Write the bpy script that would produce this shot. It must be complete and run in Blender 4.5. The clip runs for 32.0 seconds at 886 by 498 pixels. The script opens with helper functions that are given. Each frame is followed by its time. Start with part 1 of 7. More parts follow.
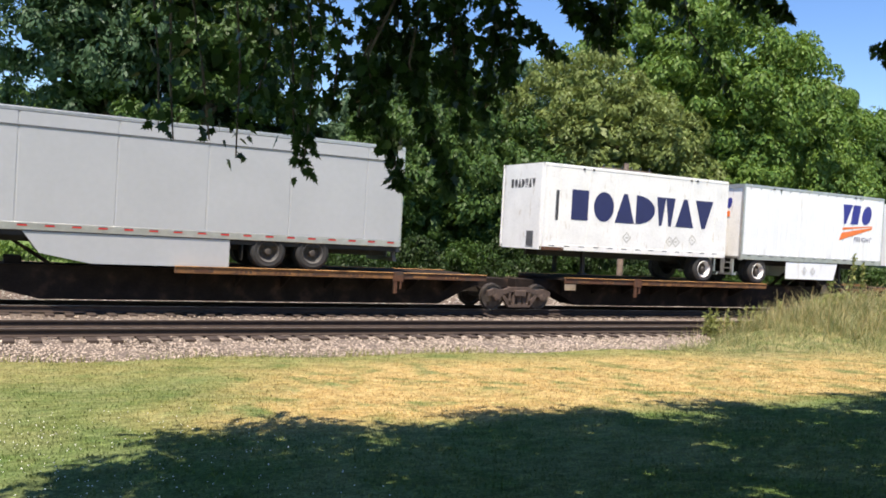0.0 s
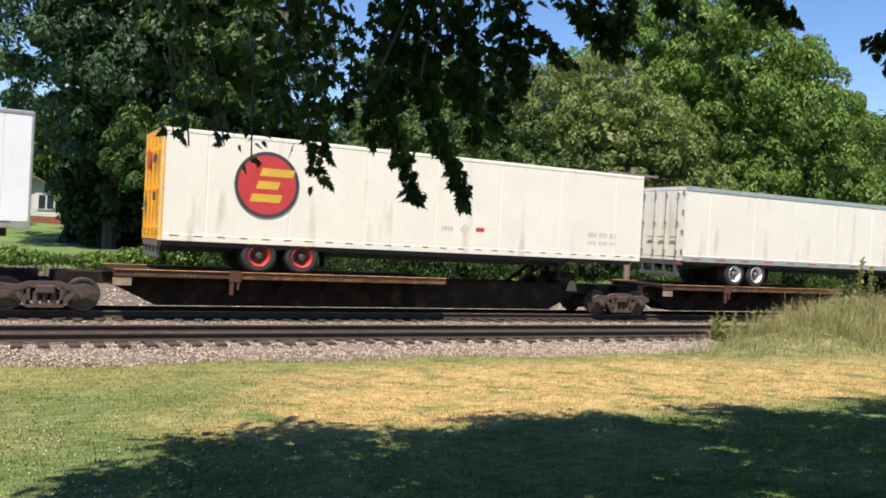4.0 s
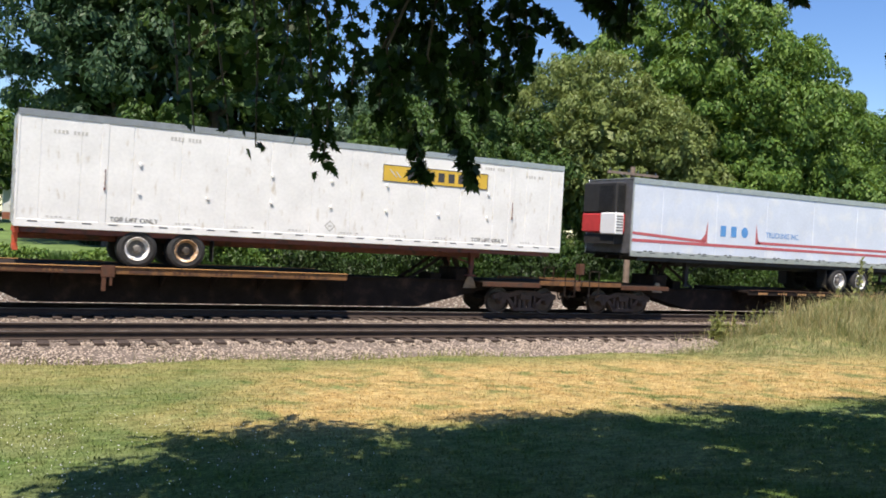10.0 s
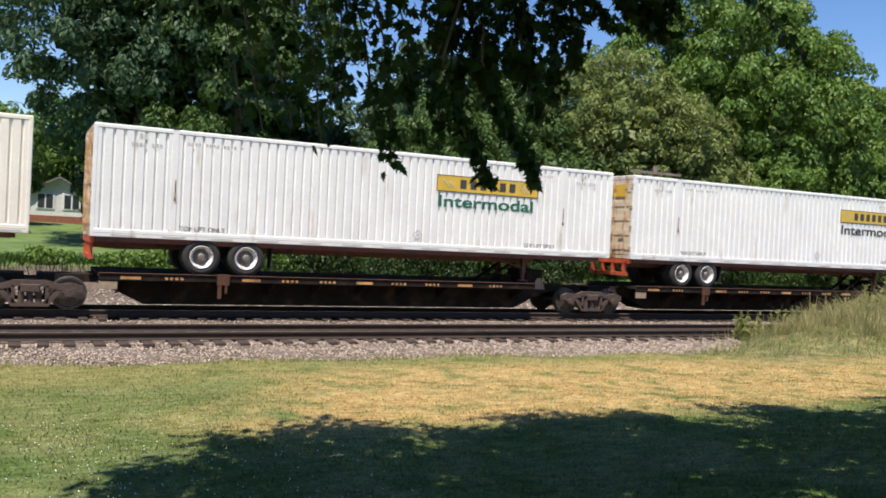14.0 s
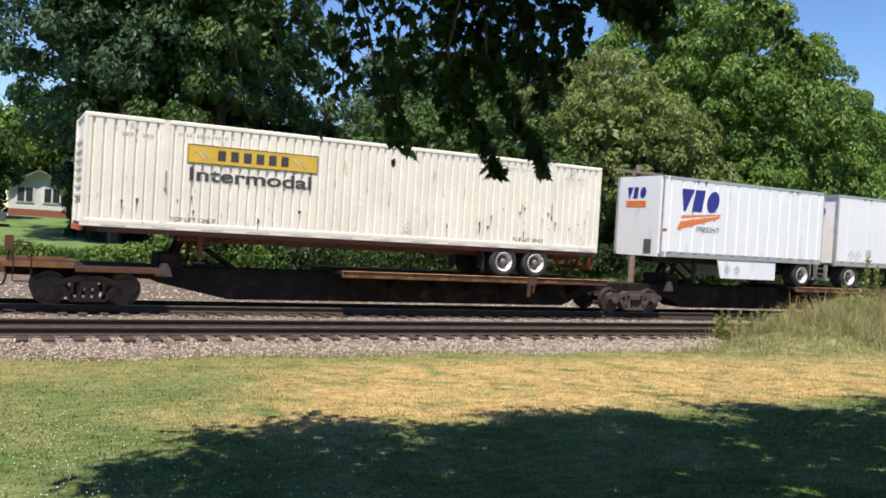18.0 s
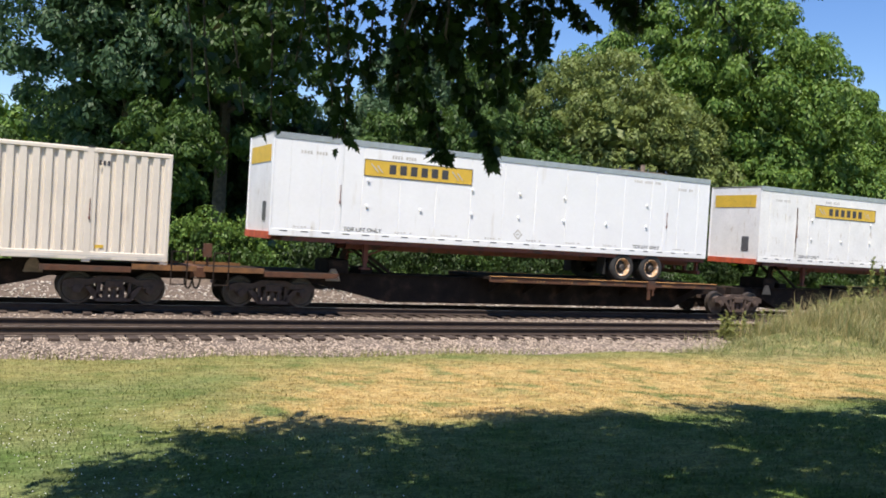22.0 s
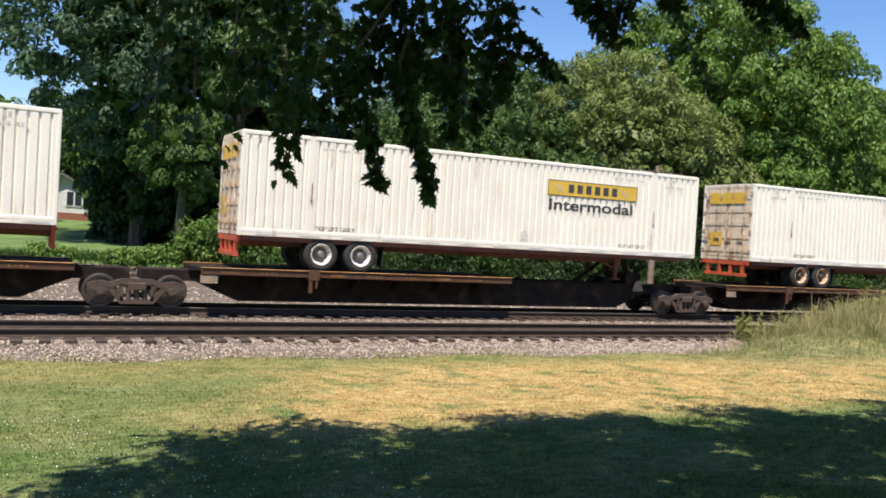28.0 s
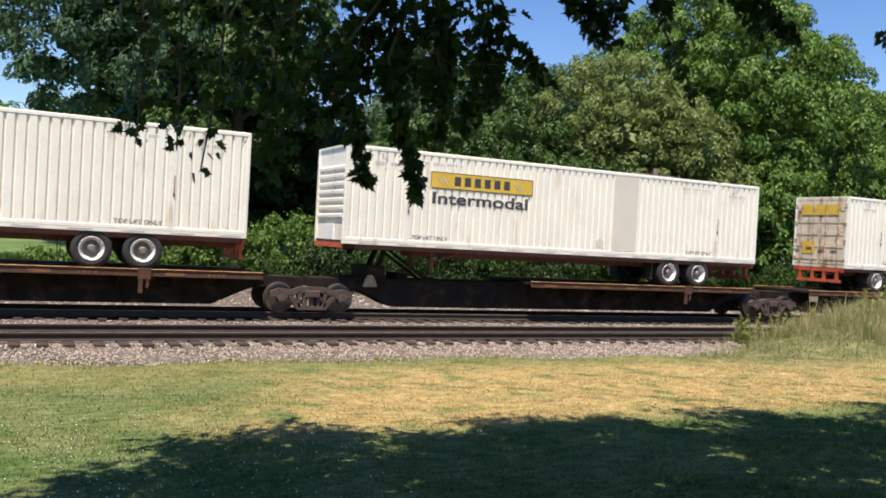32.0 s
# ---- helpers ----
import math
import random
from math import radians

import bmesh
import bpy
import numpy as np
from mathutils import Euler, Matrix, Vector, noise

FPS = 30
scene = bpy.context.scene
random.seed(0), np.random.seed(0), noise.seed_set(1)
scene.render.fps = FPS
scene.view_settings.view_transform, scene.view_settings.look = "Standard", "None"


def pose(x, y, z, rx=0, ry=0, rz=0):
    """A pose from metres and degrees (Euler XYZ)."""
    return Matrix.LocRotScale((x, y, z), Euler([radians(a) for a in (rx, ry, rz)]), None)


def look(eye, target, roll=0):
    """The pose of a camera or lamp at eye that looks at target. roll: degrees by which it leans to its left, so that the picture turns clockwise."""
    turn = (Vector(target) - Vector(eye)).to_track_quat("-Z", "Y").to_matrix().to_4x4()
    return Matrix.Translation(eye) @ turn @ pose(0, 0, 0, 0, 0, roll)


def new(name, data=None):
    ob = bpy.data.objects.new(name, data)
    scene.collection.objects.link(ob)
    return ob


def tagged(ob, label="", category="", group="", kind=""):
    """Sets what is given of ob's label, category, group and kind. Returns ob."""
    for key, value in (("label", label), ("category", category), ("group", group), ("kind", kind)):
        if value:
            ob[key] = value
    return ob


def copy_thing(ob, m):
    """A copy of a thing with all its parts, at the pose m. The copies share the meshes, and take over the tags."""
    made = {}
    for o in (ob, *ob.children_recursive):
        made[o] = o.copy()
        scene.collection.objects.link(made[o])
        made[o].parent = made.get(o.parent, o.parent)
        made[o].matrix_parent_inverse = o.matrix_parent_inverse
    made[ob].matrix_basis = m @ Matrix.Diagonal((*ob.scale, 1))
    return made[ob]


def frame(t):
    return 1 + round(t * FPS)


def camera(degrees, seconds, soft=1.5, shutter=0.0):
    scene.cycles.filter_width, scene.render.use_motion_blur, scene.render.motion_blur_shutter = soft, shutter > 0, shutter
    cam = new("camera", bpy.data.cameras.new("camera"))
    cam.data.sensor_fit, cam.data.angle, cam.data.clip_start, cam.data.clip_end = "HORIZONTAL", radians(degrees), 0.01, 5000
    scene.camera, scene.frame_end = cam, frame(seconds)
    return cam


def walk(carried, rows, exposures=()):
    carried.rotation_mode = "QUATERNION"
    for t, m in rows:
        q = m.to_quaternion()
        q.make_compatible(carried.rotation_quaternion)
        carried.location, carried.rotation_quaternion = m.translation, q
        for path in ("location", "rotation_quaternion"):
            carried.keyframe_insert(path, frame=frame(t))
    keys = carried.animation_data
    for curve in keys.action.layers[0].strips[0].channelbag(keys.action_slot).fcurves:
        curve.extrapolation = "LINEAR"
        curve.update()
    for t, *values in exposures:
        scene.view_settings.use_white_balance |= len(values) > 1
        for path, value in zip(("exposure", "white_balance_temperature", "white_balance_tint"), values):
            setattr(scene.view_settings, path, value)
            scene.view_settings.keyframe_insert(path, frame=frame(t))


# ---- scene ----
cam = camera(55.0, 32.0, soft=1.75, shutter=0.06)
EYE = (0.0, 0.0, 2.34)
# seconds, yaw, pitch, roll of a phone held by hand
TURNS = [
    (0.0, -28.27, -0.94, -3.17),
    (0.5, -28.22, -0.89, -3.15),
    (1.0, -27.93, -0.89, -3.10),
    (1.5, -28.03, -0.82, -3.16),
    (2.0, -28.01, -0.68, -3.20),
    (2.5, -28.08, -0.71, -3.21),
    (3.0, -28.16, -0.67, -3.08),
    (3.5, -27.99, -0.67, -3.04),
    (5.5, -27.67, -0.65, -3.11),
    (6.0, -27.74, -0.68, -3.16),
    (6.5, -27.92, -0.69, -3.11),
    (7.0, -28.15, -0.78, -3.18),
    (7.5, -28.53, -0.82, -3.25),
    (8.0, -28.51, -0.79, -3.14),
    (8.5, -28.23, -0.79, -3.13),
    (9.0, -27.97, -0.79, -3.18),
    (9.5, -27.90, -0.79, -3.22),
    (10.0, -27.85, -0.74, -3.21),
    (10.5, -27.81, -0.69, -3.14),
    (11.0, -27.37, -0.77, -3.09),
    (11.5, -27.10, -0.86, -3.14),
    (12.0, -27.34, -0.97, -3.19),
    (12.5, -27.46, -0.94, -3.06),
    (13.0, -27.37, -0.84, -3.02),
    (13.5, -27.08, -0.74, -3.02),
    (14.0, -26.40, -0.79, -2.92),
    (14.5, -25.94, -0.86, -2.93),
    (16.5, -26.64, -0.87, -3.18),
    (17.0, -27.14, -0.83, -3.28),
    (17.5, -27.34, -0.88, -3.33),
    (18.0, -27.52, -0.92, -3.40),
    (18.5, -27.69, -0.85, -3.48),
    (19.0, -27.93, -0.80, -3.39),
    (19.5, -27.76, -0.76, -3.45),
    (20.0, -27.56, -0.86, -3.50),
    (20.5, -27.27, -0.82, -3.42),
    (21.0, -27.19, -0.83, -3.39),
    (21.5, -27.18, -0.82, -3.38),
    (22.0, -27.24, -0.94, -3.49),
    (22.5, -28.18, -1.04, -3.75),
    (23.0, -28.33, -1.09, -3.79),
    (23.5, -27.83, -1.05, -3.70),
    (24.0, -27.06, -1.07, -3.73),
    (24.5, -26.88, -1.05, -3.82),
    (26.5, -25.93, -0.79, -3.22),
    (27.0, -25.75, -0.76, -3.21),
    (27.5, -26.05, -0.94, -3.24),
    (28.0, -26.27, -0.88, -3.29),
    (28.5, -26.31, -0.87, -3.27),
    (29.0, -26.24, -0.84, -3.17),
    (29.5, -26.22, -0.84, -3.19),
    (30.0, -26.24, -0.76, -3.05),
    (30.5, -26.26, -0.72, -3.15),
    (31.0, -26.41, -0.71, -3.19),
    (31.5, -26.39, -0.70, -3.19),
    (32.0, -26.40, -0.67, -3.19),
]
walk(cam, [(t, pose(*EYE, 90 + p, r, y)) for t, y, p, r in TURNS], [(t, e, 7060 if t < 10 else 6900, 13) for t, e in (
    (0, 0.72), (1, 0.46), (2, 0.34), (3, 0.52), (6, 0.61), (8, 0.64), (9, 0.58), (11, 0.52), (13, 0.46), (14, 0.36), (15.5, 0.42), (17, 0.48), (20, 0.46), (23, 0.51), (27, 0.51), (30, 0.48), (32, 0.43))])

# ---- world and sun ----
SUN_TO = Vector((-0.28, -0.33, 1.0)).normalized()
world = bpy.data.worlds.new("sky")
scene.world = world
world.use_nodes = True
wn = world.node_tree.nodes
sky = wn.new("ShaderNodeTexSky")
sky.sky_type = "NISHITA"
sky.sun_disc = False
sky.sun_elevation = math.asin(SUN_TO.z)
sky.sun_rotation = math.atan2(SUN_TO.x, SUN_TO.y)
sky.air_density, sky.dust_density, sky.ozone_density = 1.0, 0.0, 3.0
wn["Background"].inputs["Strength"].default_value = 0.128
tone = wn.new("ShaderNodeHueSaturation")
tone.inputs["Saturation"].default_value, tone.inputs["Hue"].default_value = 1.24, 0.510
world.node_tree.links.new(sky.outputs[0], tone.inputs["Color"])
world.node_tree.links.new(tone.outputs[0], wn["Background"].inputs["Color"])
sun = new("sun", bpy.data.lights.new("sun", "SUN"))
sun.data.energy, sun.data.angle, sun.data.color = 5.4, radians(0.55), (1.0, 0.95, 0.87)
sun.matrix_world = look((0, 0, 60), Vector((0, 0, 60)) - SUN_TO)

# ---- the plan, in metres: x along the rails, y away from the lawn, z above the rail heads ----
SPEED = 13.473          # of the train, towards -x
Y_NEAR = 19.75          # centre line of the empty track
Y_TRAIN = 24.5          # centre line of the train's track
SIDE = 23.2             # near side of the trailers
DECK = 1.12             # top of the car decks
DROP = 0.13             # by which the decks of the five-unit car lie lower
LONG, PUP, WIDE = 16.25, 8.4, 2.59

# ---- materials ----
def mat(name, color, rough=0.6, metal=0.0, var=0.12, scale=3.0, bump=0.0, bump_scale=60.0, spec=0.5,
        second=None, blot=0.0, blot_scale=1.2, streak=0.0, island=0.0, coords="Object"):
    """A surface with fine and coarse variation. second: colour of stains that cover blot of it; streak: stains drawn downwards;
    island: variation from piece to piece."""
    m = bpy.data.materials.new(name)
    m.use_nodes = True
    t = m.node_tree
    n, l = t.nodes, t.links
    b = n["Principled BSDF"]
    b.inputs["Roughness"].default_value, b.inputs["Metallic"].default_value = rough, metal
    b.inputs["Specular IOR Level"].default_value = spec
    co = n.new("ShaderNodeTexCoord")
    vec = co.outputs[coords]
    col = n.new("ShaderNodeRGB")
    col.outputs[0].default_value = (*color, 1)
    out = col.outputs[0]

    def noise_at(s, detail, vector):
        x = n.new("ShaderNodeTexNoise")
        x.inputs["Scale"].default_value, x.inputs["Detail"].default_value = s, detail
        l.new(vector, x.inputs["Vector"])
        return x.outputs["Fac"]

    def mixed(fac, a, c, how="MIX"):
        x = n.new("ShaderNodeMix")
        x.data_type, x.blend_type = "RGBA", how
        l.new(fac, x.inputs["Factor"])
        l.new(a, x.inputs["A"])
        if isinstance(c, tuple):
            x.inputs["B"].default_value = (*c, 1)
        else:
            l.new(c, x.inputs["B"])
        return x.outputs["Result"]

    def ranged(v, lo, hi, a, c):
        x = n.new("ShaderNodeMapRange")
        x.inputs["From Min"].default_value, x.inputs["From Max"].default_value = lo, hi
        x.inputs["To Min"].default_value, x.inputs["To Max"].default_value = a, c
        l.new(v, x.inputs["Value"])
        return x.outputs["Result"]

    if second and blot > 0:
        v = vec
        if streak > 0:
            mp = n.new("ShaderNodeMapping")
            mp.inputs["Scale"].default_value = (1, 1, 1 / streak)
            l.new(vec, mp.inputs["Vector"])
            v = mp.outputs["Vector"]
        f = ranged(noise_at(blot_scale, 9, v), 0.66 - blot * 0.5, 0.80 - blot * 0.4, 0.0, 1.0)
        out = mixed(f, out, second)
    if var > 0:
        for s, k in ((scale, 1.0), (scale * 11, 0.6)):
            g = ranged(noise_at(s, 6, vec), 0.3, 0.7, 1 - var * k, 1 + var * k)
            cc = n.new("ShaderNodeCombineColor")
            for i in range(3):
                l.new(g, cc.inputs[i])
            one = n.new("ShaderNodeValue")
            one.outputs[0].default_value = 1.0
            out = mixed(one.outputs[0], out, cc.outputs[0], "MULTIPLY")
    if island > 0:
        ge = n.new("ShaderNodeNewGeometry")
        g = ranged(ge.outputs["Random Per Island"], 0, 1, 1 - island, 1 + island)
        hs = n.new("ShaderNodeHueSaturation")
        l.new(g, hs.inputs["Value"])
        l.new(out, hs.inputs["Color"])
        out = hs.outputs["Color"]
    l.new(out, b.inputs["Base Color"])
    if bump > 0:
        bp = n.new("ShaderNodeBump")
        bp.inputs["Strength"].default_value, bp.inputs["Distance"].default_value = bump, 0.02
        l.new(noise_at(bump_scale, 4, vec), bp.inputs["Height"])
        l.new(bp.outputs["Normal"], b.inputs["Normal"])
    return m


def leaf_mat(name, dark, light, through_light=0.4, rough=0.5):
    """Leaves: each one of its own green, letting some light through."""
    m = bpy.data.materials.new(name)
    m.use_nodes = True
    t = m.node_tree
    n, l = t.nodes, t.links
    b = n["Principled BSDF"]
    ge = n.new("ShaderNodeNewGeometry")
    ramp = n.new("ShaderNodeMix")
    ramp.data_type = "RGBA"
    ramp.inputs["A"].default_value, ramp.inputs["B"].default_value = (*dark, 1), (*light, 1)
    l.new(ge.outputs["Random Per Island"], ramp.inputs["Factor"])
    l.new(ramp.outputs["Result"], b.inputs["Base Color"])
    b.inputs["Roughness"].default_value = rough
    b.inputs["Specular IOR Level"].default_value = 0.22
    tr = n.new("ShaderNodeBsdfTranslucent")
    hs = n.new("ShaderNodeHueSaturation")
    hs.inputs["Hue"].default_value, hs.inputs["Saturation"].default_value, hs.inputs["Value"].default_value = 0.48, 1.1, 1.3
    l.new(ramp.outputs["Result"], hs.inputs["Color"])
    l.new(hs.outputs["Color"], tr.inputs["Color"])
    mx = n.new("ShaderNodeMixShader")
    mx.inputs[0].default_value = through_light
    l.new(b.outputs[0], mx.inputs[1])
    l.new(tr.outputs[0], mx.inputs[2])
    l.new(mx.outputs[0], n["Material Output"].inputs["Surface"])
    return m


def lawn_mat(name, blades=False):
    """Mown grass with a dry straw-coloured belt that follows the top of the bank."""
    m = bpy.data.materials.new(name)
    m.use_nodes = True
    t = m.node_tree
    n, l = t.nodes, t.links
    b = n["Principled BSDF"]
    b.inputs["Roughness"].default_value = 0.9
    b.inputs["Specular IOR Level"].default_value = 0.04
    ge = n.new("ShaderNodeNewGeometry")
    pos = ge.outputs["Position"]

    def noise_at(s, detail, stretch=(1, 1, 1)):
        mp = n.new("ShaderNodeMapping")
        mp.inputs["Scale"].default_value = stretch
        l.new(pos, mp.inputs["Vector"])
        x = n.new("ShaderNodeTexNoise")
        x.inputs["Scale"].default_value, x.inputs["Detail"].default_value, x.inputs["Roughness"].default_value = s, detail, 0.62
        l.new(mp.outputs["Vector"], x.inputs["Vector"])
        return x.outputs["Fac"]

    def ranged(v, lo, hi, a=0.0, c=1.0):
        x = n.new("ShaderNodeMapRange")
        x.interpolation_type = "SMOOTHSTEP"
        for k, w in (("From Min", lo), ("From Max", hi), ("To Min", a), ("To Max", c)):
            x.inputs[k].default_value = w
        l.new(v, x.inputs["Value"])
        return x.outputs["Result"]

    def op(kind, a, c):
        x = n.new("ShaderNodeMath")
        x.operation = kind
        for i, w in enumerate((a, c)):
            if isinstance(w, (int, float)):
                x.inputs[i].default_value = w
            else:
                l.new(w, x.inputs[i])
        return x.outputs[0]

    def mixed(fac, a, c):
        x = n.new("ShaderNodeMix")
        x.data_type = "RGBA"
        l.new(fac, x.inputs["Factor"])
        for k, w in (("A", a), ("B", c)):
            if isinstance(w, tuple):
                x.inputs[k].default_value = (*w, 1)
            else:
                l.new(w, x.inputs[k])
        return x.outputs["Result"]

    sep = n.new("ShaderNodeSeparateXYZ")
    l.new(pos, sep.inputs[0])
    green = mixed(ranged(noise_at(0.9, 8), 0.35, 0.65), (0.088, 0.142, 0.040), (0.162, 0.200, 0.080))
    belt = op("MULTIPLY", ranged(sep.outputs["Y"], 7.9, 9.3), ranged(sep.outputs["Y"], 16.6, 13.6))
    slope = op("SUBTRACT", sep.outputs["X"], op("MULTIPLY", op("SUBTRACT", sep.outputs["Y"], 9.5), 0.45))
    belt = op("MULTIPLY", belt, ranged(op("ADD", slope, op("MULTIPLY", noise_at(0.55, 5), 3.4)), 2.4, 5.6, 0.12, 0.98))
    belt = op("MULTIPLY", belt, ranged(sep.outputs["X"], 22.0, 15.5, 0.35, 1.0))
    verge = op("MULTIPLY", ranged(sep.outputs["Y"], 12.4, 14.8), ranged(noise_at(1.3, 9), 0.30, 0.62, 0.15, 0.75))
    green = mixed(verge, green, (0.275, 0.240, 0.095))
    patch = op("MULTIPLY", belt, ranged(noise_at(1.15, 14, (1.25, 0.75, 1)), 0.31, 0.53))
    straw = mixed(ranged(noise_at(2.6, 4), 0.35, 0.65), (0.405, 0.278, 0.114), (0.465, 0.348, 0.155))
    out = mixed(patch, green, straw)
    wild = op("MULTIPLY", ranged(slope, 11.8, 14.8), ranged(sep.outputs["Y"], 12.8, 15.2))
    rough = mixed(ranged(noise_at(2.2, 10, (1, 1, 1.6)), 0.38, 0.62), (0.115, 0.140, 0.050), (0.27, 0.235, 0.11))
    out = mixed(wild, out, rough)
    thin = op("MULTIPLY", ranged(noise_at(1.7, 9), 0.50, 0.72), 0.22)
    out = mixed(thin, out, (0.34, 0.30, 0.12))
    clump = ranged(noise_at(5.5, 6, (0.7, 1.5, 1)), 0.30, 0.70, 0.74, 1.26)
    fine = op("MULTIPLY", clump, ranged(noise_at(30, 7), 0.25, 0.75, 0.55, 1.38))
    cc = n.new("ShaderNodeHueSaturation")
    l.new(fine, cc.inputs["Value"])
    l.new(out, cc.inputs["Color"])
    out = cc.outputs["Color"]
    if blades:
        hs = n.new("ShaderNodeHueSaturation")
        l.new(ranged(ge.outputs["Random Per Island"], 0, 1, 0.85, 1.35), hs.inputs["Value"])
        l.new(out, hs.inputs["Color"])
        out = hs.outputs["Color"]
    l.new(out, b.inputs["Base Color"])
    if not blades:
        bp = n.new("ShaderNodeBump")
        bp.inputs["Strength"].default_value, bp.inputs["Distance"].default_value = 0.9, 0.05
        l.new(noise_at(22, 6), bp.inputs["Height"])
        l.new(bp.outputs["Normal"], b.inputs["Normal"])
    return m


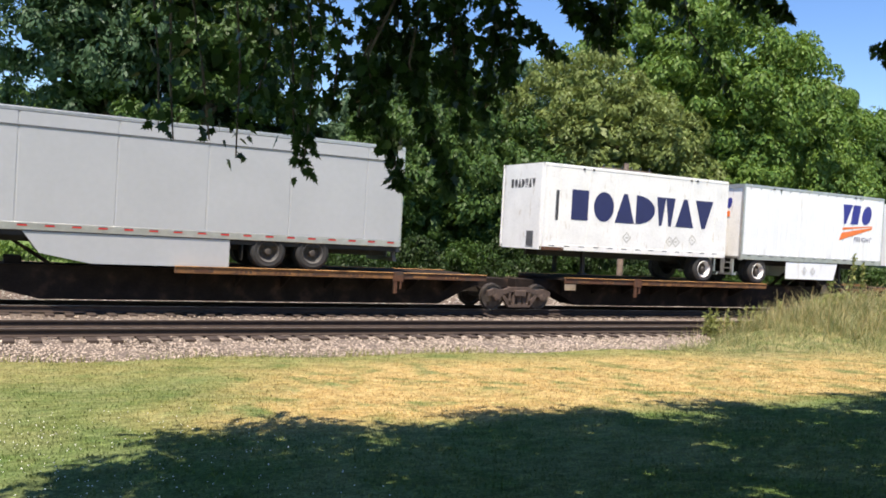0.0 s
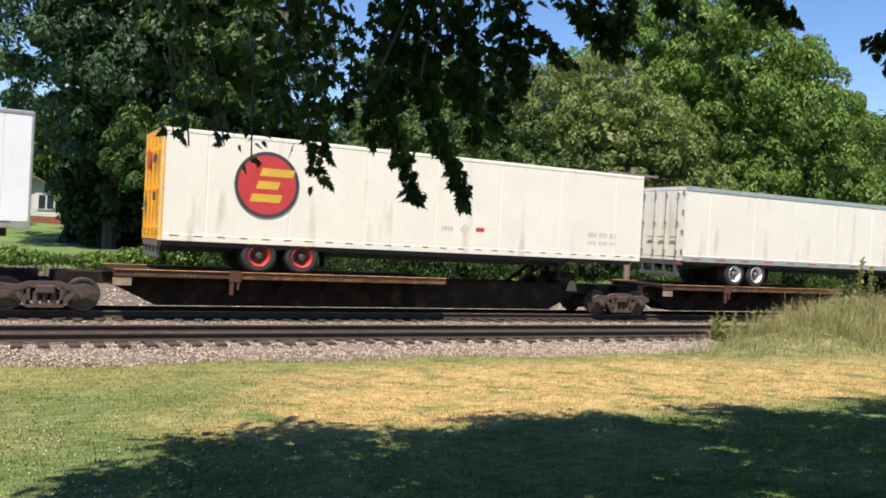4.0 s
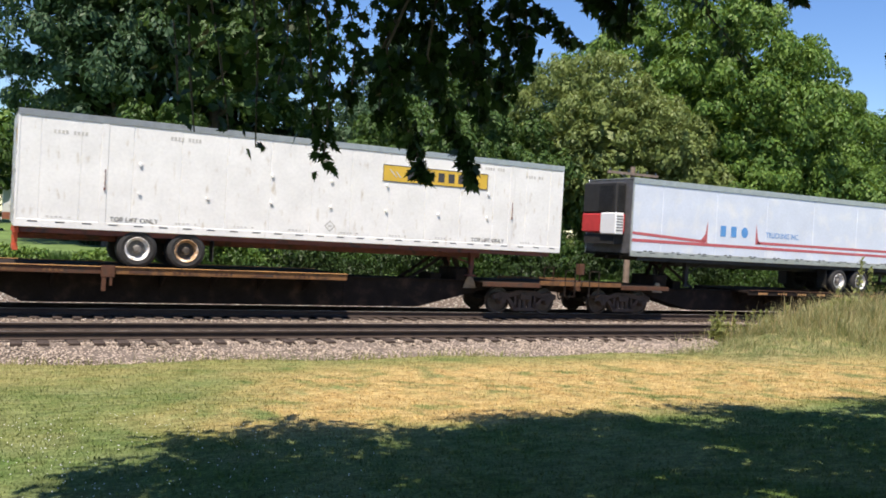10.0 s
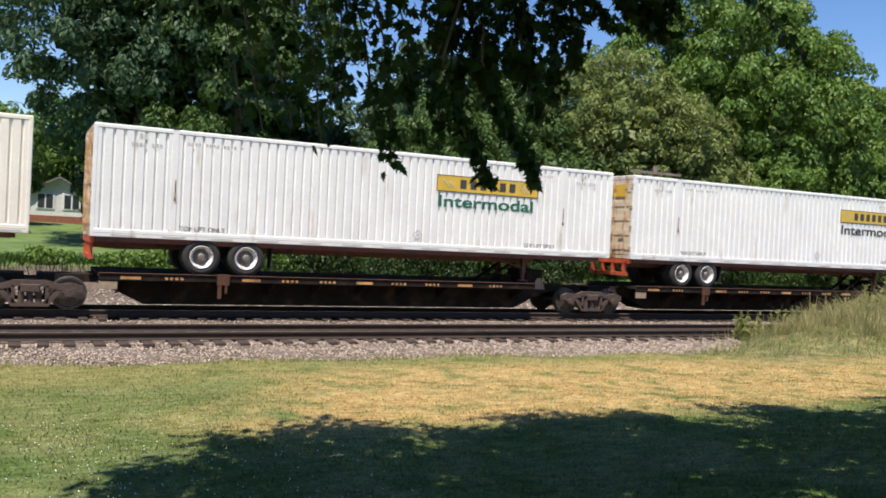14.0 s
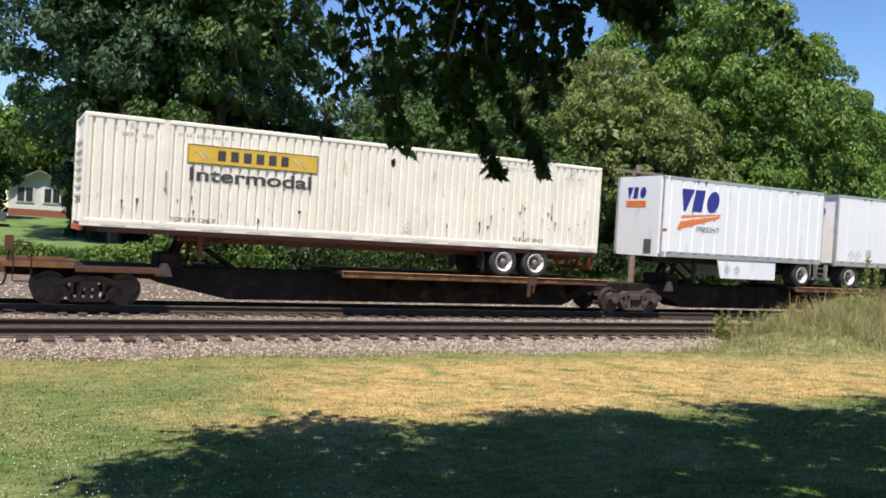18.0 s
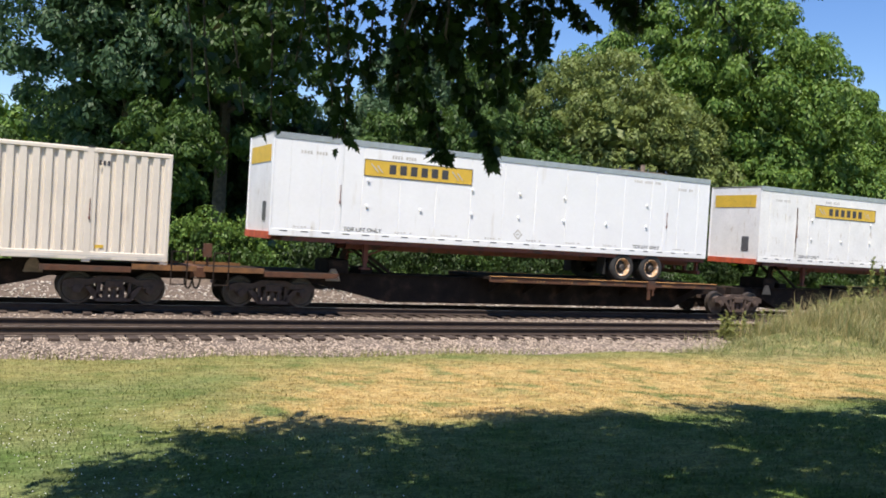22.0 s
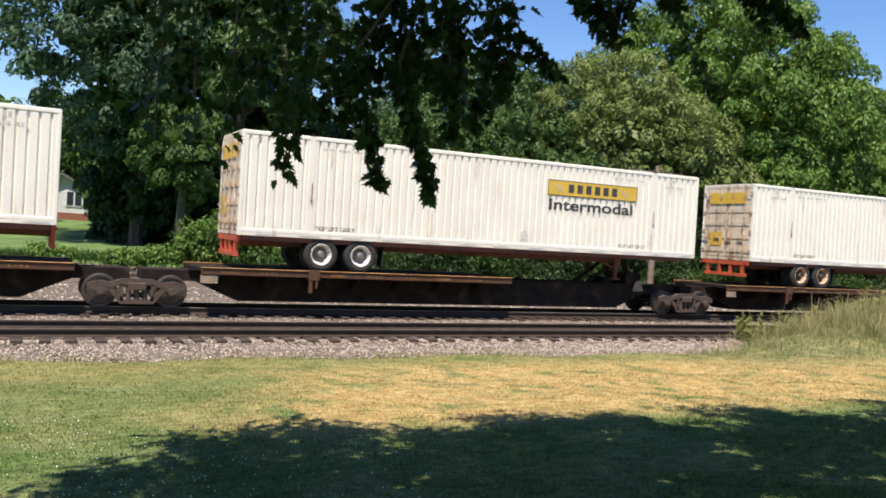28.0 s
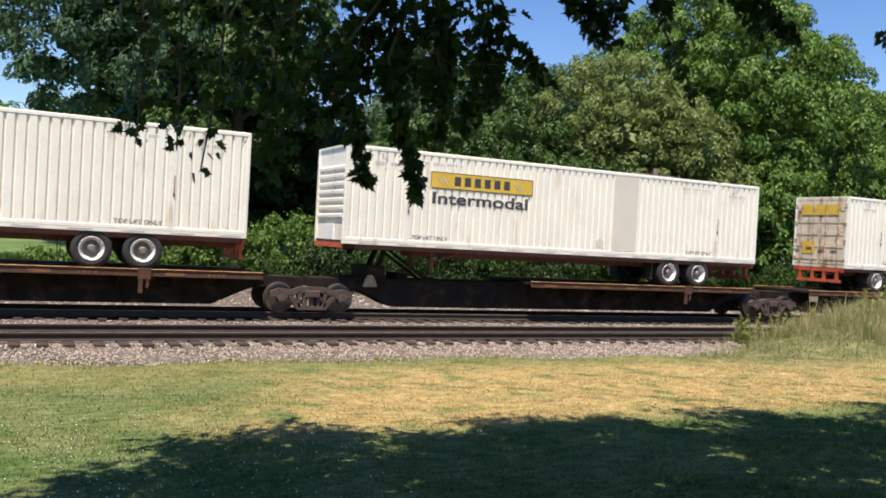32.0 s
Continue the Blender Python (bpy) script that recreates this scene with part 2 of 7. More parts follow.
M = {
    "lawn": lawn_mat("mown_grass"), "blade": lawn_mat("grass_blades", True),
    "field": mat("far_grass", (0.095, 0.155, 0.036), 0.9, var=0.35, scale=0.8, bump=0.6, bump_scale=9),
    "ballast": mat("ballast_bed", (0.120, 0.092, 0.072), 0.95, var=0.3, scale=6, bump=1.0, bump_scale=25),
    "stone": mat("ballast_stone", (0.335, 0.270, 0.212), 0.9, var=0.15, scale=8, island=0.6),
    "tie": mat("tie_wood", (0.045, 0.030, 0.022), 0.95, var=0.3, scale=5, bump=0.5, bump_scale=40),
    "rail": mat("rail_steel", (0.050, 0.033, 0.025), 0.8, metal=0.2, var=0.25, scale=4),
    "railhead": mat("rail_head", (0.26, 0.22, 0.19), 0.45, metal=0.7, var=0.1, scale=4),
    "white": mat("white_trailer_skin", (0.84, 0.85, 0.85), 0.45, var=0.028, scale=0.8, second=(0.66, 0.63, 0.57), blot=0.09, blot_scale=2.6, streak=5),
    "cream": mat("cream_container_paint", (0.865, 0.812, 0.705), 0.5, var=0.05, scale=0.8, second=(0.56, 0.44, 0.32), blot=0.10, blot_scale=3.2, streak=6),
    "chalk": mat("chalky_container_paint", (0.84, 0.835, 0.81), 0.5, var=0.05, scale=0.8, second=(0.56, 0.48, 0.38), blot=0.10, blot_scale=3.2, streak=6),
    "doorpaint": mat("rust_stained_door_paint", (0.66, 0.57, 0.43), 0.6, var=0.1, scale=1.5, second=(0.33, 0.19, 0.10), blot=0.28, blot_scale=3.5, streak=2.5),
    "ivory": mat("ivory_trailer_skin", (0.87, 0.82, 0.70), 0.45, var=0.04, scale=0.7, second=(0.66, 0.58, 0.47), blot=0.14, blot_scale=2, streak=6),
    "palewhite": mat("pale_container_paint", (0.80, 0.765, 0.71), 0.5, var=0.05, scale=0.8, second=(0.60, 0.52, 0.42), blot=0.12, blot_scale=2.6, streak=6),
    "rusted": mat("rust_streaked_paint", (0.84, 0.79, 0.68), 0.55, var=0.07, scale=0.8, second=(0.42, 0.27, 0.16), blot=0.06, blot_scale=5.5, streak=3.5),
    "beige": mat("beige_container_paint", (0.71, 0.64, 0.545), 0.55, var=0.05, scale=1, second=(0.52, 0.44, 0.35), blot=0.05, blot_scale=3, streak=5),
    "bluewhite": mat("blue_white_trailer_skin", (0.66, 0.71, 0.80), 0.35, var=0.06, scale=0.9, second=(0.75, 0.77, 0.80), blot=0.3, blot_scale=1.2),
    "grey": mat("silver_grey_skin", (0.44, 0.45, 0.46), 0.4, metal=0.1, var=0.04, scale=0.6),
    "dirtywhite": mat("scuffed_white_skin", (0.83, 0.82, 0.79), 0.5, var=0.07, scale=1.1, second=(0.60, 0.54, 0.45), blot=0.12, blot_scale=6.0, streak=3),
    "aluminium": mat("aluminium_trim", (0.52, 0.52, 0.51), 0.35, metal=0.7, var=0.12, scale=4),
    "darktrim": mat("dark_trim", (0.10, 0.10, 0.105), 0.5, var=0.2, scale=4),
    "black": mat("black_underframe", (0.022, 0.021, 0.02), 0.75, var=0.3, scale=4),
    "fadedred": mat("faded_red_stripe", (0.52, 0.115, 0.125), 0.5, var=0.1, scale=2),
    "darkrim": mat("dull_grey_rim", (0.10, 0.095, 0.09), 0.6, metal=0.3, var=0.2, scale=8),
    "palehub": mat("pale_wheel_disc", (0.22, 0.20, 0.18), 0.5, metal=0.2, var=0.25, scale=10, second=(0.10, 0.08, 0.07), blot=0.3, blot_scale=9),
    "tyre": mat("tyre_rubber", (0.028, 0.027, 0.026), 0.85, var=0.2, scale=9),
    "rim": mat("white_wheel_rim", (0.80, 0.78, 0.75), 0.4, metal=0.0, var=0.1, scale=8, second=(0.30, 0.24, 0.18), blot=0.2, blot_scale=7),
    "rustrim": mat("rusty_wheel_rim", (0.46, 0.29, 0.16), 0.8, var=0.3, scale=8, second=(0.7, 0.6, 0.5), blot=0.3, blot_scale=6),
    "redrim": mat("red_wheel_rim", (0.55, 0.045, 0.03), 0.5, var=0.2, scale=8),
    "hub": mat("greasy_hub", (0.085, 0.072, 0.062), 0.6, metal=0.4, var=0.3, scale=12),
    "chassis": mat("oxide_red_chassis", (0.17, 0.052, 0.035), 0.75, var=0.25, scale=3, second=(0.05, 0.03, 0.025), blot=0.3, blot_scale=3),
    "orange": mat("bright_orange_chassis", (0.52, 0.092, 0.036), 0.65, var=0.2, scale=3, second=(0.25, 0.08, 0.04), blot=0.25, blot_scale=4),
    "carbrown": mat("car_body_brown", (0.020, 0.014, 0.011), 0.9, var=0.35, scale=2.5, spec=0.2, second=(0.045, 0.027, 0.018), blot=0.2, blot_scale=2.5),
    "decksteel": mat("rusty_deck_edge", (0.105, 0.042, 0.020), 0.85, var=0.3, scale=3, second=(0.05, 0.03, 0.02), blot=0.35, blot_scale=3),
    "caryellow": mat("faded_car_yellow", (0.200, 0.090, 0.030), 0.8, var=0.25, scale=3, second=(0.10, 0.05, 0.025), blot=0.4, blot_scale=3.5),
    "bogie": mat("dusty_bogie_iron", (0.088, 0.060, 0.046), 0.9, var=0.35, scale=6, second=(0.04, 0.03, 0.025), blot=0.25, blot_scale=6),
    "wheelsteel": mat("worn_wheel_steel", (0.085, 0.070, 0.060), 0.45, metal=0.5, var=0.25, scale=8),
    "navy": mat("navy_lettering", (0.02, 0.025, 0.10), 0.5, var=0.08),
    "purple": mat("blue_violet_lettering", (0.026, 0.032, 0.25), 0.5, var=0.08),
    "flame": mat("orange_stripe", (0.85, 0.20, 0.04), 0.5, var=0.08),
    "signred": mat("red_stripe", (0.58, 0.05, 0.05), 0.5, var=0.1),
    "paleblue": mat("pale_blue_lettering", (0.10, 0.30, 0.62), 0.5, var=0.1),
    "yellow": mat("yellow_banner", (0.70, 0.45, 0.055), 0.5, var=0.08, scale=2, second=(0.45, 0.30, 0.06), blot=0.14, blot_scale=5),
    "green": mat("dark_green_lettering", (0.012, 0.13, 0.085), 0.5, var=0.08),
    "charcoal": mat("charcoal_lettering", (0.05, 0.05, 0.055), 0.6, var=0.15),
    "faint": mat("faded_stencil", (0.56, 0.54, 0.50), 0.7, var=0.2),
    "amber": mat("amber_door_paint", (0.86, 0.42, 0.03), 0.5, var=0.06, second=(0.55, 0.25, 0.04), blot=0.1, blot_scale=4),
    # worn orange, brightened in colour for the sunlit line along the deck edge
    "flange": mat("sunlit_worn_flange", (0.52, 0.27, 0.10), 0.6, var=0.25, scale=3, second=(0.22, 0.10, 0.05), blot=0.3, blot_scale=2.5),
    "dulltan": mat("dusty_tan_paint", (0.30, 0.23, 0.155), 0.8, var=0.3, scale=5),
    "reflector": mat("red_reflector", (0.55, 0.03, 0.03), 0.3, var=0.05),
    "bark": mat("bark", (0.11, 0.085, 0.065), 0.95, var=0.35, scale=5, bump=0.8, bump_scale=18),
    "poleswood": mat("weathered_pole_wood", (0.22, 0.165, 0.125), 0.9, var=0.3, scale=4, bump=0.4, bump_scale=30),
    "siding": mat("white_house_siding", (0.78, 0.78, 0.78), 0.6, var=0.06),
    "shingle": mat("grey_roof_shingle", (0.18, 0.17, 0.17), 0.9, var=0.2, scale=4),
    "brick": mat("red_foundation_brick", (0.30, 0.11, 0.07), 0.9, var=0.2, scale=5),
    "glass": mat("dark_window_glass", (0.04, 0.05, 0.06), 0.08, var=0.0),
    # low branches of the shade tree: leaf_over's green, darkened to stand for shade
    "leaf_near": leaf_mat("shade_toned_near_leaves", (0.018, 0.042, 0.010), (0.042, 0.085, 0.018), 0.22),
    "leaf_a": leaf_mat("maple_leaves", (0.05, 0.115, 0.022), (0.155, 0.245, 0.05), 0.22),
    "leaf_b": leaf_mat("dark_tree_leaves", (0.036, 0.078, 0.02), (0.086, 0.15, 0.037), 0.28),
    "leaf_c": leaf_mat("pale_tree_leaves", (0.112, 0.156, 0.044), (0.215, 0.264, 0.084), 0.26),
    "leaf_d": leaf_mat("blue_green_needles", (0.042, 0.09, 0.042), (0.082, 0.14, 0.068), 0.25),
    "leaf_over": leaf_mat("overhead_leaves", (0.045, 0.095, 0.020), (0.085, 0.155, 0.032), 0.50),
    "leaf_e": leaf_mat("deep_shade_leaves", (0.032, 0.07, 0.018), (0.078, 0.136, 0.034), 0.25),
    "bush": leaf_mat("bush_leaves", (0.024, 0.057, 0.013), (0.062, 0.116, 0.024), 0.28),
    # bush leaves again, with the shade under the trees put into the colour
    "bush_shaded": leaf_mat("shade_toned_bush_leaves", (0.013, 0.030, 0.008), (0.036, 0.066, 0.015), 0.15),
    "weed_green": leaf_mat("green_weed_leaves", (0.150, 0.190, 0.056), (0.340, 0.350, 0.130), 0.40),
    "weed": leaf_mat("tall_weed", (0.15, 0.19, 0.07), (0.42, 0.40, 0.20), 0.35),
    # ballast stone made paler, with the far strip's sunlight put into the colour
    "stone_far": mat("sunlit_toned_stone", (0.46, 0.42, 0.37), 0.9, var=0.15, scale=8, island=0.4),
    "railbright": mat("bright_rail_head", (0.62, 0.60, 0.57), 0.35, metal=0.8, var=0.08, scale=4),
    "straw": leaf_mat("dry_stalk", (0.34, 0.27, 0.12), (0.58, 0.48, 0.25), 0.3),
    "clover": mat("white_clover", (0.85, 0.85, 0.80), 0.7, var=0.0),
}


# ---- building helpers ----
def link_mesh(name, me, parent=None, label=""):
    ob = new(name, me)
    if parent:
        ob.parent = parent
    if label:
        ob["label"] = label
    return ob


def part(name, bm, material, parent=None, label=""):
    """Links a bmesh as one mesh object under a thing or under a part."""
    me = bpy.data.meshes.new(name)
    bm.to_mesh(me)
    bm.free()
    me.materials.append(M[material] if isinstance(material, str) else material)
    return link_mesh(name, me, parent, label)


def empty(name, m, label, category, group="", kind=""):
    ob = new(name)
    ob.empty_display_size = 0.3
    ob.matrix_basis = m
    return tagged(ob, label, category, group, kind)


def box(bm, x0, x1, y0, y1, z0, z1, bevel=0.0):
    r = bmesh.ops.create_cube(bm, size=1, matrix=Matrix.LocRotScale(((x0 + x1) / 2, (y0 + y1) / 2, (z0 + z1) / 2), None, (abs(x1 - x0), abs(y1 - y0), abs(z1 - z0))))
    if bevel:
        e = list({e for v in r["verts"] for e in v.link_edges})
        bmesh.ops.bevel(bm, geom=e, offset=bevel, segments=1, affect="EDGES")


def tube(bm, a, b, r0, r1=None, seg=10):
    a, b = Vector(a), Vector(b)
    d = b - a
    m = Matrix.Translation((a + b) / 2) @ d.to_track_quat("Z", "Y").to_matrix().to_4x4()
    bmesh.ops.create_cone(bm, cap_ends=True, segments=seg, radius1=r0, radius2=r0 if r1 is None else r1, depth=d.length, matrix=m)


def B():
    return bmesh.new()


def mesh_of(name, verts, faces, material):
    """A mesh from arrays; faces all of one number of corners when they come as an array."""
    me = bpy.data.meshes.new(name)
    if isinstance(faces, np.ndarray):
        n, k = faces.shape
        me.vertices.add(len(verts))
        me.vertices.foreach_set("co", np.asarray(verts, np.float32).ravel())
        me.loops.add(n * k)
        me.loops.foreach_set("vertex_index", faces.astype(np.int32).ravel())
        me.polygons.add(n)
        me.polygons.foreach_set("loop_start", np.arange(0, n * k, k, dtype=np.int32))
        me.polygons.foreach_set("loop_total", np.full(n, k, np.int32))
        me.update(calc_edges=True)
    else:
        me.from_pydata(verts, [], faces)
    me.materials.append(M[material])
    return me


def smooth(v, a, b):
    t = np.clip((v - a) / (b - a), 0, 1)
    return t * t * (3 - 2 * t)


def ground_z(x, y):
    """Height of the ground: the lawn falls to the ballast, and the land rises again behind the tracks."""
    x, y = np.asarray(x, float), np.asarray(y, float)
    z = 0.74 - 1.06 * np.clip(y, 0, 16.6) / 16.6
    z = np.where(y > 16.6, -0.32 - 0.25 * smooth(y, 16.6, 18.0), z)
    z = z + 0.50 * smooth(y, 28.6, 30.0) + 0.85 * smooth(y, 29.4, 31.6) + 0.20 * smooth(y, 31.6, 45) + 1.0 * smooth(y, 45, 62)
    z = z + 1.15 * smooth(x, 16.5, 23.0) * np.exp(-((y - 16.6) / 2.0) ** 2)
    z = z + 0.035 * np.sin(x * 1.3 + 0.7 * y) * np.cos(y * 0.9) * smooth(y, 3, 6)
    return z


def axis(lo, hi, step, far):
    """Even steps from lo to hi, then wider and wider out to far on both sides."""
    v = list(np.arange(lo, hi + 1e-6, step))
    d = step
    while v[-1] < far:
        d *= 1.35
        v.append(v[-1] + d)
    d = step
    while v[0] > -far:
        d *= 1.35
        v.insert(0, v[0] - d)
    return np.array(v)


def grid_mesh(name, xs, ys, zfun, mats, pick):
    X, Y = np.meshgrid(xs, ys)
    Z = zfun(X, Y)
    n = len(xs)
    verts = np.stack([X.ravel(), Y.ravel(), Z.ravel()], 1).tolist()
    faces = [(j * n + i, j * n + i + 1, (j + 1) * n + i + 1, (j + 1) * n + i) for j in range(len(ys) - 1) for i in range(n - 1)]
    me = bpy.data.meshes.new(name)
    me.from_pydata(verts, [], faces)
    for k in mats:
        me.materials.append(M[k])
    idx = [pick(ys[j]) for j in range(len(ys) - 1) for i in range(n - 1)]
    me.polygons.foreach_set("material_index", idx)
    me.polygons.foreach_set("use_smooth", [True] * len(faces))
    return me


# ---- ground and tracks ----
ground = new("ground", grid_mesh("ground", axis(-12, 40, 0.4, 2500), axis(-6, 66, 0.4, 2500), ground_z, ("lawn", "ballast", "field"), lambda y: 0 if y < 18.5 else (1 if y < 31.0 else 2)))
tagged(ground, "mown lawn with a dry straw-coloured belt, falling to the tracks", "ground", kind="structure")


def ballast_z(y):
    ys = (16.3, 17.0, 18.30, 18.50, 18.72, 18.90, 21.0, 21.3, 22.8, 23.2, 25.9, 26.6, 28.2, 29.6, 30.2)
    zs = (-0.46, -0.42, -0.27, -0.225, -0.212, -0.230, -0.225, -0.26, -0.26, -0.225, -0.225, -0.31, -0.28, 0.10, -0.1)
    return np.interp(y, ys, zs)


bx = axis(-6, 34, 0.5, 400)
by = np.array([16.3, 16.7, 17.0, 17.4, 17.9, 18.30, 18.50, 18.72, 18.90, 19.2, 19.75, 20.5, 21.0, 21.3, 22.0, 22.8, 23.2, 24.5, 25.9, 27.0, 27.6, 28.2, 29.0, 29.6, 30.2])
ballast = new("ballast", grid_mesh("ballast", bx, by, lambda X, Y: ballast_z(Y) + 0.02 * np.sin(X * 2.1 + Y * 3), ("ballast",), lambda y: 0))
tagged(ballast, "bed of pale crushed stone under the two tracks", "ballast", kind="structure")


def stones(name, n, x0, x1, y0, y1, seed, material="stone", small=0.016, large=0.036):
    """Loose crushed stones lying on the bed, as one mesh."""
    rng = np.random.default_rng(seed)
    c = np.stack([rng.uniform(x0, x1, n), rng.uniform(y0, y1, n)], 1)
    z = ballast_z(c[:, 1])
    r = rng.uniform(small, large, n)
    base = np.array([(1, 0, 0), (0, 1, 0), (-1, 0, 0), (0, -1, 0), (0, 0, 0.8), (0, 0, -0.8)], float)
    tri = np.array([(0, 1, 4), (1, 2, 4), (2, 3, 4), (3, 0, 4), (1, 0, 5), (2, 1, 5), (3, 2, 5), (0, 3, 5)])
    a = rng.uniform(0, 6.28, n)
    v = base[None] * rng.uniform(0.6, 1.4, (n, 6, 1)) * r[:, None, None]
    ca, sa = np.cos(a)[:, None], np.sin(a)[:, None]
    px = v[:, :, 0] * ca - v[:, :, 1] * sa + c[:, None, 0]
    py = v[:, :, 0] * sa + v[:, :, 1] * ca + c[:, None, 1]
    pz = v[:, :, 2] * 0.8 + (z + r * 0.2)[:, None]
    verts = np.stack([px, py, pz], 2).reshape(-1, 3)
    faces = (tri[None] + 6 * np.arange(n)[:, None, None]).reshape(-1, 3)
    return tagged(new(name, mesh_of(name, verts, faces, material)), "loose crushed ballast stones", "gravel", kind="stuff")


stones("gravel", 30000, -1.5, 25, 16.4, 18.80, 3)
stones("gravel_in_track", 2500, -1.5, 28, 18.5, 21.0, 6)
stones("gravel_between", 8000, -1.5, 28, 20.6, 23.2, 4, small=0.02, large=0.042)
# paler stones paint the sunlit strip that shows below the cars
stones("gravel_beyond", 7000, -1.5, 38, 25.6, 29.7, 5, "stone_far", 0.025, 0.06)


def track(name, yc, label, head="railhead"):
    """Two rails on wooden ties."""
    root = empty(name, pose(0, yc, -0.17), label, "railway track", kind="structure")
    for s in (-1, 1):
        bm = B()
        y = s * 0.7525
        prof = [(-0.07, 0.0), (0.07, 0.0), (0.07, 0.012), (0.012, 0.035), (0.012, 0.118), (0.036, 0.13), (0.036, 0.16), (0.028, 0.168), (-0.028, 0.168), (-0.036, 0.16), (-0.036, 0.13), (-0.012, 0.118), (-0.012, 0.035), (-0.07, 0.012)]
        a = [bm.verts.new((-160, y + p, z)) for p, z in prof]
        c = [bm.verts.new((260, y + p, z)) for p, z in prof]
        for i in range(len(prof)):
            j = (i + 1) % len(prof)
            bm.faces.new((a[i], a[j], c[j], c[i]))
        bmesh.ops.recalc_face_normals(bm, faces=bm.faces)
        rail = part("rail", bm, "rail", root)
        bm = B()
        box(bm, -160, 260, y - 0.0265, y + 0.0265, 0.168, 0.1705)
        part("rail_head", bm, head, rail, "rail head polished by wheels")
    return root


track_1 = track("track_1", Y_NEAR, "empty railway track with rusty rails on wooden ties")
track_2 = track("track_2", Y_TRAIN, "railway track under the train", "railbright")


def leaf_cards(rng, centres, per, spread, size, up=0.35, flat=0.75):
    """Small four-cornered leaf clusters scattered round the centres."""
    n = len(centres) * per
    c = np.repeat(centres, per, 0) + rng.normal(0, 1, (n, 3)) * (np.asarray(spread) * np.array([1, 1, flat]))
    nrm = rng.normal(0, 1, (n, 3))
    nrm[:, 2] = np.abs(nrm[:, 2]) + up
    nrm /= np.linalg.norm(nrm, axis=1)[:, None]
    t = np.cross(nrm, rng.normal(0, 1, (n, 3)))
    t /= np.linalg.norm(t, axis=1)[:, None] + 1e-9
    b = np.cross(nrm, t)
    s = size * rng.uniform(0.55, 1.3, (n, 1))
    v = np.stack([c - t * s, c - b * s * 0.55 + t * s * 0.1, c + t * s, c + b * s * 0.55 - t * s * 0.1], 1)
    return v.reshape(-1, 3), np.arange(n * 4).reshape(-1, 4)


def limb(bm, a, b, r0, r1):
    tube(bm, a, b, r0, r1, 7)


def clump_leaves(rng, centres, radius, per, size):
    """Domes of leaves: each clump carries its leaves on its outer side, so that its top is lit and its underside dark."""
    n = len(centres) * per
    d = rng.normal(0, 1, (n, 3))
    d[:, 2] += 0.75
    d /= np.linalg.norm(d, axis=1)[:, None]
    r = np.repeat(radius, per) * rng.uniform(0.35, 1.05, n) ** 0.5
    c = np.repeat(centres, per, 0) + d * r[:, None] * np.array([1.08, 1.08, 0.85])
    nrm = d + rng.normal(0, 0.45, (n, 3))
    nrm /= np.linalg.norm(nrm, axis=1)[:, None]
    t = np.cross(nrm, rng.normal(0, 1, (n, 3)))
    t /= np.linalg.norm(t, axis=1)[:, None] + 1e-9
    b = np.cross(nrm, t)
    s = size * rng.uniform(0.5, 1.35, (n, 1))
    v = np.stack([c - t * s, c - b * s * 0.6 + t * s * 0.1, c + t * s - nrm * s * 0.3, c + b * s * 0.6 - t * s * 0.1], 1)
    return v.reshape(-1, 3), np.arange(n * 4).reshape(-1, 4)


def unit(a):
    return a / (np.linalg.norm(a, axis=1)[:, None] + 1e-9)


def tuft_places(rng, rx, rz, cz, gap, lumps, low):
    """Where the tufts of a crown sit: through the outer part of a lumpy egg, no two nearer than the gap, more of them on the side of the tracks."""
    n = 5200
    d = unit(rng.normal(0, 1, (n, 3)))
    d[:, 1] = np.where(rng.uniform(0, 1, n) < 0.45, -np.abs(d[:, 1]), d[:, 1])
    k = unit(rng.normal(0, 1, (lumps, 3)))
    near = (d @ k.T).max(1)
    r = rng.uniform(0.50, 1.0, n) ** 0.40 * (0.70 + 0.32 * smooth(near, 0.68, 0.97))
    c = d * r[:, None] * np.array([rx, rx, rz])
    c[:, 2] += cz
    kept = np.zeros((0, 3))
    mine = []
    for i in range(n):
        if c[i, 2] > low and d[i, 1] < 0.55 and (len(kept) == 0 or ((kept - c[i]) ** 2).sum(1).min() > gap * gap):
            kept = np.vstack([kept, c[i]])
            mine.append(i)
    return kept, d[mine]


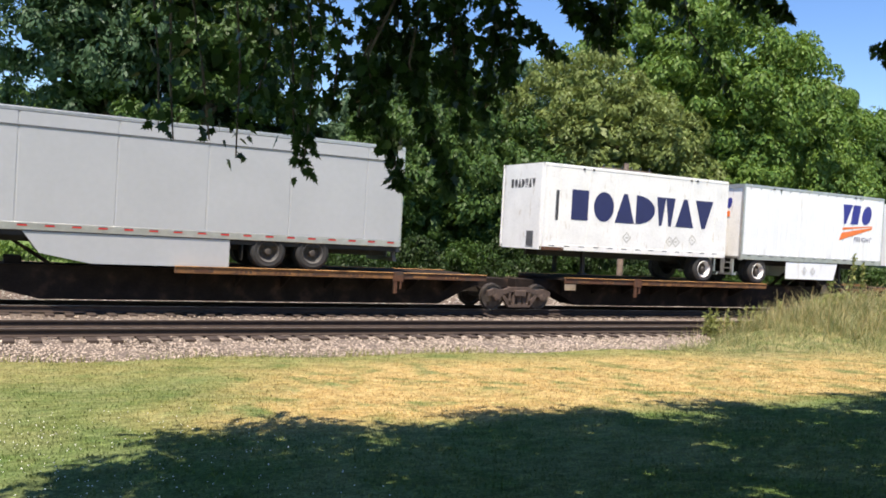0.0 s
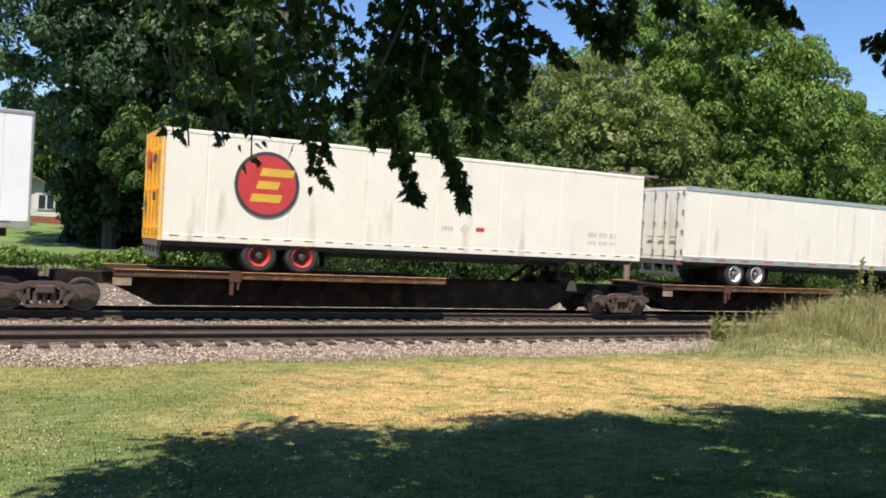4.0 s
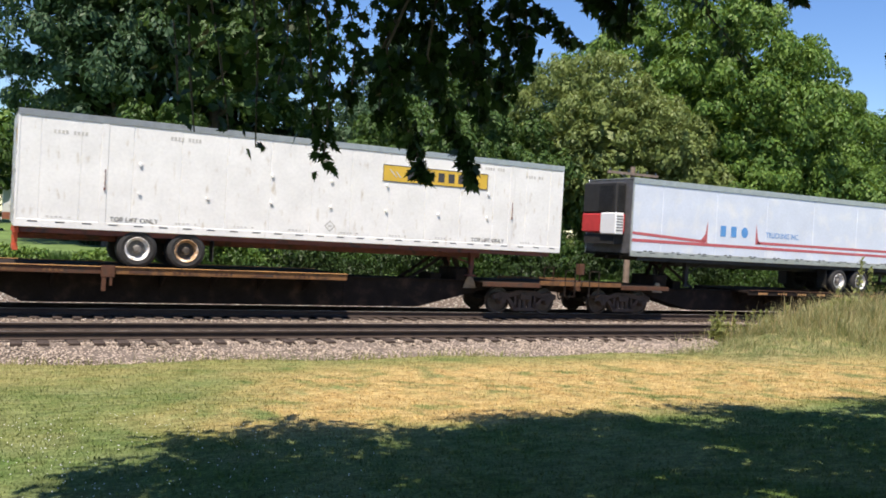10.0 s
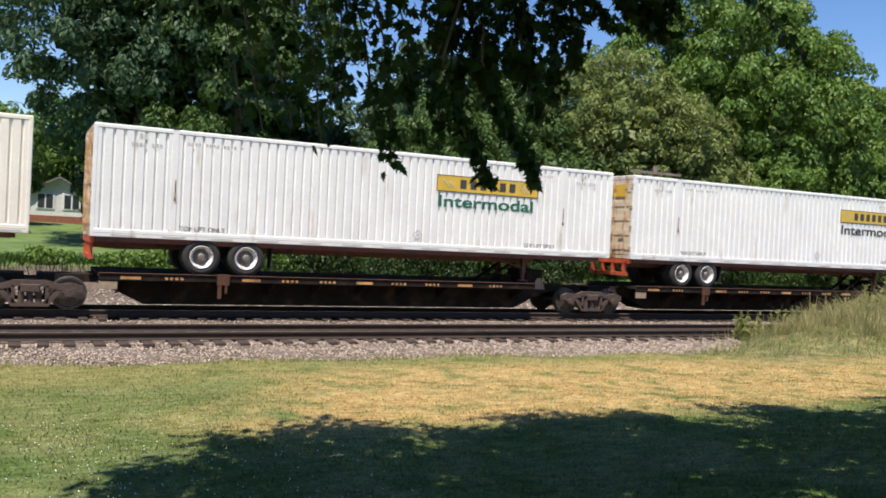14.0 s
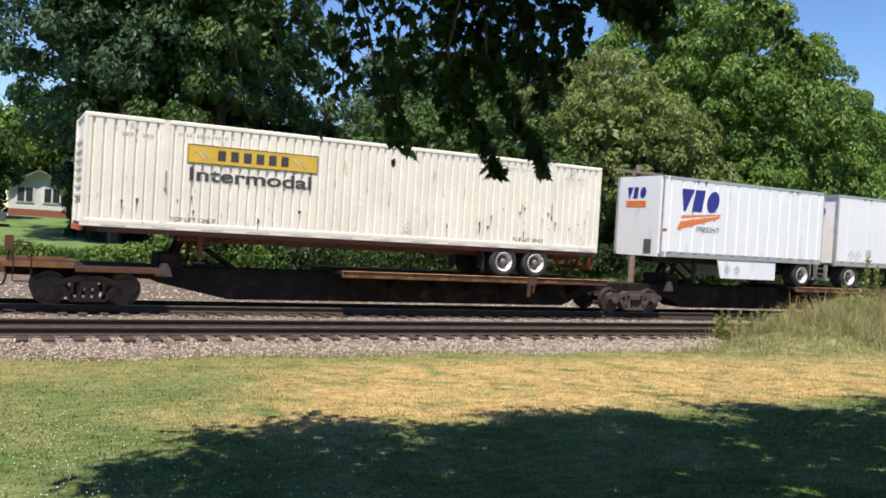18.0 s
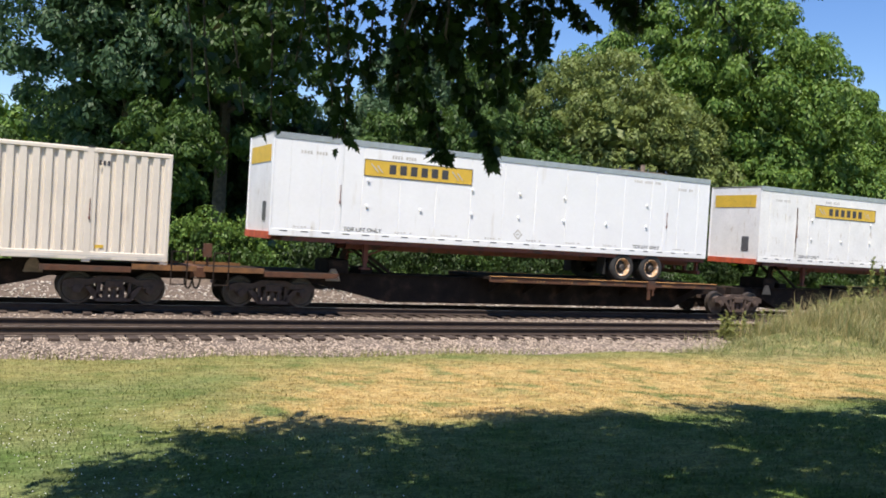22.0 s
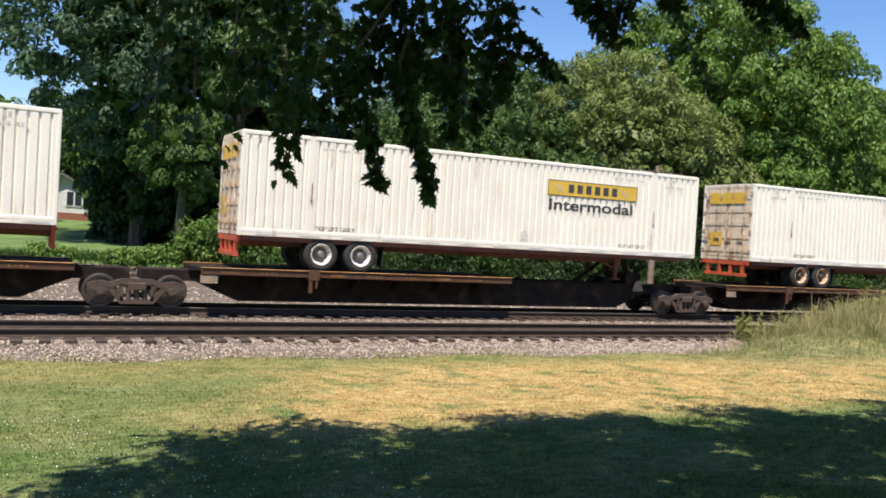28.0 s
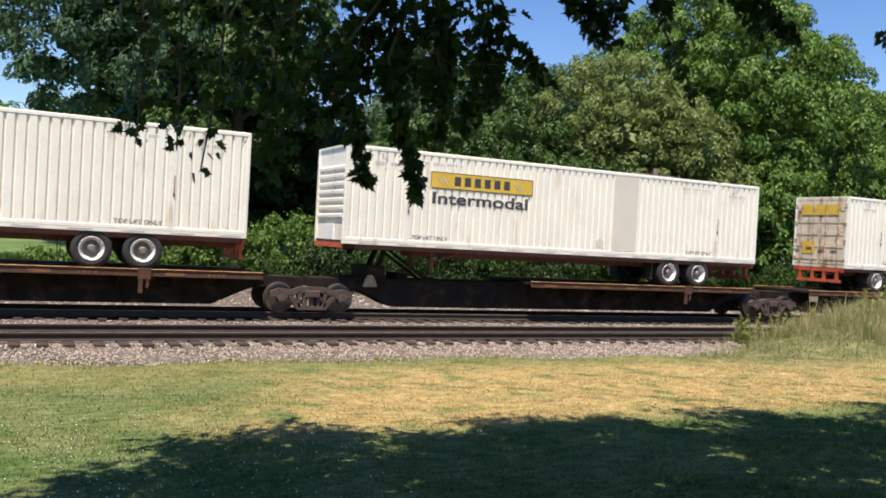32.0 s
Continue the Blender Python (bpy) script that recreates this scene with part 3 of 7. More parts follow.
def tuft_leaves(rng, centres, out, radius, per, size):
    """Tufts of leaves: each holds several smaller sprays on its outer and upper side, hanging a little towards its rim, with gaps between."""
    n, m = len(centres), 7
    axis_up = unit(out * 0.6 + np.array([0, 0, 0.75]) + rng.normal(0, 0.22, (n, 3)))
    sd = unit(rng.normal(0, 1, (n, m, 3)).reshape(-1, 3)).reshape(n, m, 3)
    dot = (sd * axis_up[:, None]).sum(2)
    sd = sd + axis_up[:, None] * (np.abs(dot) - dot + 0.25)[:, :, None]
    sd = unit(sd.reshape(-1, 3))
    sub = np.repeat(centres, m, 0) + sd * (np.repeat(radius, m) * rng.uniform(0.40, 0.80, n * m))[:, None] * np.array([1.15, 1.15, 0.70])
    rs = np.repeat(radius, m) * rng.uniform(0.38, 0.66, n * m)
    q = max(3, per // m)
    e = unit(rng.normal(0, 1, (n * m * q, 3)) + np.repeat(unit(sd + np.array([0, 0, 0.8])), q, 0) * 1.1)
    off = e * (np.repeat(rs, q) * rng.uniform(0.45, 1.0, n * m * q) ** 0.5)[:, None]
    off[:, 2] -= 0.55 * (off[:, 0] ** 2 + off[:, 1] ** 2) / np.repeat(rs, q)
    c = np.repeat(sub, q, 0) + off
    nrm = unit(e + rng.normal(0, 0.33, e.shape))
    hang = unit(off * np.array([1, 1, 0]) + rng.normal(0, 0.12, e.shape) * np.repeat(rs, q)[:, None]) + np.array([0, 0, -0.55]) + rng.normal(0, 0.35, e.shape)
    t = unit(hang - nrm * (hang * nrm).sum(1)[:, None])
    b = np.cross(nrm, t)
    s = size * rng.uniform(0.6, 1.5, (len(c), 1))
    v = np.stack([c - t * s, c - b * s * 0.46 + t * s * 0.1, c + t * s - nrm * s * 0.3, c + b * s * 0.46 - t * s * 0.1], 1)
    return v.reshape(-1, 3), np.arange(len(c) * 4).reshape(-1, 4)


def tree(x, y, height, rx, rz, leaves, seed, size=0.17, big=1.0, label="", low=0.0, lumps=14, name="tree", heart=2400, cover=1.0):
    """A tapered trunk, limbs, and a lumpy crown of leaf clumps with gaps."""
    rng = np.random.default_rng(seed)
    z0 = float(ground_z(x, y))
    root = empty(name, pose(x, y, z0 - 0.05), label or "broad green deciduous tree in full leaf", "tree", "trees behind the tracks")
    cz = height - rz
    bm = B()
    tr = 0.14 + height * 0.013
    limb(bm, (0, 0, 0), (0.1, 0, cz * 0.6 + 0.6), tr, tr * 0.75)
    limb(bm, (0.1, 0, cz * 0.6 + 0.5), (0.2, 0.1, cz + rz * 0.35), tr * 0.75, tr * 0.2)
    for i in range(9):
        a = i * 2.4 + seed
        h = cz * 0.55 + 0.6 + i * rz * 0.07
        limb(bm, (0.1, 0, h), (math.cos(a) * rx * 0.52, math.sin(a) * rx * 0.52, h + rz * 0.22), tr * 0.42, tr * 0.08)
    part("trunk", bm, "bark", root)
    c, out = tuft_places(rng, rx, rz, cz, big * 1.22, lumps, low)
    v, f = tuft_leaves(rng, c, out, big * rng.uniform(0.70, 1.30, len(c)), int(cover * 7.5 * big * big / (1.2 * size * size)), size)
    # leaves in the shaded heart of the crown
    n = heart
    d = rng.normal(0, 1, (n, 3))
    d /= np.linalg.norm(d, axis=1)[:, None]
    h = d * (rng.uniform(0, 1, n) ** (1 / 3))[:, None] * np.array([rx, rx, rz]) * 0.62
    h[:, 2] += cz
    h = h[h[:, 2] > low]
    v2, f2 = leaf_cards(rng, h, 1, 0.1, size * 3.6)
    link_mesh("crown", mesh_of("crown", np.concatenate([v, v2]), np.concatenate([f, f2 + len(v)]), leaves), root)
    return root


# ---- trees behind the tracks ----
TALL = "tall dark green tree with ragged drooping crown"
LOW = "low leafy understorey tree in dappled light"
PALE = "rounded pale green tree with light feathery crown"
tree(41.0, 43, 18.5, 8.5, 9.4, "leaf_a", 11, 0.145, 1.45, "tall sunlit maple with layered bright green crown", lumps=40, heart=5000)
tree(29.0, 38, 11.6, 4.9, 5.6, "leaf_c", 12, 0.105, 0.90, PALE, cover=0.8)
tree(34.0, 39, 10.2, 4.3, 5.0, "leaf_c", 13, 0.105, 0.85, PALE, cover=0.8)
tree(57.5, 48, 15.6, 6.4, 7.6, "leaf_a", 14, 0.16, 1.35)
tree(70, 57, 17.6, 5.4, 7.6, "leaf_c", 15, 0.19, 1.2, "hazy pale tree far beyond the others", cover=0.8)
tree(80, 56, 14.8, 6.5, 7.0, "leaf_b", 16, 0.22, 1.5)
tree(5.2, 46, 18.0, 6.4, 6.9, "leaf_d", 17, 0.14, 1.25, TALL, lumps=24, cover=0.7)
tree(9.3, 42.5, 17.5, 4.7, 6.3, "leaf_e", 18, 0.14, 1.2, TALL, lumps=22, cover=0.8)
tree(18.0, 48, 9.2, 3.4, 4.6, "leaf_d", 19, 0.14, 0.95, "blue-green conifer with soft hanging branches")
tree(22.9, 51, 15.8, 2.7, 7.4, "leaf_d", 20, 0.14, 0.85, "slim blue-green conifer with soft hanging branches", cover=0.7)
tree(29.5, 55, 14.6, 5.4, 7.2, "leaf_b", 21, 0.16, 1.3)
tree(36.5, 56, 13.6, 5.2, 6.8, "leaf_d", 28, 0.16, 1.2)
tree(6.1, 38.5, 6.2, 2.1, 2.0, "leaf_b", 33, 0.105, 0.7, "small sunlit tree before the dark trees", heart=300, cover=0.8)
tree(18.5, 38, 7.5, 3.8, 3.9, "leaf_b", 22, 0.12, 0.95, LOW, low=-0.2, heart=1500)
tree(23.5, 39, 8.8, 3.6, 4.6, "leaf_b", 23, 0.12, 0.95, LOW, low=-0.2, heart=1500)
# the hollow's shade is painted through this thicket's darker leaves
tree(12.4, 46.5, 8.6, 4.0, 4.6, "bush_shaded", 24, 0.13, 1.0, "thicket under tall trees, shade put into its leaf colour", low=-0.2, heart=2200)
tree(38.5, 37, 7.6, 4.2, 4.0, "leaf_a", 25, 0.125, 1.0, LOW, low=-0.2, heart=1500)
tree(47.0, 38, 8.4, 4.8, 4.3, "leaf_a", 26, 0.135, 1.1, LOW, low=-0.2, heart=1500)
# leaf colour darkened here to stand for shade below the crowns
tree(6.6, 48.5, 7.4, 4.4, 3.9, "bush_shaded", 29, 0.15, 1.0, LOW, low=-0.2, heart=900)
tree(-6.5, 73, 9.2, 6.2, 4.8, "leaf_a", 27, 0.26, 1.5, "tree beside the white house", low=-0.2, heart=900)
tree(2.2, 72, 8.6, 5.0, 4.4, "leaf_a", 30, 0.24, 1.4, "tree behind the white house", heart=900)
tree(-1.2, 58, 5.2, 1.9, 2.0, "leaf_b", 31, 0.15, 0.8, "small dark tree beside the white house", heart=500)
tree(5.6, 56, 6.0, 2.3, 2.9, "leaf_b", 32, 0.15, 0.9, "small dark tree beside the white house", low=-0.2, heart=700)


# a low belt of far trees closes the view to the horizon
for i in range(9):
    tree(8.0 + i * 10.5, 74 + 4 * math.sin(i * 2.1), 9.5 + 1.6 * math.sin(i * 3.3), 6.8, 5.0, "leaf_e", 60 + i, 0.36, 1.9, "far tree in the belt beyond the field", low=-0.3, heart=700, cover=0.8)


# ---- bushes along the far side of the tracks ----
def bush(x, y, h, r, seed, leaves="bush", n=70):
    rng = np.random.default_rng(seed)
    d = rng.normal(0, 1, (n, 3))
    d /= np.linalg.norm(d, axis=1)[:, None]
    c = d * (rng.uniform(0.2, 1, n) ** 0.5)[:, None] * np.array([r, r * 0.8, h * 0.52])
    c[:, 2] += h * 0.45
    c = c[c[:, 2] > 0.02]
    v, f = tuft_leaves(rng, c, d[:len(c)], rng.uniform(0.22, 0.42, len(c)), 35, 0.07)
    v[:, 2] = np.maximum(v[:, 2], 0.0)
    ob = new("bush", mesh_of("bush", v, f, leaves))
    ob.matrix_basis = pose(x, y, float(ground_z(x, y)) - 0.02)
    return tagged(ob, "dense wild bush beside the railway", "bush", "bushes along the tracks")


rng0 = random.Random(5)
for i in range(44):
    bx0 = 2.5 + i * 1.05 + rng0.uniform(-0.4, 0.4)
    if bx0 < 5.2:
        continue
    hh = rng0.uniform(0.6, 1.8) * (1.0 if i > 5 else 0.75)
    # most bushes further right get leaves darkened as if shaded
    bush(bx0, rng0.uniform(30.1, 32.4), hh, rng0.uniform(0.9, 1.5), 100 + i, "bush" if bx0 < 9.5 or i % 5 == 0 else "bush_shaded")
for bx0, hh in ((-1.6, 0.35), (0.9, 0.3), (3.2, 0.4), (4.6, 0.5)):
    bush(bx0, 31.6 + 0.5 * math.sin(bx0 * 3), hh, 0.7, int(300 + bx0 * 10), "leaf_a", 40)
bush(6.4, 31.6, 1.9, 1.5, 180, "leaf_a", 120)
bush(9.2, 32, 2.2, 1.9, 181, "leaf_a", 150)

# ---- lettering ----
TEXTS = {}


def text_mesh(words, height, width, material, shear=0.0):
    """The built-in font, fitted to a height and a width, upright in x and z."""
    key = (words, height, width, material, shear)
    if key not in TEXTS:
        cu = bpy.data.curves.new("lettering", "FONT")
        cu.body, cu.extrude, cu.shear, cu.offset = words, 0.0, shear, 0.022 if height > 0.25 else 0.004
        ob = bpy.data.objects.new("lettering", cu)
        scene.collection.objects.link(ob)
        bpy.context.view_layer.update()
        me = bpy.data.meshes.new_from_object(ob.evaluated_get(bpy.context.evaluated_depsgraph_get()))
        bpy.data.objects.remove(ob)
        bpy.data.curves.remove(cu)
        co = np.array([v.co for v in me.vertices])
        lo, hi = co.min(0), co.max(0)
        for v in me.vertices:
            v.co = ((v.co.x - lo[0]) / (hi[0] - lo[0]) * width, 0, (v.co.y - lo[1]) / (hi[1] - lo[1]) * height)
        me.materials.clear()
        me.materials.append(M[material])
        TEXTS[key] = me
    return TEXTS[key]


def words(root, text, x, z, width, height, material, y=0.0, shear=0.0, name="lettering"):
    ob = link_mesh(name, text_mesh(text, height, width, material, shear), root)
    ob.matrix_basis = pose(x, y, z)
    return tagged(ob, kind="stuff")


def blocks(bm, x, z, w, h, shapes, lean=0.0, gap=0.14, y=0.001):
    """A row of plain shapes in place of a company's name: b block, o disc, t triangle, d half disc, v wedge, w two wedges, i bar."""
    step = w / len(shapes)

    def face(pts):
        bm.faces.new([bm.verts.new((px + lean * (pz - z), y, pz)) for px, pz in pts])

    def ring(cx, rx, a0, a1, n, inner):
        for i in range(n):
            p, q = a0 + (a1 - a0) * i / n, a0 + (a1 - a0) * (i + 1) / n
            face([(cx + rx * math.cos(p), z + h / 2 + h / 2 * math.sin(p)), (cx + rx * math.cos(q), z + h / 2 + h / 2 * math.sin(q)),
                  (cx + inner * rx * math.cos(q), z + h / 2 + inner * h / 2 * math.sin(q)), (cx + inner * rx * math.cos(p), z + h / 2 + inner * h / 2 * math.sin(p))])

    for i, s in enumerate(shapes):
        a, c = x + i * step, x + (i + 1 - gap) * step
        m = (a + c) / 2
        if s == "b":
            face([(a, z), (a + (c - a) * 0.8, z), (a + (c - a) * 0.8, z + h), (a, z + h)])
        elif s == "i":
            face([(a + (c - a) * 0.3, z), (a + (c - a) * 0.7, z), (a + (c - a) * 0.7, z + h), (a + (c - a) * 0.3, z + h)])
        elif s == "o":
            ring(m, (c - a) / 2, 0, 6.2832, 20, 0.001)
        elif s == "d":
            ring(a, c - a, -1.5708, 1.5708, 10, 0.0001)
        elif s == "t":
            face([(a, z), (c, z), (m + (c - a) * 0.1, z + h), (m - (c - a) * 0.1, z + h)])
        elif s == "v":
            face([(m - (c - a) * 0.1, z), (m + (c - a) * 0.1, z), (c, z + h), (a, z + h)])
        elif s == "w":
            for p, q in ((a, m), (m, c)):
                face([((p + q) / 2 - (q - p) * 0.14, z), ((p + q) / 2 + (q - p) * 0.14, z), (q, z + h), (p, z + h)])
    bmesh.ops.recalc_face_normals(bm, faces=bm.faces)


def marks(root, x, z, w, h, shapes, material, lean=0.0, gap=0.14, y=0.001, name="company_mark", turn=None):
    """Such a row with each shape a part of its own. turn: lays it on the end wall instead."""
    step = w / len(shapes)
    for i, s in enumerate(shapes):
        bm = B()
        blocks(bm, x + i * step, z, step, h, s, lean, gap, y)
        if turn:
            for v in bm.verts:
                v.co = Vector((turn[0], turn[1] - v.co.x, turn[2] + v.co.z))
        part(name, bm, material, root)


def plate(root, name, x0, x1, z0, z1, material, y=0.003, label=""):
    bm = B()
    box(bm, x0, x1, y - 0.004, y + 0.004, z0, z1)
    return part(name, bm, material, root, label)


def plate_end(root, name, y0, y1, z0, z1, material, x=-0.006, label=""):
    bm = B()
    box(bm, x - 0.004, x + 0.004, y0, y1, z0, z1)
    return part(name, bm, material, root, label)


# ---- road wheels ----
def lathe(bm, prof, seg, caps=True):
    """A profile of radius and depth turned round the y axis."""
    rings = []
    for r, y in prof:
        rings.append([bm.verts.new((r * math.cos(6.2832 * i / seg), y, r * math.sin(6.2832 * i / seg))) for i in range(seg)])
    for a, c in zip(rings, rings[1:]):
        for i in range(seg):
            j = (i + 1) % seg
            bm.faces.new((a[i], a[j], c[j], c[i]))
    if caps:
        bm.faces.new(rings[0])
        bm.faces.new(rings[-1][::-1])
    bmesh.ops.recalc_face_normals(bm, faces=bm.faces)


WHEEL = {}


def wheel_meshes():
    if not WHEEL:
        bm = B()
        lathe(bm, [(0.30, 0.02), (0.40, 0.0), (0.475, 0.03), (0.50, 0.07), (0.50, 0.25), (0.47, 0.28), (0.47, 0.32), (0.50, 0.35), (0.50, 0.55), (0.45, 0.58), (0.31, 0.58), (0.31, 0.02)], 28, False)
        WHEEL["tyre"] = bm
        bm = B()
        lathe(bm, [(0.308, 0.016), (0.300, 0.004), (0.288, 0.012), (0.272, 0.05), (0.222, 0.150), (0.228, 0.165), (0.280, 0.10), (0.305, 0.06)], 28, False)
        WHEEL["rim"] = bm
        bm = B()
        lathe(bm, [(0.226, 0.165), (0.218, 0.150), (0.17, 0.165), (0.115, 0.155), (0.100, 0.06), (0.075, 0.03), (0.03, 0.025)], 20)
        for i in range(8):
            a = i * math.pi / 4
            tube(bm, (0.145 * math.cos(a), 0.17, 0.145 * math.sin(a)), (0.145 * math.cos(a), 0.125, 0.145 * math.sin(a)), 0.016, None, 6)
        WHEEL["hub"] = bm
        for k, m in (("tyre", "tyre"), ("rim", "rim"), ("hub", "hub")):
            me = bpy.data.meshes.new(k)
            WHEEL[k].to_mesh(me)
            WHEEL[k].free()
            me.materials.append(M[m])
            for p in me.polygons:
                p.use_smooth = False
            WHEEL[k] = me
        for k in ("rustrim", "redrim", "darkrim"):
            me = WHEEL["rim"].copy()
            me.materials.clear()
            me.materials.append(M[k])
            WHEEL[k] = me
        me = WHEEL["hub"].copy()
        me.materials.clear()
        me.materials.append(M["palehub"])
        WHEEL["palehub"] = me
    return WHEEL


def wheels(root, x, rim="rim", wide=WIDE, hub=None):
    """An axle with a pair of twin wheels."""
    w = wheel_meshes()
    for far in (0, 1):
        hubset = link_mesh("wheel", w["tyre"], root)
        hubset.matrix_basis = pose(x, wide - 0.03 if far else 0.03, 0.49, 0, 0, 180 if far else 0)
        link_mesh("rim", w[rim], hubset)
        link_mesh("hub", w[hub or ("palehub" if rim == "rim" else "hub")], hubset)
    bm = B()
    tube(bm, (x, 0.2, 0.49), (x, wide - 0.2, 0.49), 0.075, None, 8)
    part("axle", bm, "black", root)


# ---- boxes of trailers and containers; x runs along the train from its left end, y away from the near side, z from the deck ----
def ribbed_wall(root, x0, x1, z0, z1, y, depth, pitch, flat, material, name="side_wall", inward=1):
    """A wall pressed into upright ribs."""
    bm = B()
    pts = [(x0, 0.0)]
    n = max(1, int(round((x1 - x0) / pitch)))
    p = (x1 - x0) / n
    for i in range(n):
        a = x0 + i * p
        g = p * (1 - flat)
        s = min(0.022, g * 0.25)
        pts += [(a + p * flat / 2, 0.0), (a + p * flat / 2 + s, 1.0), (a + p * flat / 2 + g - s, 1.0), (a + p * flat / 2 + g, 0.0)]
    pts.append((x1, 0.0))
    lo = [bm.verts.new((x, y + inward * depth * d, z0)) for x, d in pts]
    hi = [bm.verts.new((x, y + inward * depth * d, z1)) for x, d in pts]
    for i in range(len(pts) - 1):
        q = (lo[i], lo[i + 1], hi[i + 1], hi[i])
        bm.faces.new(q if inward > 0 else q[::-1])
    return part(name, bm, material, root)


def shell(root, length, z0, z1, style, material, wide=WIDE, trim=None, posts=()):
    """Side walls, roof, floor and the framing of a box."""
    trim = trim or material
    e = 0.10 if style == "ribs" else 0.06
    zb, zt = z0 + 0.20, z1 - 0.10
    spans = [(e, length - e)]
    if posts:
        a, c = posts
        spans = [(e, a - 0.09), (a + 0.09, c - 0.09), (c + 0.09, length - e)]
        for px in posts:
            for y in (0.0, wide - 0.06):
                bm = B()
                box(bm, px - 0.088, px + 0.088, y, y + 0.06, z0 + 0.02, z1 + 0.012, 0.01)
                post = part("lifting_post", bm, material, root)
                if y == 0.0:
                    bm = B()
                    box(bm, px - 0.075, px + 0.075, -0.006, 0.05, z1 + 0.012, z1 + 0.05)
                    part("lifting_pocket", bm, "black", post, "dark lifting pocket on top of the post")
                    bm = B()
                    tube(bm, (px + 0.03, -0.016, z0 + 1.0), (px + 0.03, -0.016, z0 + 1.55), 0.011, None, 6)
                    box(bm, px + 0.01, px + 0.05, -0.03, 0.0, z0 + 1.02, z0 + 1.10)
                    part("bar", bm, "chassis", post)
    for a, c in spans:
        if style == "ribs":
            depth, pitch, flat = (0.060, 0.29, 0.52) if material == "beige" else (0.046, 0.25, 0.68)
            ribbed_wall(root, a, c, zb, zt, 0.012, depth, pitch, flat, material)
            ribbed_wall(root, a, c, zb, zt, wide - 0.012, depth, pitch, flat, material, inward=-1)
        elif style == "posts":
            ribbed_wall(root, a, c, zb, zt, 0.006, 0.024, 0.55, 0.80, material)
            ribbed_wall(root, a, c, zb, zt, wide - 0.006, 0.024, 0.55, 0.80, material, inward=-1)
        else:
            seam = 1.22 if style == "plate" else 2.44
            ribbed_wall(root, a, c, zb, zt, 0.008, 0.014, seam, 0.978, material)
            ribbed_wall(root, a, c, zb, zt, wide - 0.008, 0.014, seam, 0.978, material, inward=-1)
    for y in (0.0, wide - 0.05):
        bm = B()
        box(bm, 0.0, length, y, y + 0.05, z0, zb, 0.012)
        low = part("bottom_rail", bm, trim, root)
        bm = B()
        box(bm, 0.0, length, y, y + 0.05, zt, z1, 0.012)
        part("top_rail", bm, trim, root)
        if y == 0.0:
            bm = B()
            if style == "ribs":
                box(bm, 0.05, length - 0.05, -0.003, 0.0, z0 + 0.095, z0 + 0.112)
                for i in range(int(length / 1.25)):
                    box(bm, 0.5 + i * 1.25, 1.1 + i * 1.25, -0.007, 0.0, z0 + 0.045, z0 + 0.07)
            else:
                for i in range(int(length / 0.62)):
                    box(bm, 0.3 + i * 0.62, 0.52 + i * 0.62, -0.004, 0.0, z0 + 0.13, z0 + 0.16)
            tagged(part("marking_strip", bm, "faint" if style == "ribs" else "darktrim", low, "faded reflective marks along the rail"), kind="stuff")
    for x in (0.0, length - e):
        for y in (0.0, wide - e):
            bm = B()
            box(bm, x, x + e, y, y + e, z0 + 0.002, z1 - 0.002, 0.012)
            part("corner_post", bm, trim, root)
    bm = B()
    box(bm, 0.02, length - 0.02, 0.03, wide - 0.03, z1 - 0.05, z1 + 0.015)
    part("roof", bm, "aluminium" if style != "ribs" else material, root)
    bm = B()
    box(bm, 0.02, length - 0.02, 0.03, wide - 0.03, z0 + 0.01, z0 + 0.10)
    part("floor", bm, "black", root)


def end_plain(root, x, z0, z1, material, wide=WIDE, name="end_wall"):
    bm = B()
    s = 0.02 if x < 1 else -0.02
    box(bm, x + s, x + 3 * s, 0.05, wide - 0.05, z0 + 0.02, z1 - 0.02)
    return part(name, bm, material, root)


def end_doors(root, z0, z1, material, gear="aluminium", bars=True, wide=WIDE):
    """Two swing doors with four locking bars and hinges, at the left end."""
    mid = wide / 2
    for a, c in ((0.10, mid - 0.015), (mid + 0.015, wide - 0.10)):
        bm = B()
        box(bm, 0.012, 0.06, a, c, z0 + 0.14, z1 - 0.12, 0.008)
        if bars:
            for k in range(5):
                zz = z0 + 0.32 + k * 0.5
                box(bm, -0.006, 0.02, a + 0.06, c - 0.06, zz, zz + 0.17)
        door = part("door", bm, material, root)
        for y in (a + 0.28, c - 0.28):
            bm = B()
            tube(bm, (-0.035, y, z0 + 0.10), (-0.035, y, z1 - 0.10), 0.02, None, 6)
            for k in range(3):
                box(bm, -0.05, 0.012, y - 0.05, y + 0.05, z0 + 0.3 + k * 1.05, z0 + 0.38 + k * 1.05)
            box(bm, -0.055, -0.03, y - 0.02, y + 0.30, z0 + 0.82, z0 + 0.87)
            part("locking_bar", bm, gear, door)
        yo = a if a < mid / 2 else c
        for k in range(4):
            bm = B()
            box(bm, -0.015, 0.03, yo - 0.06, yo + 0.06, z0 + 0.3 + k * 0.72, z0 + 0.42 + k * 0.72)
            part("hinge", bm, gear, door)
    for zz in (z0 + 0.01, z1 - 0.12):
        bm = B()
        box(bm, 0.005, 0.08, 0.05, wide - 0.05, zz, zz + 0.11)
        part("door_frame", bm, material, root)


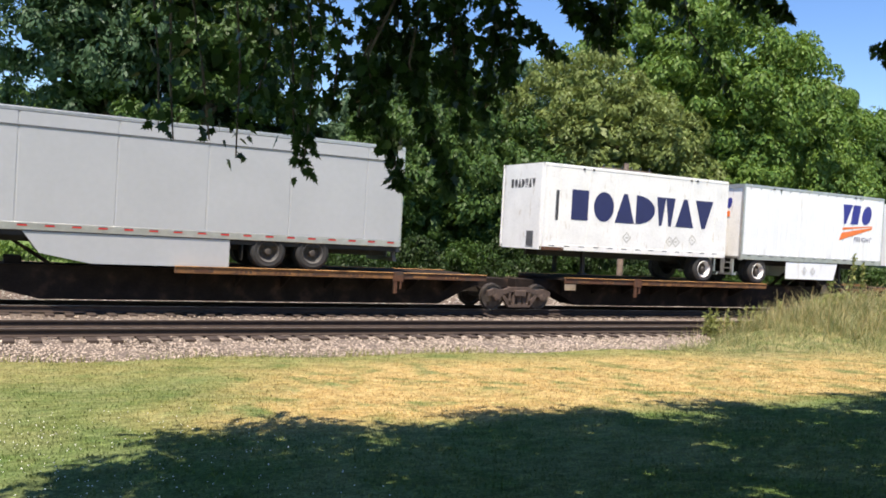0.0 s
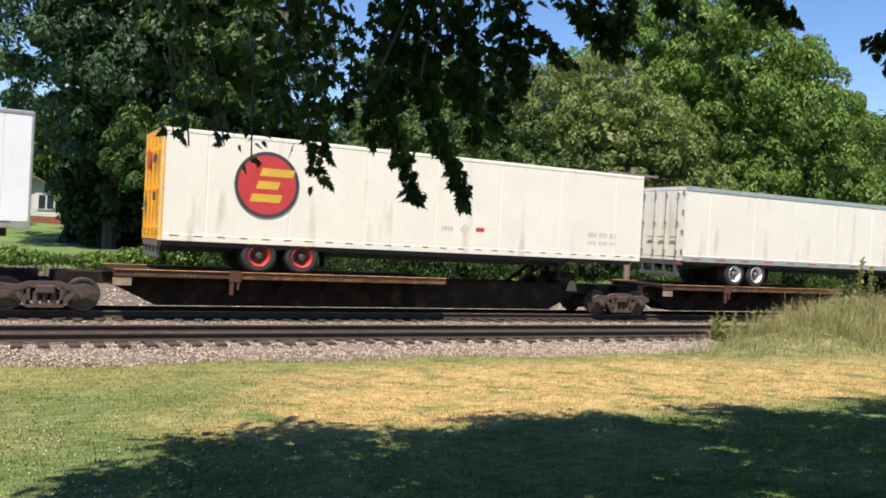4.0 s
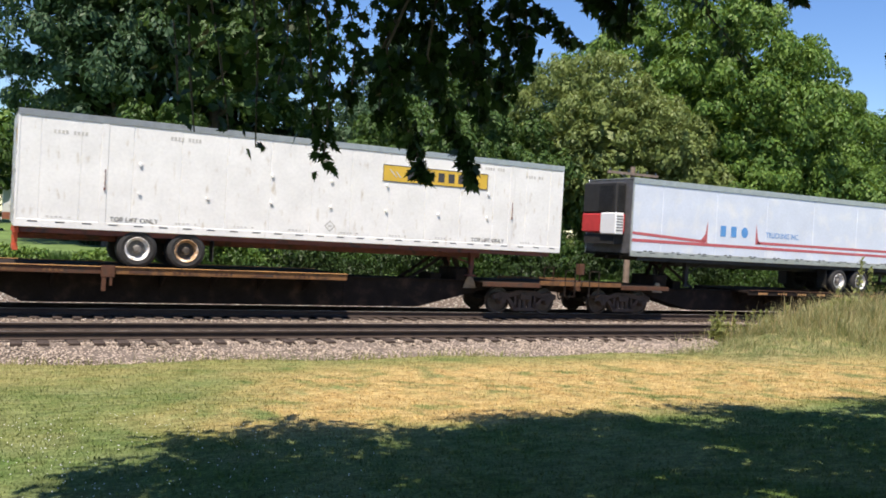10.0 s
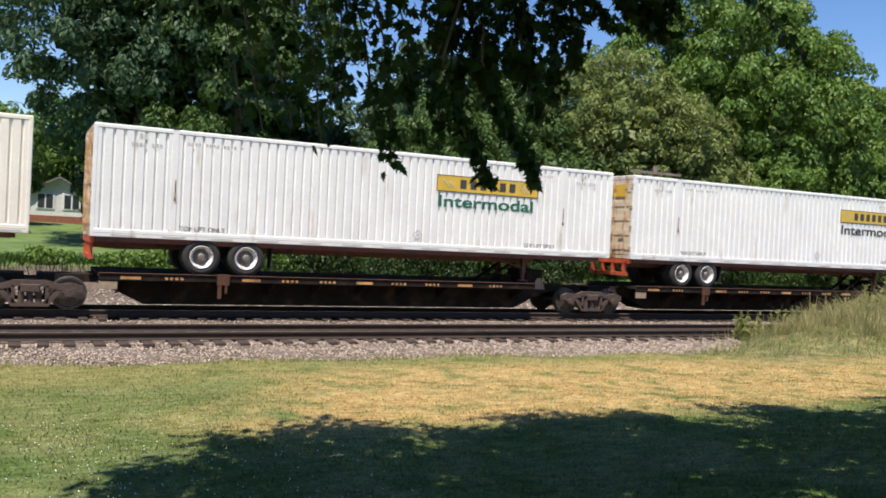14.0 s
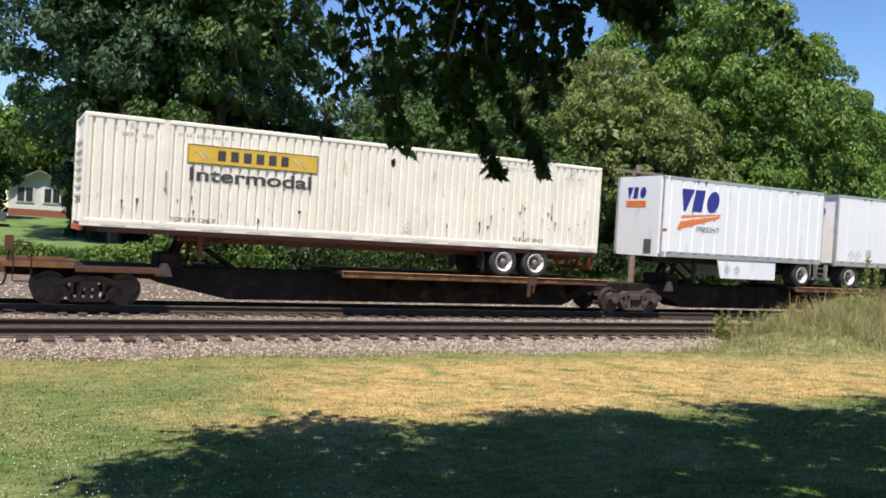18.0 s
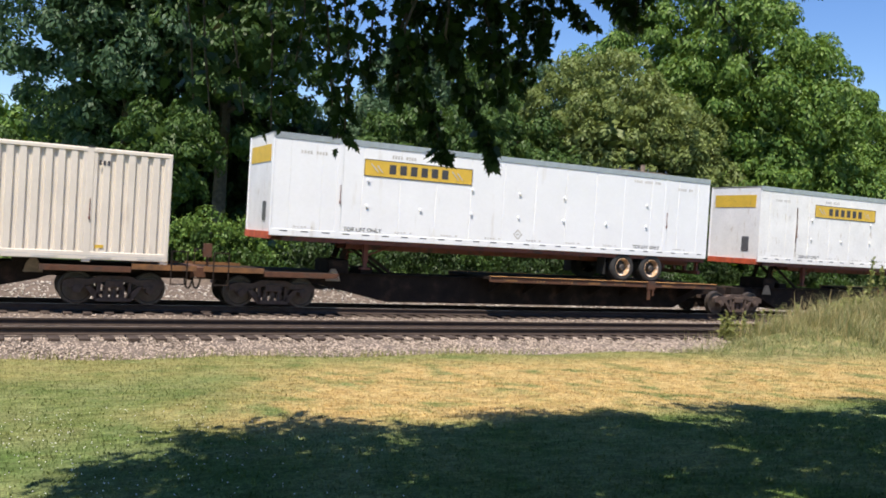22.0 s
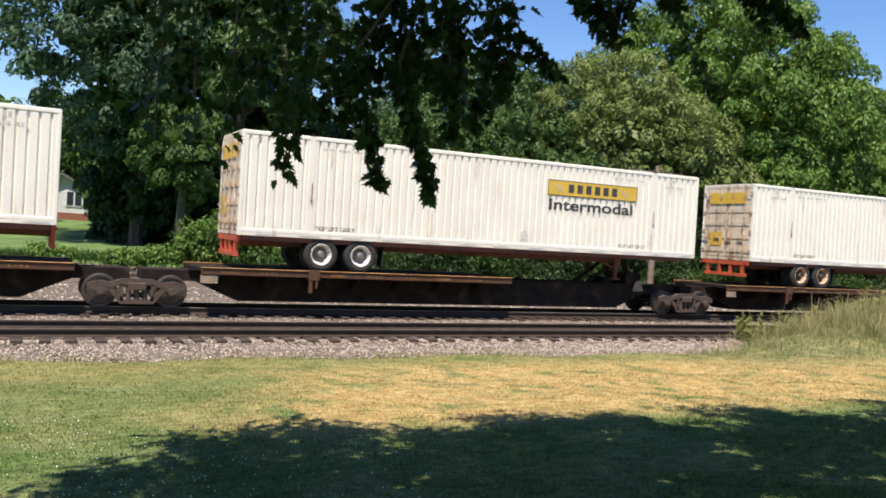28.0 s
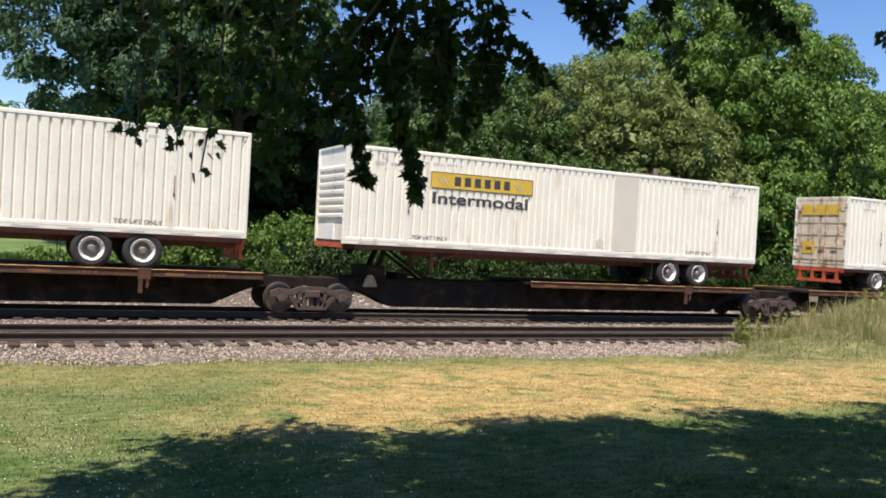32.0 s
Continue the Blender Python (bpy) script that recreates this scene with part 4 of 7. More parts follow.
def end_louvres(root, z0, z1, material, wide=WIDE):
    """A front wall pressed into level ribs."""
    bm = B()
    box(bm, 0.06, 0.09, 0.08, wide - 0.08, z0 + 0.02, z1 - 0.02)
    wall = part("front_wall", bm, material, root)
    for k in range(7):
        bm = B()
        zz = z0 + 0.72 + k * 0.235
        slab_y(bm, [(0.058, zz), (0.004, zz + 0.05), (0.004, zz + 0.13), (0.058, zz + 0.17)], 0.16, wide - 0.16)
        part("level_rib", bm, material, wall)
    bm = B()
    box(bm, 0.02, 0.06, 0.9, 1.7, z0 + 0.1, z0 + 0.55)
    part("placard", bm, "dirtywhite", root)
    bm = B()
    box(bm, -0.02, 0.08, 0.1, wide - 0.1, z0 - 0.12, z0 + 0.02)
    part("front_beam", bm, "orange", root, "orange front beam of the chassis")


def slab_y(bm, pts, y0, y1):
    """A polygon in x and z drawn out along y, added to a mesh that holds more."""
    a = [bm.verts.new((x, y0, z)) for x, z in pts]
    c = [bm.verts.new((x, y1, z)) for x, z in pts]
    bm.faces.new(a[::-1])
    bm.faces.new(c)
    for i in range(len(pts)):
        j = (i + 1) % len(pts)
        bm.faces.new((a[i], a[j], c[j], c[i]))
    bmesh.ops.recalc_face_normals(bm, faces=bm.faces)


# ---- running gear ----
def undercarriage(root, length, z0, left, color="chassis", rims=("rim", "rim"), axles=(2.0, 3.22), rear="orange", landing=True, wide=WIDE):
    """Beams, wheels, landing legs and bumper. left: the wheels are at the left end."""
    def at(d):
        return d if left else length - d
    for y in (0.82, wide - 0.98):
        bm = B()
        x0, x1 = sorted((at(0.1), at(length - 2.6)))
        box(bm, x0, x1, y, y + 0.16, z0 - 0.30, z0 + 0.005, 0.01)
        x0, x1 = sorted((at(length - 2.7), at(length - 0.3)))
        box(bm, x0, x1, y, y + 0.16, z0 - 0.14, z0 + 0.005)
        part("chassis_beam", bm, color, root)
    bm = B()
    for d in np.arange(0.5, length - 0.4, 1.55):
        box(bm, at(d) - 0.05, at(d) + 0.05, 0.06, wide - 0.06, z0 - 0.12, z0 + 0.003)
    tagged(part("under_framing", bm, color, root), kind="stuff")
    bm = B()
    for y in (0.06, wide - 0.12):
        x0, x1 = sorted((at(0.15), at(length - 0.4)))
        box(bm, x0, x1, y, y + 0.06, z0 - 0.13, z0 + 0.003)
    part("side_sill", bm, color, root)
    for d, r in zip(axles, rims):
        wheels(root, at(d), r, wide)
    mid = sum(axles) / len(axles)
    for y in (0.7, wide - 0.84):
        bm = B()
        slab_y(bm, [(at(mid) - 1.0, z0 - 0.28), (at(mid) - 0.6, 0.42), (at(mid) + 0.6, 0.42), (at(mid) + 1.0, z0 - 0.28)], y, y + 0.14)
        part("suspension", bm, "black", root)
    if landing:
        for y in (0.42, wide - 0.56):
            bm = B()
            lx = at(length - 3.1)
            box(bm, lx - 0.07, lx + 0.07, y, y + 0.14, 0.28, z0 + 0.0)
            box(bm, lx - 0.05, lx + 0.05, y + 0.02, y + 0.12, 0.10, 0.30)
            box(bm, lx - 0.14, lx + 0.14, y - 0.04, y + 0.18, 0.05, 0.10)
            tube(bm, (lx, y + 0.07, 0.45), (at(length - 4.2), y + 0.3, z0 - 0.1), 0.03, None, 6)
            part("landing_leg", bm, color, root)
    bm = B()
    xb = at(0.06)
    box(bm, xb - 0.06, xb + 0.06, 0.10, wide - 0.10, z0 - 0.16, z0 - 0.01)
    for y in (0.35, 0.95, wide - 1.07, wide - 0.47):
        box(bm, xb - 0.05, xb + 0.05, y, y + 0.12, 0.40, z0 - 0.1)
    box(bm, xb - 0.06, xb + 0.06, 0.25, wide - 0.25, 0.34, 0.46)
    bump = part("bumper", bm, rear, root)
    for y in (0.16, wide - 0.30):
        bm = B()
        box(bm, xb - 0.07, xb + 0.07, y, y + 0.14, z0 - 0.14, z0 - 0.05)
        part("tail_lamp", bm, "reflector", bump)
    for y in (0.10, wide - 0.55):
        bm = B()
        xm = at(axles[-1] + 0.72)
        box(bm, xm - 0.008, xm + 0.008, y, y + 0.45, 0.22, z0 - 0.1)
        part("mud_flap", bm, "black", root)


def pup_gear(root, length, z0, left, skirt=None, rim="rim", wide=WIDE):
    """A short trailer's single axle, legs and side skirt."""
    def at(d):
        return d if left else length - d
    for y in (0.85, wide - 0.97):
        bm = B()
        x0, x1 = sorted((at(0.1), at(length - 0.5)))
        box(bm, x0, x1, y, y + 0.12, z0 - 0.22, z0 + 0.005)
        part("chassis_beam", bm, "black", root)
    wheels(root, at(1.0), rim, wide, "hub")
    for y in (0.7, wide - 0.8):
        bm = B()
        slab_y(bm, [(at(1.0) - 0.7, z0 - 0.2), (at(1.0) - 0.3, 0.42), (at(1.0) + 0.3, 0.42), (at(1.0) + 0.7, z0 - 0.2)], y, y + 0.10)
        part("suspension", bm, "black", root)
    for y in (0.42, wide - 0.54):
        bm = B()
        lx = at(length - 2.1)
        box(bm, lx - 0.06, lx + 0.06, y, y + 0.12, 0.18, z0)
        box(bm, lx - 0.12, lx + 0.12, y - 0.04, y + 0.16, 0.12, 0.18)
        part("landing_leg", bm, "black", root)
    bm = B()
    xb = at(0.05)
    for y in (0.45, 0.95, wide - 1.03, wide - 0.53):
        box(bm, xb - 0.04, xb + 0.04, y, y + 0.08, 0.34, z0)
    box(bm, xb - 0.05, xb + 0.05, 0.30, wide - 0.30, 0.30, 0.40)
    part("bumper", bm, "aluminium", root)
    if skirt:
        for y in (0.02, wide - 0.05):
            bm = B()
            s0, s1 = sorted((at(2.55), at(5.6)))
            k = 0.18 if left else -0.18
            slab_y(bm, [(s0 + (0 if left else 0.2), 0.24), (s1 - (0.2 if left else 0), 0.24), (s1, z0 - 0.015), (s0, z0 - 0.015)], y, y + 0.03)
            part("side_skirt", bm, skirt, root, "smooth side skirt below the box")


# ---- the loads ----
MOVING = []             # things that ride with the train, with their place at the start
Z0, Z1 = 0.93, 3.80     # floor and top of a box above the deck
POSTS = (2.0, LONG - 2.0)


def ride(name, x, label, category, group):
    z = DECK - (DROP if 150 < x < 242 else 0.0)
    root = empty(name, pose(x, SIDE, z), label, category, group)
    MOVING.append((root, x, SIDE, z))
    return root


def banner(root, x, z, second="charcoal", text=True, width=3.62, h=0.50):
    """Yellow company panel with plain dark marks, and the trade's word below it."""
    b = plate(root, "banner", x, x + width, z, z + h, "yellow", label="yellow panel with dark marks")
    marks(b, x + 0.80, z + 0.11, 2.10, 0.28, "bbbbbb", "charcoal", gap=0.22, y=-0.004)
    bm = B()
    for p, q, u, w in ((x, x + width, z, z + 0.022), (x, x + width, z + h - 0.022, z + h), (x, x + 0.022, z + 0.022, z + h - 0.022), (x + width - 0.022, x + width, z + 0.022, z + h - 0.022)):
        box(bm, p, q, -0.006, -0.0015, u, w)
    part("banner_frame", bm, "charcoal", b, "thin dark frame of the panel")
    bm = B()
    for xa, k in ((x + 0.2, 1), (x + width - 0.75, -1)):
        for j in range(3):
            q = [(xa + j * 0.10, z + 0.36 - j * 0.02), (xa + 0.03 + j * 0.10, z + 0.38 - j * 0.02), (xa + 0.26 + j * 0.07, z + 0.14), (xa + 0.24 + j * 0.07, z + 0.12)]
            if j % 2 == 0:
                bm.faces.new([bm.verts.new((a, -0.0135, c)) for a, c in q])
    bmesh.ops.recalc_face_normals(bm, faces=bm.faces)
    tagged(part("corner_mark", bm, "faint", b), kind="stuff")
    if text:
        words(root, "Intermodal", x + 0.08, z - 0.47, 3.38, 0.36, second)


def stencils(root, x_list, mat_name="charcoal", z=None, w=1.2):
    for x in x_list:
        words(root, "TOP LIFT ONLY", x, (z or Z0 + 0.24), w, 0.115, mat_name)


def faint_bars(root, rows, mat_name="faint"):
    """Small codes too faint to read, as plain bars."""
    for x, z, w, h in rows:
        bm = B()
        n = max(2, int(w / 0.09))
        for i in range(n):
            if i % 5 == 4:
                continue
            q = [(x + i * w / n, z), (x + (i + 0.65) * w / n, z), (x + (i + 0.65) * w / n, z + h), (x + i * w / n, z + h)]
            bm.faces.new([bm.verts.new((a, 0.004, c)) for a, c in q])
        bmesh.ops.recalc_face_normals(bm, faces=bm.faces)
        tagged(part("stencilled_code", bm, mat_name, root), kind="stuff")


def diamonds(root, places, s=0.17, material="faint"):
    for x, z in places:
        bm = B()
        rim = ((-s, 0), (0, -s), (s, 0), (0, s))
        for i in range(4):
            (a, c), (p, q) = rim[i], rim[(i + 1) % 4]
            bm.faces.new([bm.verts.new((x + k * u, 0.003, z + k * w)) for u, w, k in ((a, c, 1), (p, q, 1), (p, q, 0.72), (a, c, 0.72))])
        bm.faces.new([bm.verts.new((x + u * s, 0.003, z + w * s)) for u, w in ((-0.3, 0.12), (-0.3, -0.12), (0.3, -0.12), (0.3, 0.12))])
        part("placard_holder", bm, material, root)


def ribbed_container(x, wheels_left, paint, logo_x=None, second="charcoal", text=True, rear="orange", rims=("rim", "rim"), label="", axles=(2.0, 3.22), color="chassis", patch=False):
    """Ribbed container on a road chassis."""
    root = ride("container_on_chassis", x, label, "container trailer", "trailers on the train")
    shell(root, LONG, Z0, Z1, "ribs", paint, posts=POSTS)
    end_plain(root, LONG, Z0, Z1, paint)
    if wheels_left:
        end_doors(root, Z0, Z1, "doorpaint", "rustrim")
        plate_end(root, "door_panel", 0.35, WIDE - 0.35, Z1 - 0.72, Z1 - 0.30, "yellow", x=-0.012, label="yellow panel across the doors")
        plate_end(root, "warning_panel", 1.5, 2.1, Z0 + 0.55, Z0 + 1.05, "yellow", x=-0.012)
    else:
        end_louvres(root, Z0, Z1, paint)
    undercarriage(root, LONG, Z0, wheels_left, color, rims, axles, rear)
    if logo_x is not None:
        banner(root, logo_x, Z0 + 1.82, second, text)
    stencils(root, (POSTS[0] + 0.18, POSTS[1] - 1.42))
    faint_bars(root, [(POSTS[0] + 0.3, Z1 - 0.36, 1.5, 0.07), (POSTS[1] - 1.7, Z1 - 0.36, 1.4, 0.07), (POSTS[0] - 1.1, Z1 - 0.50, 0.8, 0.09), (POSTS[1] + 0.5, Z1 - 0.50, 0.8, 0.09), (POSTS[0] - 0.9, Z1 - 0.30, 0.22, 0.14), (POSTS[1] + 0.7, Z1 - 0.30, 0.22, 0.14)])
    diamonds(root, [(LONG * 0.56, Z0 + 0.45)])
    if paint == "rusted":
        rr = random.Random(8)
        for i in range(26):
            px, pz = (rr.uniform(11.5, 16.1), Z0 + rr.uniform(0.35, 1.5)) if i % 3 else (rr.uniform(0.3, 11), Z0 + rr.uniform(0.25, 0.9))
            w, h = rr.uniform(0.02, 0.07), rr.uniform(0.08, 0.34)
            bm = B()
            bm.faces.new([bm.verts.new((px + a * w, 0.0, pz + c * h)) for a, c in ((-0.6, 0.1), (-0.1, -0.9), (0.2, -0.2), (0.7, 0.0), (0.5, 0.25), (-0.4, 0.3))])
            part("rust_streak", bm, "decksteel", root, "small brown rust run")
    # a shaded patch of the side, painted as a beige plate
    if patch:
        plate(root, "shaded_panel", 9.6, 10.6, Z0 + 0.22, Z1 - 0.12, "beige", y=0.004, label="wall panel coloured darker for a shaded patch")
    return root


def smooth_container(x, wheels_left, logo_x, rusty=False, paint="white", rims=("rim", "rim"), label="", axles=(2.1, 3.35)):
    """Plate-sided container on a chassis."""
    root = ride("container_on_chassis", x, label, "container trailer", "trailers on the train")
    skin = paint
    shell(root, LONG, Z0, Z1, "plate", skin, posts=POSTS, trim=skin)
    for y in (0.0, WIDE - 0.03):
        bm = B()
        box(bm, 0.0, LONG, y - 0.008, y + 0.03, Z1 - 0.14, Z1 + 0.02)
        part("roof_edge", bm, "aluminium", root, "grey metal roof edge")
    end_plain(root, LONG, Z0, Z1, skin)
    if wheels_left:
        end_doors(root, Z0, Z1, skin, "aluminium", bars=False)
        plate_end(root, "door_panel", 0.5, 1.5, Z1 - 0.75, Z1 - 0.35, "yellow", x=-0.012)
    else:
        end_plain(root, 0.0, Z0, Z1, "dirtywhite", name="front_wall")
        plate_end(root, "front_panel", 0.25, WIDE - 0.25, Z1 - 0.80, Z1 - 0.32, "yellow", x=0.012, label="yellow panel across the front wall")
        plate_end(root, "document_box", 0.5, 0.85, Z0 + 0.4, Z0 + 0.95, "darktrim", x=0.01)
        bm = B()
        box(bm, -0.03, 0.08, 0.05, WIDE - 0.05, Z0 - 0.10, Z0 + 0.10)
        part("front_beam", bm, "orange", root, "rusty orange front beam")
    undercarriage(root, LONG, Z0, wheels_left, "chassis", rims, axles, "orange" if wheels_left else "chassis")
    banner(root, logo_x, Z0 + 1.88, text=False)
    stencils(root, (POSTS[0] + 0.18, POSTS[1] - 1.42))
    for i in range(1, 8):
        xx = POSTS[0] + (i - 0.5) * (POSTS[1] - POSTS[0]) / 7
        for zz in (Z0 + 1.0, Z0 + 1.75):
            if i % 4 != 2 or zz < Z0 + 1.5:
                bm = B()
                tube(bm, (xx, -0.03, zz), (xx, 0.01, zz), 0.045, 0.05, 8)
                part("side_fitting", bm, skin, root, "small round side fitting")
    faint_bars(root, [(POSTS[0] + 1.6, Z1 - 0.42, 0.9, 0.10), (POSTS[1] - 1.5, Z1 - 0.36, 1.2, 0.09), (POSTS[1] + 0.5, Z1 - 0.50, 0.7, 0.09), (POSTS[0] - 1.2, Z1 - 0.52, 0.9, 0.09)])
    faint_bars(root, [(0.7 + i * 1.55, Z0 + 0.26, 0.6, 0.035) for i in range(10)])
    diamonds(root, [(LONG * 0.5, Z0 + 0.45)])
    if rusty:
        rr = random.Random(4)
        for px, lo, hi in ((POSTS[0], 0.3, 2.2), (POSTS[1] + 0.05, 0.1, 2.1), (POSTS[1] + 0.28, 0.9, 1.5), (LONG - 0.12, 0.2, 2.4)):
            bm = B()
            n = 9
            row = []
            for i in range(n + 1):
                z = Z0 + lo + (hi - lo) * i / n
                w = rr.uniform(0.008, 0.045)
                row.append((bm.verts.new((px - w, -0.016, z)), bm.verts.new((px + rr.uniform(0.006, 0.03), -0.016, z))))
            for (a, b), (c, d) in zip(row, row[1:]):
                bm.faces.new((a, b, d, c))
            part("rust_streak", bm, "decksteel", root, "brown rust streak down a wall post")
    return root


def deck_container(x, label):
    """Container standing straight on the car, without a chassis."""
    root = ride("container", x, label, "container", "containers on the train")
    z0, z1 = 0.06, 2.88
    shell(root, LONG, z0, z1, "ribs", "beige", posts=POSTS)
    for xx in (0.0, POSTS[0] - 0.1, POSTS[1] - 0.1, LONG - 0.2):
        for y in (0.02, WIDE - 0.22):
            bm = B()
            box(bm, xx, xx + 0.2, y, y + 0.2, 0.0, 0.08)
            part("corner_casting", bm, "beige", root)
    end_plain(root, LONG, z0, z1, "beige")
    end_doors(root, z0, z1, "beige", "faint")
    faint_bars(root, [(POSTS[0] + 0.35, z1 - 0.42, 1.1, 0.14), (POSTS[0] - 0.6, z1 - 0.42, 0.3, 0.12), (POSTS[1] + 0.2, z1 - 0.42, 0.3, 0.12), (0.2, z0 + 0.3, 0.25, 0.12)], "charcoal")
    diamonds(root, [(LONG * 0.55, z0 + 0.55)], 0.2, "faint")
    for xx in (POSTS[0] - 0.55, POSTS[1] + 0.2):
        plate(root, "yellow_tag", xx, xx + 0.2, z0 + 0.30, z0 + 0.38, "yellow")
    plate_end(root, "warning_panel", 1.0, 1.3, z0 + 1.0, z0 + 1.3, "amber", x=-0.012)
    plate_end(root, "warning_panel", 0.25, 0.55, z0 + 0.9, z0 + 1.3, "charcoal", x=-0.012)
    return root


def rounded_front(root, z0, z1, material, wide=WIDE):
    """Front wall with rounded upright corners."""
    bm = B()
    pts = []
    r = 0.22
    for i in range(7):
        a = math.pi + i * math.pi / 12
        pts.append((r + r * math.cos(a), r + r * math.sin(a)))
    pts += [(0.26, 0.0), (0.26, wide)]
    for i in range(7):
        a = math.pi / 2 + i * math.pi / 12
        pts.append((r + r * math.cos(a), wide - r + r * math.sin(a)))
    lo = [bm.verts.new((x, y - 0.004 if y < 1 else y + 0.004, z0 - 0.01)) for x, y in pts]
    hi = [bm.verts.new((v.co.x, v.co.y, z1 + 0.01)) for v in lo]
    n = len(pts)
    for i in range(n):
        bm.faces.new((lo[i], lo[(i + 1) % n], hi[(i + 1) % n], hi[i]))
    bm.faces.new(lo)
    bm.faces.new(hi)
    bmesh.ops.recalc_face_normals(bm, faces=bm.faces)
    return part("front_wall", bm, material, root)


def pup(x, kind, label):
    """Short trailer with one axle."""
    root = ride("short_trailer", x, label, "trailer", "trailers on the train")
    left = kind in ("stripe_rear", "plain")
    skin = {"name": "dirtywhite", "stripe": "white", "stripe_rear": "white", "plain": "white"}[kind]
    style = {"name": "plate", "stripe": "posts", "stripe_rear": "posts", "plain": "plate"}[kind]
    shell(root, PUP, Z0, Z1, style, skin, trim="aluminium" if kind != "name" else "dirtywhite")
    end_plain(root, PUP, Z0, Z1, skin)
    if left:
        end_plain(root, 0.0, Z0, Z1, "dirtywhite", name="roll_door")
        bm = B()
        for a, c in ((0.0, 0.12), (WIDE - 0.12, WIDE)):
            box(bm, -0.02, 0.06, a, c, Z0 - 0.02, Z1 + 0.01)
        box(bm, -0.02, 0.06, 0.12, WIDE - 0.12, Z1 - 0.14, Z1 + 0.01)
        part("door_frame", bm, "aluminium", root)
        marks(root, 0, 0, 0.9, 0.42, "vbo", "purple", lean=0.15, turn=(0.012, 1.5, Z0 + 1.95))
        plate_end(root, "orange_mark", 0.7, 1.5, Z0 + 1.62, Z0 + 1.84, "flame", x=0.009)
        bm = B()
        for k in range(3):
            box(bm, -0.16, -0.10, 0.25, 0.75, 0.32 + k * 0.22, 0.36 + k * 0.22)
        for y in (0.25, 0.71):
            box(bm, -0.16, -0.10, y, y + 0.04, 0.32, Z0)
        part("step_ladder", bm, "aluminium", root)
    else:
        rounded_front(root, Z0, Z1, skin)
        if kind == "stripe":
            marks(root, 0, 0, 1.1, 0.42, "vbo", "purple", lean=0.12, turn=(-0.004, 2.0, Z1 - 0.80))
            plate(root, "red_band", 0.06, 0.24, Z0 + 0.92, Z0 + 1.0, "signred", y=-0.004)
        else:
            marks(root, 0, 0, 1.5, 0.30, "botdwtv", "charcoal", turn=(-0.004, 2.0, Z1 - 0.80))
        if kind == "stripe":
            plate_end(root, "orange_mark", 0.9, 2.0, Z1 - 1.10, Z1 - 0.88, "flame", x=-0.008)
        plate_end(root, "connection_box", 0.5, 0.9, Z0 + 0.1, Z0 + 0.6, "darktrim", x=-0.012)
    pup_gear(root, PUP, Z0, left, None if kind in ("name", "plain") else "white")
    if kind == "name":
        marks(root, 1.15, Z0 + 1.05, 6.55, 1.02, "botdwtv", "navy", gap=0.06)
        plate(root, "number_strip", 0.50, 0.62, Z0 + 1.0, Z0 + 2.0, "charcoal")
        diamonds(root, [(3.6, Z0 + 0.55), (5.6, Z0 + 0.5), (5.9, Z0 + 0.5), (6.7, Z0 + 0.6)], 0.2)
        bm = B()
        box(bm, 0.0, 0.9, -0.012, 0.0, Z0 - 0.01, Z0 + 0.10)
        part("rusty_corner", bm, "decksteel", root, "rust-stained front corner")
    elif kind in ("stripe", "stripe_rear"):
        lx = 0.72 if kind == "stripe" else PUP - 2.80
        marks(root, lx, Z0 + 1.68, 1.95, 0.80, "vbo", "purple", lean=0.18, gap=0.08)
        bm = B()
        bm.faces.new([bm.verts.new((lx + a, 0.0, Z0 + c)) for a, c in ((-0.02, 0.98), (0.12, 1.30), (2.05, 1.60), (2.05, 1.52))])
        bm.faces.new([bm.verts.new((lx + a, 0.0, Z0 + c)) for a, c in ((0.16, 1.42), (0.18, 1.52), (2.08, 1.66), (2.06, 1.62))])
        bmesh.ops.recalc_face_normals(bm, faces=bm.faces)
        part("orange_stripe", bm, "flame", root)
        words(root, "FREIGHT", lx + 0.92, Z0 + 0.96, 1.15, 0.19, "navy", shear=0.2)
        diamonds(root, [(3.3 if kind == "stripe" else 3.6, 0.58), (3.8 if kind == "stripe" else 4.1, 0.58)], 0.16)
    else:
        diamonds(root, [(0.95, Z0 + 0.45), (1.4, Z0 + 0.45)], 0.2)
        plate(root, "notice", 1.85, 2.2, Z0 + 0.42, Z0 + 0.72, "faint")
    bm = B()
    for xx in (1.6, 2.0, PUP - 1.9, PUP - 1.6):
        tube(bm, (xx, -0.02, Z1 - 0.09), (xx, 0.01, Z1 - 0.09), 0.04, None, 8)
    tagged(part("marker_lamp", bm, "charcoal", root), kind="stuff")
    return root


